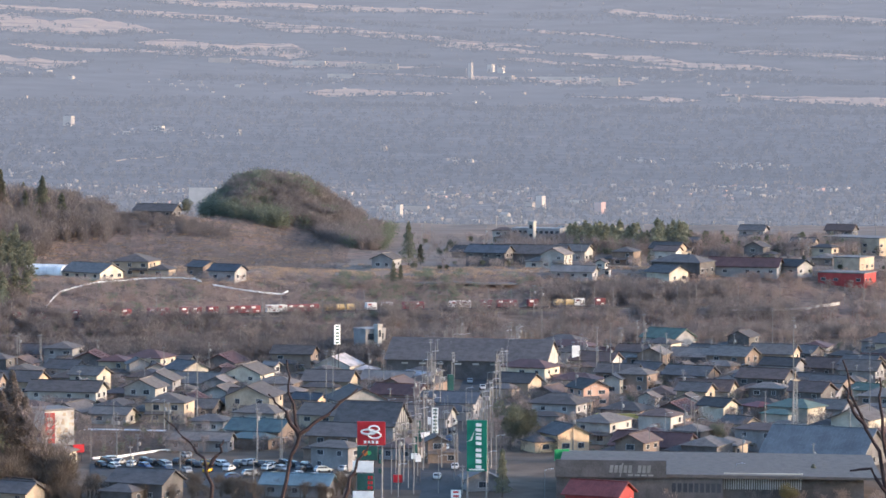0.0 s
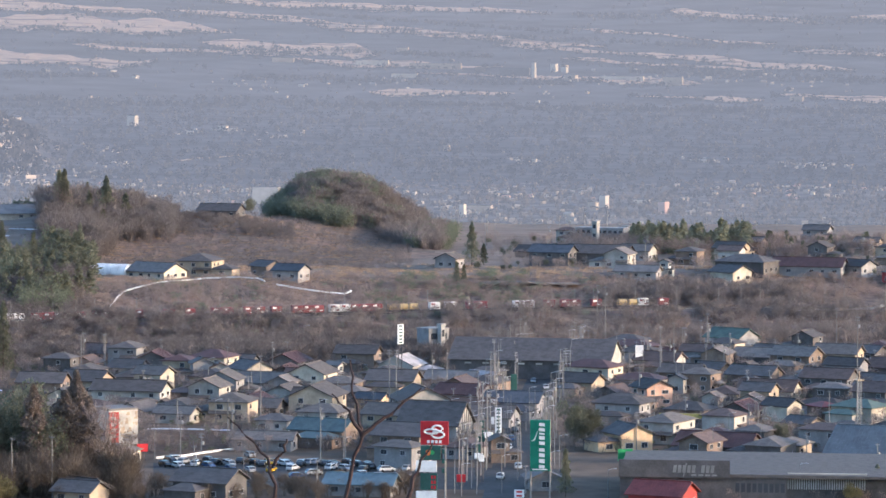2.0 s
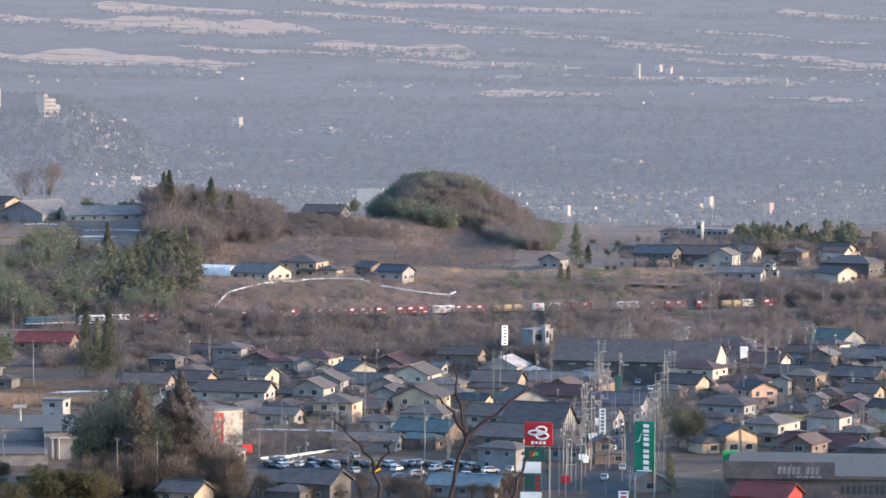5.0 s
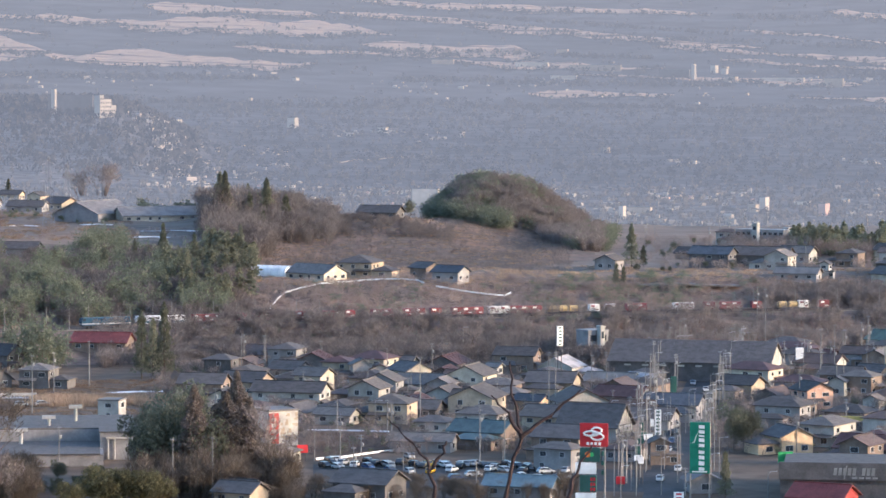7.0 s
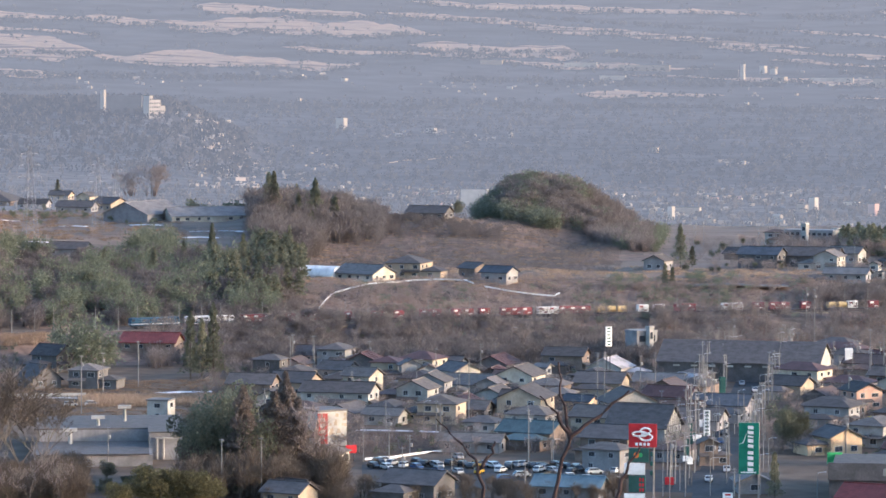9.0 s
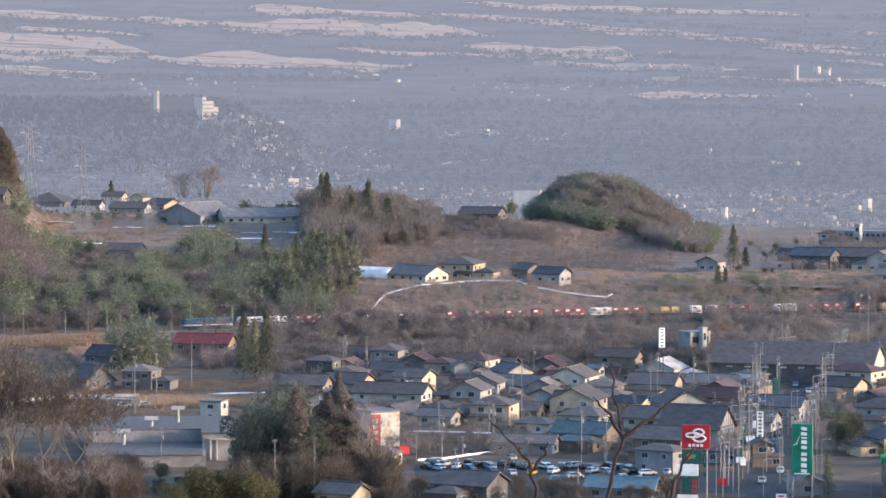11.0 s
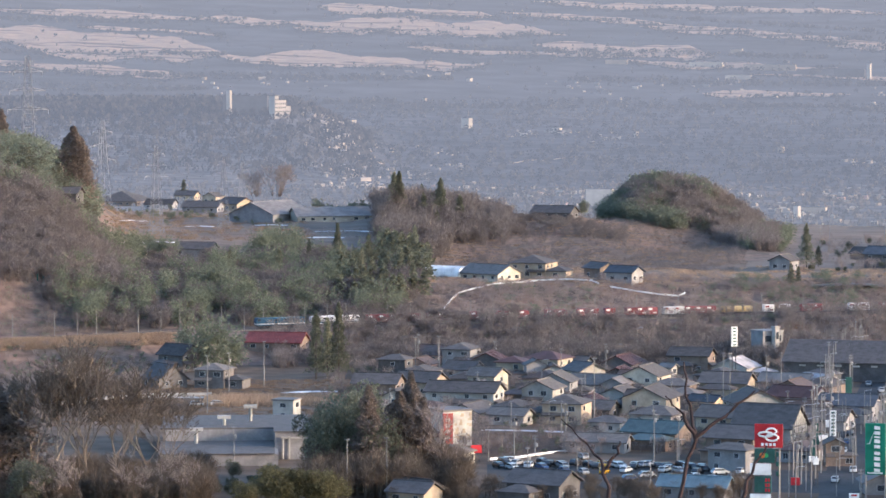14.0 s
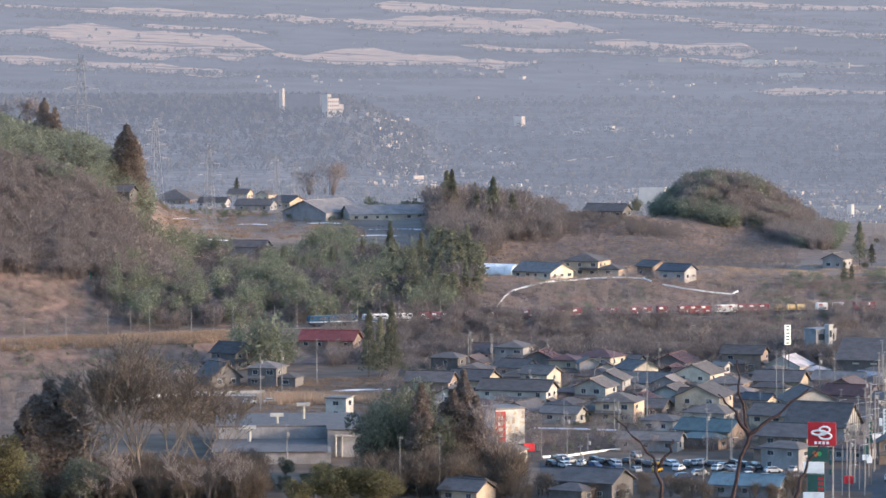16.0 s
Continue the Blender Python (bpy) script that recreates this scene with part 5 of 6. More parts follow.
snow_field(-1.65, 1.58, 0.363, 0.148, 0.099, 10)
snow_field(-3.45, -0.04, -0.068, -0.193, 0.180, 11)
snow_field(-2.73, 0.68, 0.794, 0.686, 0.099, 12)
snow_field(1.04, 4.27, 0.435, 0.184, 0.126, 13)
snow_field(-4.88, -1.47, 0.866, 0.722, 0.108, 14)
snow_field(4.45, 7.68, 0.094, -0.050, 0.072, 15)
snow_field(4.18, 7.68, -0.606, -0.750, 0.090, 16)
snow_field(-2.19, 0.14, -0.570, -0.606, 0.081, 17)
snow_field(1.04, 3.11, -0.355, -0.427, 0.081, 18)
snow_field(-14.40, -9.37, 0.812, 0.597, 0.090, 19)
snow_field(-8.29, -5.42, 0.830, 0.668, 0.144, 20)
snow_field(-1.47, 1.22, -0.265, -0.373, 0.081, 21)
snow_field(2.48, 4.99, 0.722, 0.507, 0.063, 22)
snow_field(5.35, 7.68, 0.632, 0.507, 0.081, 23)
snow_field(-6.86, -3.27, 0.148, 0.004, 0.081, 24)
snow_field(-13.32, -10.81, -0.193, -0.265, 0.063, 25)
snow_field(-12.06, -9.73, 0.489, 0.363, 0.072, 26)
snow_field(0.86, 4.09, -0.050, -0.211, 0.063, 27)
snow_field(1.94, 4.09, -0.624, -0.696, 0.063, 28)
belt(-14.17, -9.73, 0.094, 0.040, 14, 150, 200)
belt(-11.08, -6.14, -0.283, -0.355, 22, 330, 201)
belt(-13.86, -10.81, 0.632, 0.543, 16, 170, 202)
belt(-7.58, -3.27, 0.632, 0.561, 10, 150, 203)
belt(-4.79, -0.22, 0.112, -0.032, 14, 220, 204)
belt(-7.04, -3.27, 0.202, 0.004, 10, 130, 205)
belt(-0.04, 7.04, 0.273, 0.022, 16, 260, 206)
belt(1.94, 7.04, -0.247, -0.445, 24, 320, 207)
belt(-4.34, 1.04, -0.373, -0.463, 22, 260, 208)
belt(-14.17, -10.00, -0.445, -0.499, 30, 260, 209)
belt(1.04, 7.04, 0.632, 0.507, 30, 300, 210)
belt(-3.09, 1.04, 0.632, 0.345, 10, 170, 211)
belt(-14.17, -7.04, -0.669, -0.714, 40, 420, 212)
belt(-7.04, 0.14, -0.759, -0.804, 40, 420, 213)
belt(0.14, 7.04, -0.849, -0.894, 40, 420, 214)

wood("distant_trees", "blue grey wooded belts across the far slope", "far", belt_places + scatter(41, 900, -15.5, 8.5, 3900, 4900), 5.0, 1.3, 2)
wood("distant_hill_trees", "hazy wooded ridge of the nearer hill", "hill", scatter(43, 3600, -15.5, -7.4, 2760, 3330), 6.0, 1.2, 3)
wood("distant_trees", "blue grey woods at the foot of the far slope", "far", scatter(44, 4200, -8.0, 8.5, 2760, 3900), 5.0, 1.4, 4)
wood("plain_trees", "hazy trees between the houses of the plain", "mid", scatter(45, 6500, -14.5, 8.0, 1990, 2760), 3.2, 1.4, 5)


# ---- the distant town ----
far_house(1.56, 2299, 4.4, 8.3, 'white', -28)
far_house(1.39, 2291, 5.5, 4.7, 'cream', -28)
far_house(2.502, 2229, 4.8, 7.7, 'pink', -28)
far_house(-5.914, 3533, 8.5, 8.9, 'white', -28)
far_house(0.762, 4127, 6.0, 9.0, 'white', -28)
far_house(0.923, 4119, 6.9, 6.5, 'white', -28)
far_house(1.031, 4070, 13.7, 5.7, 'cream', -28)
far_house(0.135, 4096, 34.5, 9.0, 'grey', -10)
far_house(0.439, 4081, 3.9, 17.9, 'white', -28)
far_house(2.643, 4037, 21.4, 8.9, 'cream', -10)
far_house(1.837, 4071, 49.0, 3.8, 'white', -10)
far_house(-2.123, 4164, 38.1, 5.2, 'white', -10)
far_house(-1.12, 4143, 59.9, 5.8, 'cream', -10)
far_house(-1.64, 4261, 13.3, 4.7, 'cream', -10)
far_house(-1.613, 4084, 29.5, 4.5, 'white', -10)
far_house(-3.536, 4191, 25.2, 4.6, 'cream', -10)
far_house(4.591, 3940, 14.2, 4.9, 'cream', -10)
far_house(-3.804, 2361, 17.1, 11.1, 'white', -10)
far_house(-0.684, 2167, 3.1, 8.1, 'white', -28)
far_house(-0.415, 2248, 15.2, 4.2, 'cream', -10)
far_house(2.161, 2383, 9.8, 2.2, 'white', -10)
hotel(-8.878, 3032, 38)
far_house(-9.42, 3065, 38.0, 14.5, 'grey', -10)
far_house(-9.683, 3052, 3.3, 21.0, 'white', -28)
far_house(-9.593, 3092, 5.2, 3.9, 'cream', -28)
far_house(-7.758, 3504, 8.4, 6.6, 'white', -28)
far_house(-5.919, 3519, 8.5, 9.9, 'white', -28)
far_house(-4.486, 3470, 8.4, 4.9, 'white', -28)
far_house(-3.234, 3404, 3.3, 5.3, 'white', -28)
far_house(-0.938, 3170, 4.6, 5.0, 'cream', -28)
far_house(0.453, 2988, 3.6, 2.8, 'white', -28)
far_house(4.867, 2948, 3.2, 2.8, 'cream', -28)
far_house(5.0, 2955, 2.8, 2.3, 'white', -28)
far_house(5.08, 2946, 2.5, 2.3, 'grey', -28)
far_house(5.374, 2957, 2.8, 2.3, 'white', -28)
far_house(5.463, 2979, 2.5, 1.9, 'cream', -28)
far_house(4.349, 2993, 2.9, 2.3, 'white', -28)
far_house(4.447, 3004, 2.2, 1.9, 'cream', -28)
quarters = [(far_rng.uniform(-6.4, 7.2), far_rng.uniform(2060, 2700)) for _ in range(20)]
for i in range(105):
    b, d = far_rng.choice(quarters)
    far_house(round(far_rng.gauss(b, 0.3), 3), min(2700, max(2040, far_rng.gauss(d, 50))), far_rng.uniform(1.8, 4.4), far_rng.uniform(1.2, 2.8), far_rng.choice(("white", "white", "cream", "cream", "grey", "pink")), far_rng.uniform(-42, 30))
for i in range(84):
    b = far_rng.gauss(-7.75, 0.42)
    far_house(round(b, 3), far_rng.uniform(2650, 3250), far_rng.uniform(1.4, 3.4), far_rng.uniform(1.2, 3.0), far_rng.choice(("white", "cream", "cream", "grey")), far_rng.uniform(-42, 40))
for i in range(24):
    far_house(round(far_rng.uniform(-14.4, 7.2), 3), far_rng.uniform(3850, 4200), far_rng.uniform(3, 8), far_rng.uniform(2, 3.5), far_rng.choice(("white", "cream", "grey", "grey")), far_rng.uniform(-42, -12))


def specks(name, label, places, seed, paint):
    """Buildings too small and many to count: little gabled boxes in one mesh."""
    rng = random.Random(seed)
    verts, faces = [], []
    for b, d in places:
        p, a = spot(b, d), rng.uniform(-0.9, 0.5)
        w, l, h = rng.uniform(0.8, 2.0), rng.uniform(0.8, 1.5), rng.uniform(0.8, 1.9)
        if rng.random() < 0.12:
            w, h = w * 2.2, h * 1.4
        u, v, k = Vector((math.cos(a), math.sin(a), 0)), Vector((-math.sin(a), math.cos(a), 0)), len(verts)
        for z in (-1.0, h):
            verts += [p + u * x * w + v * y * l + Vector((0, 0, z)) for x, y in ((-1, -1), (1, -1), (1, 1), (-1, 1))]
        verts += [p - u * w + Vector((0, 0, h * 1.4)), p + u * w + Vector((0, 0, h * 1.4))]
        faces += [tuple(k + i for i in f) for f in ((0, 1, 5, 4), (1, 2, 6, 9, 5), (2, 3, 7, 6), (3, 0, 4, 8, 7), (4, 5, 9, 8), (6, 7, 8, 9))]
    tagged(new(name, raw_mesh(name, verts, faces, paint)), label, "houses", kind="stuff")


# Town walls with haze in the emission; the hillside copy is brighter and warmer.
TOWN_SPECKS = paint_haze(leafy("hazed_town_walls", (0.19, 0.155, 0.125), (0.035, 0.035, 0.040), 0.0))
HILL_SPECKS = paint_haze(leafy("hazed_hillside_walls", (0.34, 0.26, 0.20), (0.06, 0.055, 0.055), 0.0))
edge_rng = random.Random(55)
knots = [(edge_rng.uniform(-7.0, 7.4), edge_rng.uniform(2020, 2720)) for _ in range(34)]
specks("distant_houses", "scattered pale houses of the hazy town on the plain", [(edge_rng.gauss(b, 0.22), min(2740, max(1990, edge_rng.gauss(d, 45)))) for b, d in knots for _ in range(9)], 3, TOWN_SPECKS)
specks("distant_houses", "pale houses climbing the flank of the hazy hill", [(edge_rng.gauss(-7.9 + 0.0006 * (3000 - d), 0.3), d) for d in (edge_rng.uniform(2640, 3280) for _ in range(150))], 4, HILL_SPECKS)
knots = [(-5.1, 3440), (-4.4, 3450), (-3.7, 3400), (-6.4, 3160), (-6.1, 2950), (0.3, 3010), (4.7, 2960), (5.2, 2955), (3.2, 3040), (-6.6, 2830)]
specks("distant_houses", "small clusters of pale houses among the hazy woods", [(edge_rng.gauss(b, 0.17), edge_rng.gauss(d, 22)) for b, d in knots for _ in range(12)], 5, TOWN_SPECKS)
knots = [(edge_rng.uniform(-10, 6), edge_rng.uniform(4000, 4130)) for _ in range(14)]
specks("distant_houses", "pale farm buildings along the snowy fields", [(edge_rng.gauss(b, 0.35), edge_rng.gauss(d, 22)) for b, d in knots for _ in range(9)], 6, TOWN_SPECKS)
ribbon("road", "pale lane climbing through the hazy woods", "road", smooth_line([(-5.2, 3020), (-4.8, 3060), (-4.5, 3075), (-4.1, 3110)], 0.3), 2.5, 0.4, HAZED_PAINT_FAR["cream"])


# ---- woods on the banks ----

wood("bank_trees", "leafless brown trees along the foot of the railway bank", "darkwood", scatter(51, 1000, -9.0, 7.6, 1130, 1350, lambda b, d: rail_distance(b) - 62 < d < rail_distance(b) - 9), 7.0, 1.1, 6, 0.7)
wood("bank_trees", "reddish leafless trees on the terrace bank", "redwood", scatter(52, 700, -1.9, 7.6, 1280, 1420, lambda b, d: rail_distance(b) + 8 < d < rail_distance(b) + 60), 3.6, 1.4, 7, 0.8)
wood("bank_trees", "taller leafless wood on the terrace bank", "darkwood", scatter(80, 170, 1.5, 4.6, 1290, 1400, lambda b, d: rail_distance(b) + 8 < d < rail_distance(b) + 34), 8.0, 1.1, 56)
wood("bank_scrub", "low brown scrub on the bank above the railway", "redwood", scatter(53, 700, -7.4, -1.8, 1240, 1400, lambda b, d: rail_distance(b) + 8 < d < rail_distance(b) + 80), 3.0, 1.6, 8, 0.6)
wood("belt_trees", "dark wooded belt behind the terrace houses", "darkgreen", scatter(54, 75, 2.0, 3.9, 1505, 1570), 11.5, 1.2, 9)
wood("belt_trees", "dark wooded belt thinning out behind the terrace houses", "darkgreen", scatter(57, 40, 3.8, 6.4, 1505, 1570), 7.5, 1.3, 57)
wood("belt_trees", "brown leafless trees behind the terrace houses", "redwood", scatter(55, 330, 0.9, 6.6, 1495, 1580), 8.5, 1.0, 10, 0.8)
wood("terrace_trees", "leafless trees between the terrace houses", "redwood", scatter(76, 420, -0.6, 7.6, 1395, 1640), 5.0, 1.1, 31, 0.6)
wood("terrace_shrubs", "dark evergreen shrubs between the terrace houses", "shrub", scatter(77, 120, -0.5, 7.6, 1395, 1600), 4.0, 1.0, 32)
wood("knoll_trees", "rounded reddish brown trees covering the knoll", "darkwood", scatter(56, 420, -3.75, -1.0, 1625, 1760, lambda b, d: ((b + 2.52) / 1.22) ** 2 + ((d - 1690) / 64) ** 2 < 1), 9.5, 1.2, 11)
wood("knoll_bamboo", "green bamboo on the shaded side of the knoll", "hillgreen", scatter(57, 230, -3.85, -1.6, 1620, 1700, lambda b, d: ((b + 2.75) / 1.1) ** 2 + ((d - 1685) / 66) ** 2 < 1 and noise.noise((b * 2.2, d * 0.03, 1.0)) + 0.25 * (-2.5 - b) > -0.12), 9.0, 1.2, 12)
wood("knoll_bamboo", "green bamboo at the foot of the knoll", "bamboo", scatter(58, 40, -1.45, -0.75, 1640, 1720), 6.0, 1.3, 13)
wood("knoll_trees", "brown trees on the lower flank of the knoll", "darkwood", scatter(72, 200, -2.5, -1.0, 1540, 1680, lambda b, d: d > 1690 - (b + 2.6) * 120), 8.5, 1.1, 27)
wood("knoll_bamboo", "green bamboo on the lower flank of the knoll", "bamboo", scatter(73, 36, -1.6, -0.75, 1545, 1640), 7.0, 1.2, 28)
wood("slope_scrub", "dry brown scrub on the open slope of the knoll", "darkwood", scatter(59, 2300, -6.8, -1.5, 1400, 1625), 2.6, 1.6, 14, 0.32)
wood("ridge_trees", "leafless reddish trees on the ridge", "darkwood", scatter(60, 420, -7.35, -5.3, 1440, 1640, lambda b, d: b < -5.75 and (d > 1530 or b < -6.1 - (1540 - d) * 0.003)), 13.0, 0.9, 15)
wood("ridge_trees", "lower leafless trees at the end of the ridge", "darkwood", scatter(79, 90, -6.1, -5.25, 1520, 1640), 10.0, 1.0, 55)
wood("ridge_evergreens", "dark cedars among the leafless trees of the ridge", "darkgreen", scatter(50, 12, -7.2, -6.0, 1525, 1625), 14.0, 0.9, 58)
wood("bank_scrub", "dull green scrub on the railway bank", "hillgreen", scatter(42, 260, -9.0, 2.0, 1150, 1400, lambda b, d: abs(d - rail_distance(b)) > 9 and rail_distance(b) - 45 < d < rail_distance(b) + 70 and noise.noise((b * 1.3, d * 0.02, 6.0)) > 0.05), 2.6, 1.8, 59, 0.8)
wood("upper_terrace_scrub", "brown scrub between the fields of the upper terrace", "redwood", scatter(46, 260, -12.0, -7.4, 1480, 1760), 2.2, 1.7, 60, 0.7)
wood("slope_evergreens", "dark evergreen trees on the steep slope above the railway", "darkgreen", scatter(98, 95, -8.0, -6.5, 1275, 1440, lambda b, d: rail_distance(b) + 40 < d and (b > -7.3 or d < 1370)), 10.0, 1.3, 49)
wood("slope_bamboo", "green bamboo groves on the slope above the railway", "bamboo", scatter(61, 330, -12.4, -7.0, 1220, 1470, lambda b, d: rail_distance(b) + 14 < d < rail_distance(b) + 190 - 40 * math.sin(b * 3) and noise.noise((b * 1.6, d * 0.018, 4.0)) > -0.1), 11.0, 0.8, 16)
wood("slope_trees", "leafless brown trees among the bamboo groves", "darkwood", scatter(62, 650, -12.6, -6.6, 1215, 1500, lambda b, d: rail_distance(b) + 12 < d < rail_distance(b) + 185), 8.0, 1.1, 17)
wood("hill_trees", "reddish leafless trees on the near hillside", "darkwood", scatter(63, 900, -16.0, -11.3, 1240, 1430, lambda b, d: rail_distance(b) + 62 < d < 1350), 9.0, 1.2, 18, 0.85)
wood("hill_trees", "leafless brown trees on the near hillside", "darkwood", scatter(92, 520, -16.0, -11.6, 1250, 1500, lambda b, d: rail_distance(b) + 72 < d < 1345), 8.5, 1.2, 44, 0.9)
wood("hill_bamboo", "dull green bamboo on top of the near hill", "hillgreen", scatter(64, 620, -16.0, -11.8, 1335, 1540), 9.0, 1.3, 19, 0.8)
wood("hill_scrub", "dull green and brown undergrowth on the cutting", "hillgreen", scatter(96, 380, -16.0, -11.5, 1180, 1360, lambda b, d: rail_distance(b) + 8 < d < rail_distance(b) + 110), 1.7, 2.2, 47, 0.35)
wood("hill_trees", "leafless trees on the upper hillside", "darkwood", scatter(97, 60, -16.0, -11.7, 1400, 1530), 7.5, 1.3, 48, 0.7)
wood("hill_scrub", "low dry scrub on the cutting beside the railway", "redwood", scatter(65, 420, -16.0, -11.5, 1180, 1330, lambda b, d: rail_distance(b) + 10 < d < rail_distance(b) + 90), 3.0, 1.7, 20, 0.6)
wood("bank_grass", "dry straw coloured grass on the railway bank", "straw", scatter(66, 900, -16.0, -10.6, 1110, 1215, lambda b, d: rail_distance(b) - 19 < d < rail_distance(b) - 4), 1.1, 1.3, 21)
wood("reed_bed", "pale dry reeds at the edge of the fields", "straw", scatter(69, 420, -10.0, -7.9, 1036, 1062), 1.9, 0.8, 24)
wood("slope_scrub", "brown bushes along the crest of the open slope", "darkwood", scatter(99, 260, -6.3, -3.4, 1545, 1592), 4.2, 1.2, 51)
wood("slope_grass", "dry grass on the open slope of the knoll", "straw", scatter(70, 700, -6.6, -1.8, 1440, 1620), 0.7, 1.4, 25)
wood("field_grass", "dry grass along the terrace edge", "straw", scatter(71, 700, -7.0, 7.5, 1320, 1420, lambda b, d: d > rail_distance(b) + 60), 1.0, 1.4, 26)
wood("town_trees", "leafless garden trees between the houses", "darkwood", scatter(67, 900, -8.2, 7.6, 905, 1235, lambda b, d: abs(b - street(d)) > 0.5), 5.6, 1.1, 22, 0.6)
wood("town_trees", "reddish leafless garden trees between the houses", "redwood", scatter(95, 420, -8.2, 7.6, 905, 1235, lambda b, d: abs(b - street(d)) > 0.5), 4.6, 1.1, 46, 0.6)
wood("town_hedges", "dark evergreen garden shrubs between the houses", "shrub", scatter(68, 620, -8.2, 7.6, 900, 1235, lambda b, d: abs(b - street(d)) > 0.45), 2.8, 1.3, 23, 0.5)

wood("bank_scrub", "grey green scrub on the lower railway bank", "shrub", scatter(74, 260, -16.0, -11.0, 1110, 1215, lambda b, d: rail_distance(b) - 62 < d < rail_distance(b) - 18), 1.7, 1.5, 29, 0.7)
wood("bank_scrub", "green undergrowth on the bank above the railway", "bamboo", scatter(75, 60, -2.2, 0.6, 1290, 1390, lambda b, d: rail_distance(b) + 20 < d < rail_distance(b) + 75), 4.0, 1.6, 30, 0.7)

# thickets and rough ground below the railway
wood("bank_thicket", "leafless brown thicket on the lower railway bank", "barewood", scatter(81, 330, -15.5, -10.9, 1080, 1200, lambda b, d: rail_distance(b) - 85 < d < rail_distance(b) - 16), 2.6, 1.5, 33, 0.5)
wood("bank_thicket", "leafless brown trees beside the fields", "redwood", scatter(82, 150, -15.5, -12.5, 960, 1090), 4.2, 1.3, 34, 0.6)
wood("field_grass", "short dry grass on the fields", "straw", scatter(83, 1300, -13.0, -7.5, 985, 1120), 0.45, 2.4, 35)
wood("near_thicket", "dense leafless undergrowth below the tall trees", "nearwood", scatter(84, 330, -14.6, -10.0, 808, 850), 8.0, 1.0, 36)
wood("near_thicket", "leafless brown trees below the tall evergreens", "nearwood", scatter(93, 110, -8.4, -6.0, 815, 850), 11.0, 0.9, 52)
wood("near_thicket", "leafless brown shrubs round the car park", "nearwood", scatter(94, 110, -7.2, -1.3, 806, 838), 4.6, 1.1, 53)
wood("town_thicket", "dark leafless trees between the last houses and the railway", "darkwood", scatter(78, 420, -8.2, 0.2, 1165, 1250), 8.0, 1.1, 54)
wood("near_shrubs", "dark evergreen undergrowth below the tall trees", "shrub", scatter(85, 130, -14.8, -11.0, 808, 845), 4.2, 1.1, 37)
wood("near_shrubs", "dark evergreen undergrowth among garden trees", "shrub", scatter(86, 60, -10.9, -7.0, 812, 846), 2.6, 1.2, 38)
wood("hill_evergreens", "dark evergreen trees scattered on the near hill", "shrub", scatter(87, 260, -16.0, -11.8, 1360, 1540), 7.0, 1.0, 39)
wood("upper_terrace_shrubs", "dark hedges and shrubs on the upper terrace", "shrub", scatter(88, 90, -12.0, -8.4, 1560, 1770), 3.2, 1.1, 40)
wood("upper_terrace_grass", "dry grass on the upper terrace", "straw", scatter(89, 500, -12.0, -8.4, 1480, 1700), 0.9, 1.6, 41)
wood("town_thicket", "leafless brown trees behind the last houses of the town", "redwood", scatter(90, 170, -8.2, 7.4, 1180, 1300, lambda b, d: rail_distance(b) - 90 < d < rail_distance(b) - 50), 5.5, 1.1, 42, 0.7)
wood("near_thicket", "leafless brown shrubs before the home store", "redwood", scatter(91, 26, 2.4, 7.2, 806, 815), 4.0, 1.1, 43, 0.8)


# ---- single trees ----
tree('cedar', -0.538, 1420, 17.6, 0.85)
tree('cedar', -0.35, 1429, 8.5, 1)
tree('cedar', -0.78, 1349, 8.8, 1)
tree('cedar', -0.663, 1350, 7.7, 0.9)
tree('cedar', -6.335, 1564, 21.4, 0.8)
tree('cedar', -6.991, 1546, 24.1, 0.8)
tree('cedar', -6.745, 1406, 16.4, 0.8)
tree('evergreen', -4.055, 1612, 9.8, 0.8)
tree('evergreen', 1.101, 921, 13.5, 0.85)
tree('evergreen', 1.38, 924, 11.0, 0.8)
tree('evergreen', 1.25, 915, 9.0, 0.9)
tree('cedar', 0.969, 814, 11.2, 0.8)
tree('evergreen', -2.594, 1180, 6.7, 0.9)
tree('cedar', 5.908, 823, 7.4, 1.2)
tree('cedar', 6.221, 813, 6.3, 1.4)
tree('olive', 5.552, 806, 5.7, 1.2)
tree('evergreen', 4.244, 993, 4.6, 1)
tree('evergreen', 4.382, 928, 6.5, 1)
tree('cedar', -9.683, 1330, 12.0, 0.8)
tree('cedar', -8.9, 1330, 13.0, 0.8)
tree('cedar', -7.972, 1382, 16.9, 0.8)
tree('cedar', -7.6, 1300, 15.0, 0.8)
tree('cedar', -7.478, 1367, 14.9, 0.8)
tree('cedar', -8.422, 1383, 10.8, 0.8)
wood("barn_hedge", "dark evergreens behind the long barn", "shrub", [(-8.283, 1606), (-8.283, 1612), (-8.166, 1606), (-8.166, 1612), (-8.058, 1606), (-8.058, 1612), (-7.932, 1606), (-7.932, 1612), (-7.825, 1606), (-7.825, 1612), (-7.717, 1606), (-7.717, 1612), (-7.609, 1606), (-7.609, 1612), (-7.484, 1606), (-7.484, 1612)], 7.5, 1.0, 50)
tree('redbare', -6.982, 1546, 20.6, 0.9)
tree('redbare', -6.353, 1570, 15.9, 0.9)
tree('cedar', -7.072, 1552, 22.6, 0.8)
tree('cedar', -6.335, 1570, 19.9, 0.7)
tree('cedar', -8.321, 1122, 21.2, 0.7)
tree('cedar', -7.961, 1122, 24.0, 0.7)
tree('cedar', -8.141, 1130, 18.5, 0.8)
tree('bamboo', -10.315, 1173, 17.8, 0.8)
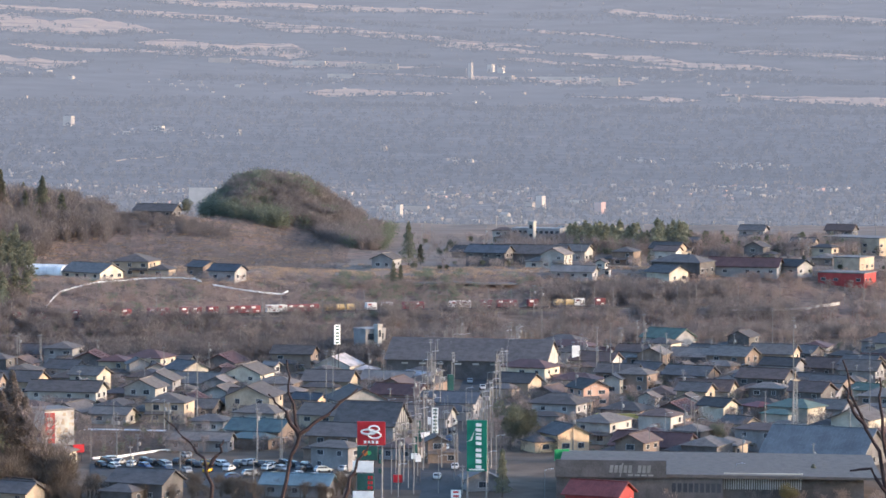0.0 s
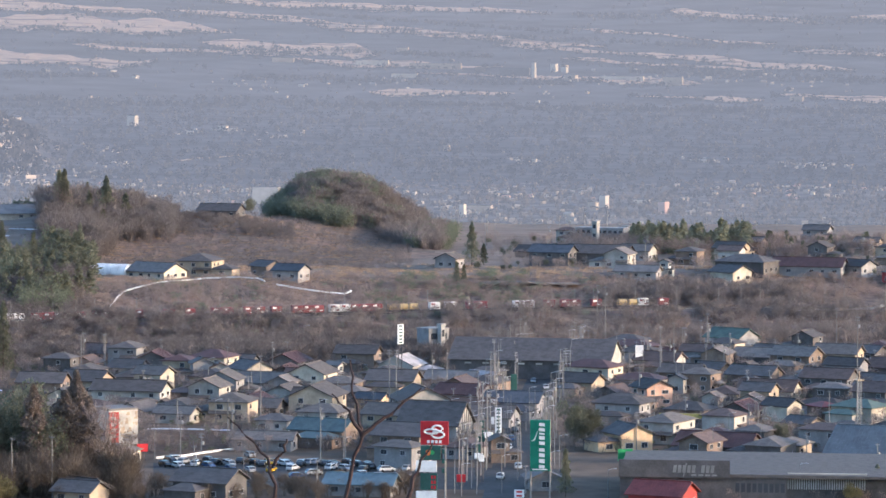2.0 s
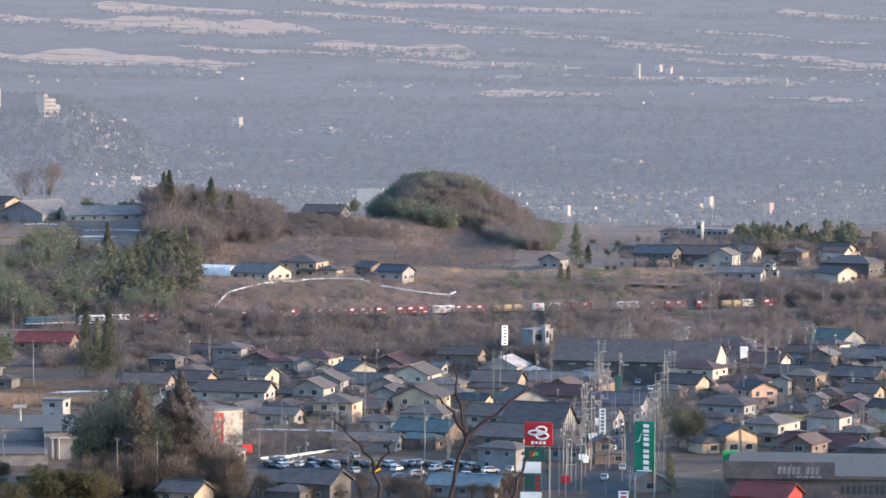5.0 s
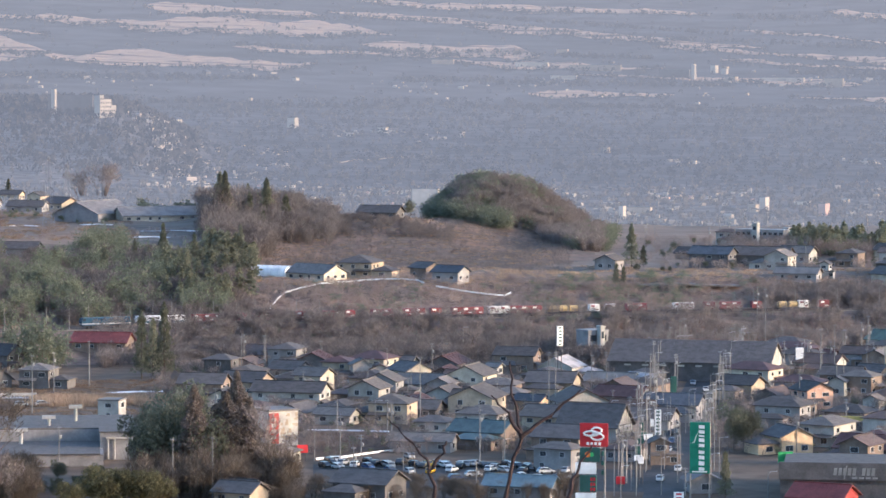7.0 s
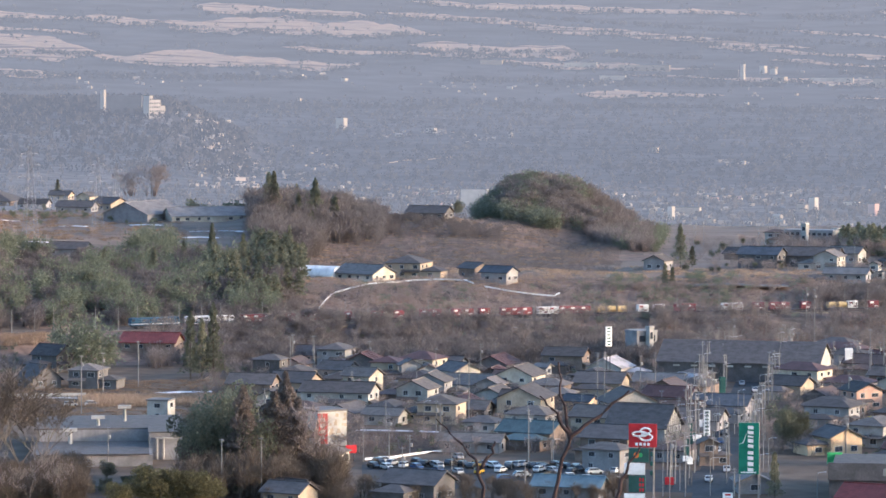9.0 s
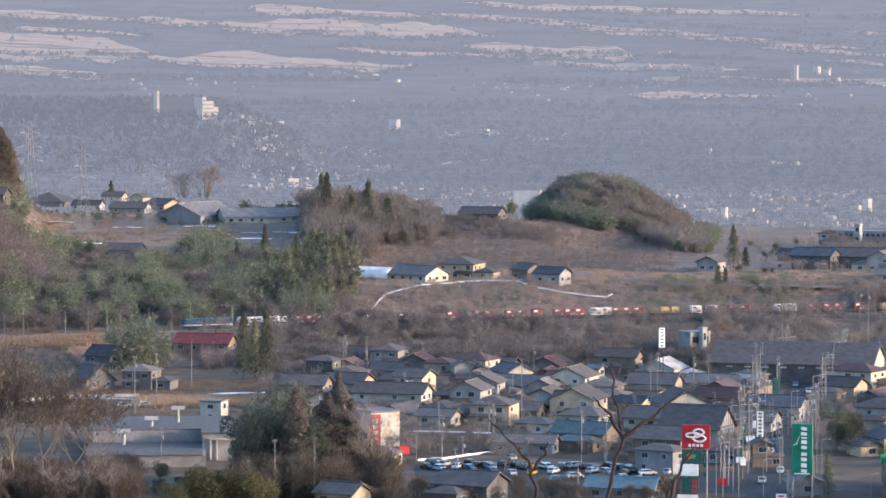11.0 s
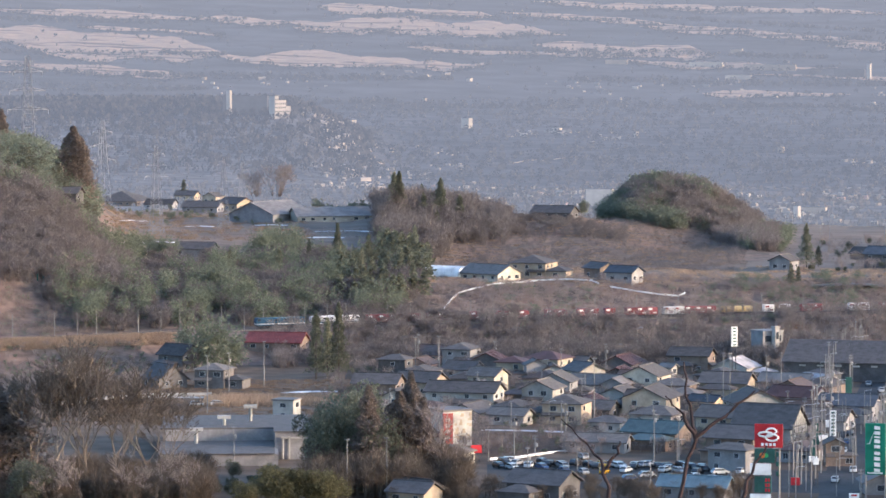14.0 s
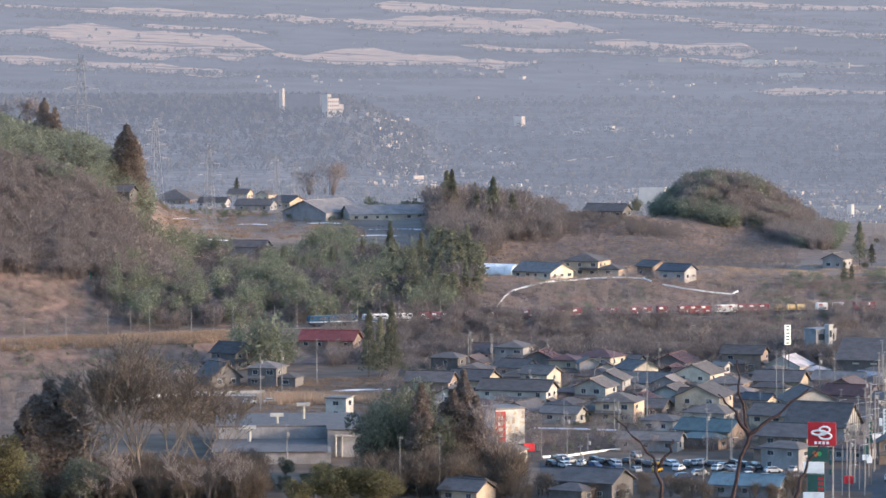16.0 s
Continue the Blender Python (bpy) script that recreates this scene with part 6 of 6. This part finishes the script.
tree('bamboo', -10.181, 1162, 20.4, 0.8)
tree('bamboo', -10.046, 1151, 22.6, 0.8)
tree('bamboo', -9.885, 1151, 21.5, 0.8)
tree('bamboo', -9.732, 1161, 19.1, 0.8)
tree('bamboo', -9.597, 1161, 13.7, 0.8)
tree('bamboo', -10.405, 1177, 12.9, 0.8)
tree('dome', -8.93, 2482, 28.0, 1.25)
tree('dome', -9.23, 2481, 20.0, 1.3)
tree('cedar', -10.407, 2526, 11.1, 1)
tree('rustcedar', -12.138, 1425, 27.7, 1.15)
tree('rustcedar', -11.996, 1430, 25.6, 0.9)
tree('cedar', -12.281, 1440, 16.5, 1.6)
tree('rustcedar', -13.43, 1490, 19.6, 1.0)
tree('rustcedar', -13.262, 1485, 16.9, 1.1)
tree('bare', -13.854, 1500, 17.0, 1.5)
tree('bare', -13.677, 1505, 17.2, 1.4)
tree('bare', -14.049, 1500, 13.8, 1.4)
tree('rustcedar', -13.389, 838, 25.4, 1.4)
tree('rustcedar', -13.086, 837, 25.7, 1.35)
tree('rustcedar', -13.621, 834, 22.2, 1.4)
tree('rustcedar', -13.773, 823, 20.6, 1.2)
tree('evergreen', -13.997, 803, 13.8, 1.3)
tree('evergreen', -12.839, 796, 13.1, 1.3)
tree('evergreen', -7.715, 849, 26.4, 0.85)
tree('evergreen', -8.121, 838, 22.4, 0.8)
tree('rustcedar', -6.813, 848, 26.1, 0.75)
tree('rustcedar', -7.49, 832, 24.2, 0.9)
tree('evergreen', -7.264, 832, 19.0, 0.8)
tree('rustcedar', -6.994, 835, 22.6, 1.0)
tree('rustcedar', -6.615, 839, 20.9, 0.95)
tree('evergreen', -8.3, 849, 18.0, 0.8)
tree('evergreen', -7.579, 848, 24.4, 0.6)
tree('evergreen', -7.985, 849, 17.3, 0.9)
tree('bare', -6.633, 837, 21.1, 0.8)
tree('bare', -6.227, 826, 17.5, 0.7)
tree('olive', -9.204, 791, 10.8, 1.2)
tree('olive', -8.888, 791, 12.1, 1.2)
tree('olive', -8.708, 791, 11.2, 1.2)
tree('olive', -8.483, 791, 10.3, 1.2)
tree('olive', -8.212, 791, 11.1, 1.2)
tree('olive', -7.987, 795, 9.8, 1.2)
tree('olive', -9.429, 786, 8.7, 1.2)
tree('evergreen', -9.652, 850, 6.0, 1.1)
tree('evergreen', -9.021, 849, 5.1, 1.1)
tree('bare', -11.227, 793, 14.4, 1.0)
tree('bare', -10.868, 793, 15.6, 1.0)
tree('bare', -10.419, 792, 13.1, 1.0)
tree('bare', -12.572, 790, 11.2, 1.0)
tree('bare', -12.035, 790, 13.6, 1.0)
tree('olive', -14.176, 798, 20.6, 1.0)
tree('olive', -14.087, 798, 15.6, 1.2)
tree('bare', -3.088, 1180, 13.9, 1.1)
tree('bare', 2.77, 818, 6.4, 1.3)
tree('bare', 3.355, 814, 5.0, 1.2)
tree('olive', 4.208, 815, 4.4, 1.2)
tree('olive', 3.67, 814, 4.7, 1.3)
tree('bare', -3.985, 873, 8.2, 1)

# the tall bare trees before the supermarket
for b, d, h, seed in ((-11.95, 826, 37.0, 71), (-12.36, 820, 38.0, 72), (-12.8, 824, 33.0, 73), (-11.5, 822, 34.0, 74), (-12.1, 830, 35.0, 75), (-11.0, 828, 28.0, 76), (-10.6, 832, 23.0, 77)):
    trunk, crown = branching(seed, NEAR_TWIGS, BARK_PALE, 7, 0.85, 0.0020, 0.2)
    p = spot(b, d)
    t = thing("bare_tree", "tall leafless tree with dark limbs and fine brown twigs", "tree", Matrix.LocRotScale(p, Euler((0, 0, seed)), (h, h, h)))
    part("trunk", trunk, None, t)
    part("crown", crown, None, t)


# ---- poles ----
pole(-5.167, 892, 11.9, 'utility')
pole(-4.344, 917, 9.8, 'utility')
pole(-4.836, 904, 5.3, 'utility')
pole(-4.953, 862, 6.7, 'utility')
pole(-2.943, 884, 13.6, 'utility')
pole(-2.547, 878, 12.4, 'utility')
pole(-2.889, 930, 8.0, 'utility')
pole(-3.895, 966, 19.7, 'utility')
pole(-3.689, 1180, 5.6, 'utility')
pole(-3.572, 1180, 4.6, 'utility')
pole(-3.473, 1170, 7.3, 'utility')
pole(-6.377, 1151, 11.3, 'utility')
pole(-6.697, 1152, 11.7, 'utility')
pole(-1.855, 910, 4.9, 'utility')
pole(-2.997, 816, 8.3, 'utility')
pole(-1.846, 995, 18.8, 'utility')
pole(-1.738, 995, 18.8, 'utility')
pole(-0.929, 1080, 11.9, 'utility')
pole(-1.163, 1062, 12.5, 'utility')
pole(4.789, 854, 11.6, 'utility')
pole(4.022, 955, 9.8, 'utility')
pole(3.87, 941, 9.6, 'utility')
pole(4.197, 1059, 8.3, 'utility')
pole(4.912, 1069, 6.7, 'utility')
pole(5.247, 1213, 16.1, 'utility')
pole(5.58, 930, 33.5, 'utility')
pole(3.567, 1143, 12.6, 'utility')
pole(3.207, 1185, 15.8, 'utility')
pole(4.282, 1188, 7.4, 'utility')
pole(4.641, 1167, 10.9, 'utility')
pole(6.79, 961, 18.0, 'utility')
pole(6.481, 919, 11.5, 'utility')
pole(5.905, 868, 7.4, 'utility')
pole(6.783, 1093, 15.3, 'utility')
pole(6.205, 1091, 8.5, 'utility')
pole(5.855, 1149, 7.2, 'utility')
pole(2.716, 1083, 8.5, 'utility')
pole(2.133, 1030, 11.3, 'utility')
pole(1.588, 1240, 20.9, 'utility')
pole(1.46, 1293, 11.2, 'utility')
pole(2.848, 1185, 11.1, 'utility')
pole(2.474, 816, 7.2, 'lamp')
pole(1.645, 815, 6.6, 'lamp')
pole(4.683, 819, 7.9, 'lamp')
pole(-4.164, 873, 5.4, 'lamp')
pole(-2.574, 884, 6.3, 'lamp')
pole(0.151, 1081, 8.4, 'lamp')
pole(-7.201, 816, 14.1, 'utility')
pole(-8.499, 855, 12.1, 'utility')
pole(-7.833, 816, 13.8, 'utility')
pole(-9.633, 867, 11.6, 'utility')
pole(-10.05, 1017, 16.4, 'utility')
pole(-9.149, 1100, 13.8, 'utility')
pole(-9.707, 1082, 11.9, 'utility')
pole(-6.736, 1137, 12.2, 'utility')
pole(-6.358, 1147, 11.7, 'utility')
pole(-5.476, 1179, 7.4, 'utility')
pole(-13.952, 813, 5.3, 'rail')
pole(-12.928, 806, 3.7, 'rail')

# along the main street
for i in range(44):
    d = street_rng.uniform(812, 960)
    pole(round(street_rng.uniform(-0.98, 0.95), 3), d, street_rng.uniform(6.5, 12.5), street_rng.choice(("bare", "bare", "lamp", "utility")))
for i in range(84):
    d = 832 + 4.5 * i
    pole(round(street(d) - street_rng.uniform(0.34, 0.8), 3), d, street_rng.uniform(8.5, 13.5), street_rng.choice(("utility", "utility", "lamp", "bare", "bare")))
    if street_rng.random() < 0.8:
        pole(round(street(d) + street_rng.uniform(0.33, 0.5), 3), d, street_rng.uniform(8.5, 12.5), street_rng.choice(("utility", "utility", "lamp", "bare")))
for i in range(16):
    d = 850 + 21 * i
    car(round(street(d) + street_rng.choice((-0.12, 0.12)), 3), d, street_rng.choice((85, 95, 88)), street_rng.choice(("white", "silver", "black", "white", "blue")))
for i in range(9):
    d = 842 + 15 * i
    small_sign(round(street(d) - street_rng.uniform(0.36, 0.6), 3), d, street_rng.uniform(3.5, 7), street_rng.uniform(1.2, 2.2), street_rng.uniform(1.2, 2.6), street_rng.choice((WHITE_SIGN, RED_SIGN, WHITE_SIGN, DARK_SIGN)), 5, "roadside shop sign on two posts")
for i in range(34):
    pole(round(2.1 + street_rng.uniform(-1.0, 1.2), 3), street_rng.uniform(1110, 1225), street_rng.uniform(8, 12), "utility")
for i in range(46):
    pole(round(street_rng.uniform(-7.6, 7.4), 3), street_rng.uniform(880, 1220), street_rng.uniform(7, 10.5), street_rng.choice(("utility", "utility", "lamp")))
for i in range(34):
    b = -15.4 + 0.66 * i
    if i % 2:
        pole(b, float(rail_distance(b)) - 4.2, 8.5, "bare")
    pole(b + 0.3, float(rail_distance(b + 0.3)) + 4.2, 8.0, "rail")
for i in range(30):
    b = street_rng.uniform(-1, 7.2)
    pole(b, street_rng.uniform(1400, 1740), street_rng.uniform(8, 11), "utility")

mast(5.614, 955, 14.7)
pylon(-10.84, 1485, 38.8, 20)
pylon(-9.774, 1551, 30.6, 20)
pylon(-12.851, 1750, 76.3, 10)
pylon(-11.684, 1900, 61.5, 30)
pylon(-9.484, 1900, 38.4, 30)

# ---- signs, shops, cars and the train ----
supermarket_sign(-1.123, 802)
tower_sign(0.563, 811)
small_sign(-1.676, 1080, 19.5, 2.0, 5.9, WHITE_SIGN, 30, 'tall slim white pole sign', bars=DARK_SIGN)
small_sign(0.134, 1028, 9.2, 1.8, 4.8, DARK_SIGN, 10, 'dark slim pole sign')
small_sign(-0.107, 910, 11.1, 1.6, 6.4, WHITE_SIGN, 0, 'white upright pole sign with dark writing', bars=DARK_SIGN)
small_sign(2.13, 1141, 8.6, 2.5, 4.3, WHITE_SIGN, 10, 'pale blue and white pole sign')
small_sign(0.229, 811, 2.2, 2.3, 1.8, WHITE_SIGN, 0, 'low white sign board', bars=RED_SIGN)
small_sign(1.914, 850, 7.3, 3.5, 2.7, MARK_GREEN, 10, 'green square sign board')
small_sign(-0.7, 837, 2.6, 2.1, 1.8, RED_SIGN, 0, 'low red shop banner sign')
small_sign(-5.776, 890, 4.2, 2.8, 2.0, RED_SIGN, 20, 'small red shop sign')
store(3.76, 806)
flat_store(-9.65, 883)
corner_shop(-6.202, 930)
long_hall = hall(0.493, 1127, 26, 50, 6.0, 5.5, 80, 'dark', 'slate', 'hall', 'long dark hall with a steep dark roof and white gable')
bm = bmesh.new()
prism(bm, [(-12.6, 1.0), (12.6, 1.0), (12.6, 5.7), (0, 11.0), (-12.6, 5.7)], -25.2, -25.02)
part("gable_end", bm, WALLS["white"], long_hall, "white boarded gable end")
for k in range(8):
    bm = bmesh.new()
    box(bm, -13.5, -13.05, -21 + 5.6 * k, -19 + 5.6 * k, 4.6, 5.1)
    part("vent", bm, WALLS["white"], long_hall)
block(-1.155, 1193, 8, 7, 9.5, 35, 'grey', 'tower_house', 'grey block building with a white stair tower', rows=2, bays=2)
block(-1.02, 1189, 1.6, 2.2, 11.0, 35, 'white', 'stair_tower', 'narrow white stair tower', rows=2, bays=1)
block(1.536, 1565, 22, 8, 8.5, -20, 'grey', 'school', 'grey three storey school with white stair towers', rows=3, bays=9)
block(1.428, 1552, 2.4, 2.4, 11.5, -30, 'white', 'stair_tower', 'white stair tower of the school', rows=3, bays=1)
block(1.913, 1569, 2.8, 2.4, 9.5, -30, 'white', 'stair_tower', 'white stair tower of the school', rows=3, bays=1)
tunnel = thing("polytunnel", "white plastic polytunnel greenhouse on the terrace", "greenhouse", here(-6.257, 1363, 60))
for k in range(2):
    bm = bmesh.new()
    prism(bm, [(3.4 * math.cos(a * math.pi / 12) + 7.2 * k - 3, 3.6 * math.sin(a * math.pi / 12) - 0.1) for a in range(13)], -9, 9)
    part("cover", bm, WHITE_SIGN, tunnel)
    bm = bmesh.new()
    for y in range(-9, 10, 3):
        tube(bm, [Vector((3.45 * math.cos(a * math.pi / 12) + 7.2 * k - 3, y, 3.66 * math.sin(a * math.pi / 12) - 0.1)) for a in range(13)], [0.06] * 13, 5)
    part("hoops", bm, GALV, tunnel)

train(-9.3)

# parked cars
car(-4.071, 896, 110, 'silver')
car(-5.411, 876, -60, 'black')
car(-5.2, 873, -60, 'white')
car(-4.93, 877, 75, 'white')
car(-4.724, 873, -60, 'blue')
car(-4.436, 879, 110, 'silver')
car(-3.777, 879, 110, 'yellow')
car(-3.502, 876, -60, 'white')
car(-3.24, 878, 75, 'white')
car(-3.033, 880, 75, 'silver')
car(-2.712, 875, 20, 'black')
car(-2.427, 876, 110, 'white')
car(-2.18, 874, 80, 'white')
car(-4.386, 867, 110, 'blue')
car(-4.069, 863, 110, 'silver')
car(-3.728, 864, 75, 'yellow')
car(-3.385, 867, 65, 'white')
car(-2.773, 868, 65, 'white')
car(-2.543, 866, -60, 'silver')
car(-2.246, 864, 65, 'black')
car(-1.891, 864, 20, 'white')
car(-1.548, 866, 65, 'white')
car(-3.316, 850, 20, 'blue')
car(-3.046, 857, 20, 'silver')
car(-2.632, 851, -60, 'yellow')
car(-2.298, 854, 110, 'white')
car(-2.025, 850, 110, 'white')
car(-1.635, 852, 20, 'silver')
car(-1.326, 855, 20, 'black')
for i in range(22):
    car(round(-5.3 + 0.185 * i + street_rng.uniform(-0.04, 0.04), 3), round(885 - 3 * (i % 3) - 0.5 * i), street_rng.choice((75, 110, 65, -60)), street_rng.choice(('silver', 'black', 'black', 'silver', 'black')))
car(-9.888, 1038, 10, 'white')
car(-10.229, 1037, 10, 'silver')
car(-6.43, 1137, 10, 'white')
car(6.242, 1297, 10, 'white')
car(-5.239, 888, 10, 'white')
guard_rail_line = [(-6.285, 1278.0), (-6.17, 1293), (-6.054, 1303), (-5.68, 1314), (-5.234, 1331), (-4.788, 1337), (-4.341, 1336), (-3.939, 1334), (-3.823, 1328)]
ribbon('guard_rail', 'white guard rail along the terrace edge', 'guard rail', smooth_line(guard_rail_line, 0.4), 0.3, 0.55, WHITE_SIGN)
guard_rail_line = [(-3.644, 1324.0), (-3.267, 1321), (-2.819, 1320), (-2.55, 1320), (-2.451, 1325)]
ribbon('guard_rail', 'white guard rail along the sloping lane', 'guard rail', smooth_line(guard_rail_line, 0.4), 0.3, 0.55, WHITE_SIGN)
wall_kerb_line = [(-12.691, 1045.0), (-12.111, 1049), (-11.573, 1062), (-11.081, 1068), (-10.587, 1069), (-9.977, 1070)]
ribbon('wall_kerb', 'pale concrete wall beside the farm road', 'wall', smooth_line(wall_kerb_line, 0.0), 0.4, 0.9, CONCRETE)
fence_line = [(4.589, 1320.0), (5.17, 1324), (5.793, 1330), (6.104, 1340), (6.3, 1350)]
ribbon('fence', 'pale green fence on the terrace bank', 'fence', smooth_line(fence_line, 0.0), 0.2, 1.0, CONCRETE)
fence_line = [(-5.552, 894.0), (-5.105, 898), (-4.702, 907), (-4.299, 913)]
ribbon('fence', 'white fence along the ploughed field', 'fence', smooth_line(fence_line, 0.0), 0.2, 0.55, WHITE_SIGN)
snow_line_line = [(-5.684, 966.0), (-5.238, 965), (-4.791, 963), (-4.379, 961)]
ribbon('snow_line', 'old snow along the field edge', 'snow', smooth_line(snow_line_line, 0.0), 2.2, 0.15, SNOW)
snow_line_line = [(-8.835, 1075.0), (-8.52, 1079), (-8.16, 1080), (-7.98, 1080)]
ribbon('snow_line', 'old snow on the field margin', 'snow', smooth_line(snow_line_line, 0.0), 3.5, 0.15, SNOW)
snow_line_line = [(-10.392, 1565.0), (-10.168, 1568), (-9.944, 1565)]
ribbon('snow_line', 'patch of old snow on the upper terrace', 'snow', smooth_line(snow_line_line, 0.0), 5.0, 0.12, SNOW)
snow_line_line = [(-9.271, 1565.0), (-9.025, 1567), (-8.778, 1563)]
ribbon('snow_line', 'patch of old snow on the upper terrace', 'snow', smooth_line(snow_line_line, 0.0), 5.0, 0.12, SNOW)
snow_line_line = [(-8.285, 1540.0), (-7.88, 1533), (-7.476, 1524)]
ribbon('snow_line', 'patch of old snow on the upper terrace', 'snow', smooth_line(snow_line_line, 0.0), 5.0, 0.12, SNOW)
snow_line_line = [(-11.422, 1422.0), (-10.997, 1472), (-10.572, 1465)]
ribbon('snow_line', 'patch of old snow on the upper terrace', 'snow', smooth_line(snow_line_line, 0.0), 5.0, 0.12, SNOW)
snow_line_line = [(-10.573, 1453.0), (-10.214, 1457), (-9.856, 1458)]
ribbon('snow_line', 'patch of old snow on the upper terrace', 'snow', smooth_line(snow_line_line, 0.0), 5.0, 0.12, SNOW)
snow_line_line = [(-11.464, 1535.0), (-11.263, 1578), (-11.062, 1587)]
ribbon('snow_line', 'patch of old snow on the upper terrace', 'snow', smooth_line(snow_line_line, 0.0), 5.0, 0.12, SNOW)
snow_line_line = [(-8.42, 1493.0), (-8.15, 1498), (-7.881, 1496)]
ribbon('snow_line', 'patch of old snow on the upper terrace', 'snow', smooth_line(snow_line_line, 0.0), 5.0, 0.12, SNOW)
snow_line_line = [(-0.619, 1352.0), (-0.034, 1352), (0.595, 1354), (1.117, 1358)]
ribbon('snow_line', 'pale covered field on the terrace', 'field', smooth_line(snow_line_line, 0.0), 12.0, 0.5, ROOFS["pale"])


# ---- more houses between the named ones ----
def free(b, d, r):
    if abs(b - street(d)) < 0.5 or (-5.75 < b < -1.0 and d < 893) or (-6.1 < b < -4.2 and 890 < d < 985) or (b > 1.5 and d < 880) or (b < -7.4 and d < 1190) or (b < -0.4 and d > 1150) or (0.6 < b < 1.75 and d < 970):
        return False
    p = spot(b, d)
    return all((p.x - x) ** 2 + (p.y - y) ** 2 > (r + q) ** 2 for x, y, q in taken)


fill_rng = random.Random(91)
made = 0
for i in range(2600):
    b, d = fill_rng.uniform(-7.6, 7.4), fill_rng.uniform(872, 1238)
    w = fill_rng.uniform(7.5, 11.5)
    ratio = fill_rng.uniform(1.0, 1.5)
    if made < 112 and free(b, d, w * ratio * 0.5):
        made += 1
        house(round(b, 3), round(d), round(w, 1), round(w * ratio, 1), fill_rng.choice((1, 1, 1.5, 2)), fill_rng.choice((-12, -18, -24, 65, 75, 70, 68)),
              fill_rng.choice(("white", "tan", "grey", "brown", "dark", "cream", "brown", "grey", "dark")), fill_rng.choice(("slate", "slate", "tile", "tile", "brown", "slate", "slate", "brownred", "brown", "tile")), fill_rng.choice(("gable", "gable", "hip")))
for i in range(900):
    b, d = fill_rng.uniform(0.0, 7.4), fill_rng.uniform(1385, 1640)
    w = fill_rng.uniform(6.5, 10)
    if made < 140 and free(b, d, w):
        made += 1
        house(round(b, 3), round(d), round(w, 1), round(w * 1.3, 1), fill_rng.choice((1, 1.5, 2)), fill_rng.choice((-15, 65, 70, 75)), fill_rng.choice(("white", "tan", "grey", "brown", "dark")), fill_rng.choice(("slate", "slate", "tile", "brown", "tile")), fill_rng.choice(("gable", "hip")))



# ---- the saplings close to the eye ----
TWIG_NEAR = mat("dark_red_twig", (0.045, 0.028, 0.027), 0.9, 0.2, 20)


def sapling(b, d, stems, label):
    t = thing("sapling", label, "sapling", here(b, d))
    base = spot(b, d).z
    for bend in stems:
        bm = bmesh.new()
        pts = [Vector((x, y, EYE + d * math.tan(radians(e)) - base)) for x, y, e in bend]
        n = len(pts)
        fine = []
        for i in range(n - 1):
            for k in range(4):
                p = pts[i].lerp(pts[i + 1], k / 4)
                p += Vector((math.sin((i * 4 + k) * 1.9) * 0.006, 0, 0))
                fine.append(p)
        fine.append(pts[-1])
        tube(bm, fine, [0.0095 * (1 - 0.7 * i / len(fine)) for i in range(len(fine))], 6)
        part("stem", bm, TWIG_NEAR, t)


sapling(-3.679, 15.0, [[(0.017, 0.00, -7.71), (-0.0, 0.02, -6.81), (-0.031, 0.04, -6.39), (-0.113, 0.06, -6.06), (-0.195, 0.08, -5.76)], [(-0.019, 0.00, -6.55), (0.04, 0.02, -6.28), (0.052, 0.04, -6.1)]], 'dark leafless sapling stem near the viewer')
sapling(-2.584, 14.0, [[(-0.011, 0.00, -7.88), (0.022, 0.02, -6.72), (0.076, 0.04, -6.0), (0.039, 0.06, -5.38), (0.028, 0.08, -4.85)], [(0.076, 0.00, -6.0), (0.185, 0.02, -5.69), (0.305, 0.04, -5.29)], [(0.076, 0.00, -6.05), (0.021, 0.02, -5.65), (-0.044, 0.04, -5.38)]], 'slender dark sapling with forked twigs')
sapling(-1.6, 13.0, [[(-0.03, 0.00, -7.87), (0.02, 0.02, -6.87), (0.051, 0.04, -6.53), (0.101, 0.06, -6.17)]], 'thin dark sapling stem near the viewer')
sapling(6.977, 14.5, [[(0.093, 0.00, -7.97), (-0.013, 0.02, -6.21), (-0.105, 0.04, -5.5), (-0.158, 0.06, -4.79)], [(-0.059, 0.00, -5.85), (-0.127, 0.02, -5.5), (-0.139, 0.04, -5.24)], [(0.068, 0.00, -7.09), (-0.046, 0.02, -6.48), (-0.125, 0.04, -6.53)], [(0.044, 0.00, -6.74), (-0.003, 0.02, -5.67), (-0.009, 0.04, -5.05)]], 'spindly bush with bare twigs')

stair_line = [(-13.145, 1267), (-12.941, 1263), (-12.809, 1261), (-12.676, 1258), (-12.409, 1262), (-12.258, 1258), (-12.08, 1253)]
stair = thing("stair_rail", "dark green railing climbing the cutting beside steps", "railing", here(*stair_line[3]))
base = stair.matrix_world.inverted()
rail_points = smooth_line(stair_line, 0.0)
for k, p in enumerate(rail_points[::2]):
    bm = bmesh.new()
    q = base @ p
    box(bm, q.x - 0.28, q.x + 0.28, q.y - 0.1, q.y + 0.1, q.z - 0.3, q.z + 2.4)
    part("post", bm, DARK_SIGN, stair)

shop = block(3.015, 974, 18, 8, 2.6, -4, 'dark', 'roadside_shop', 'low dark roadside shop with a yellow fascia', 'shop', rows=1, bays=5)
panel(shop, "fascia", -9.3, 9.3, 2.7, 4.0, YELLOW_BAND, -4.3, 0.4, "long yellow fascia")
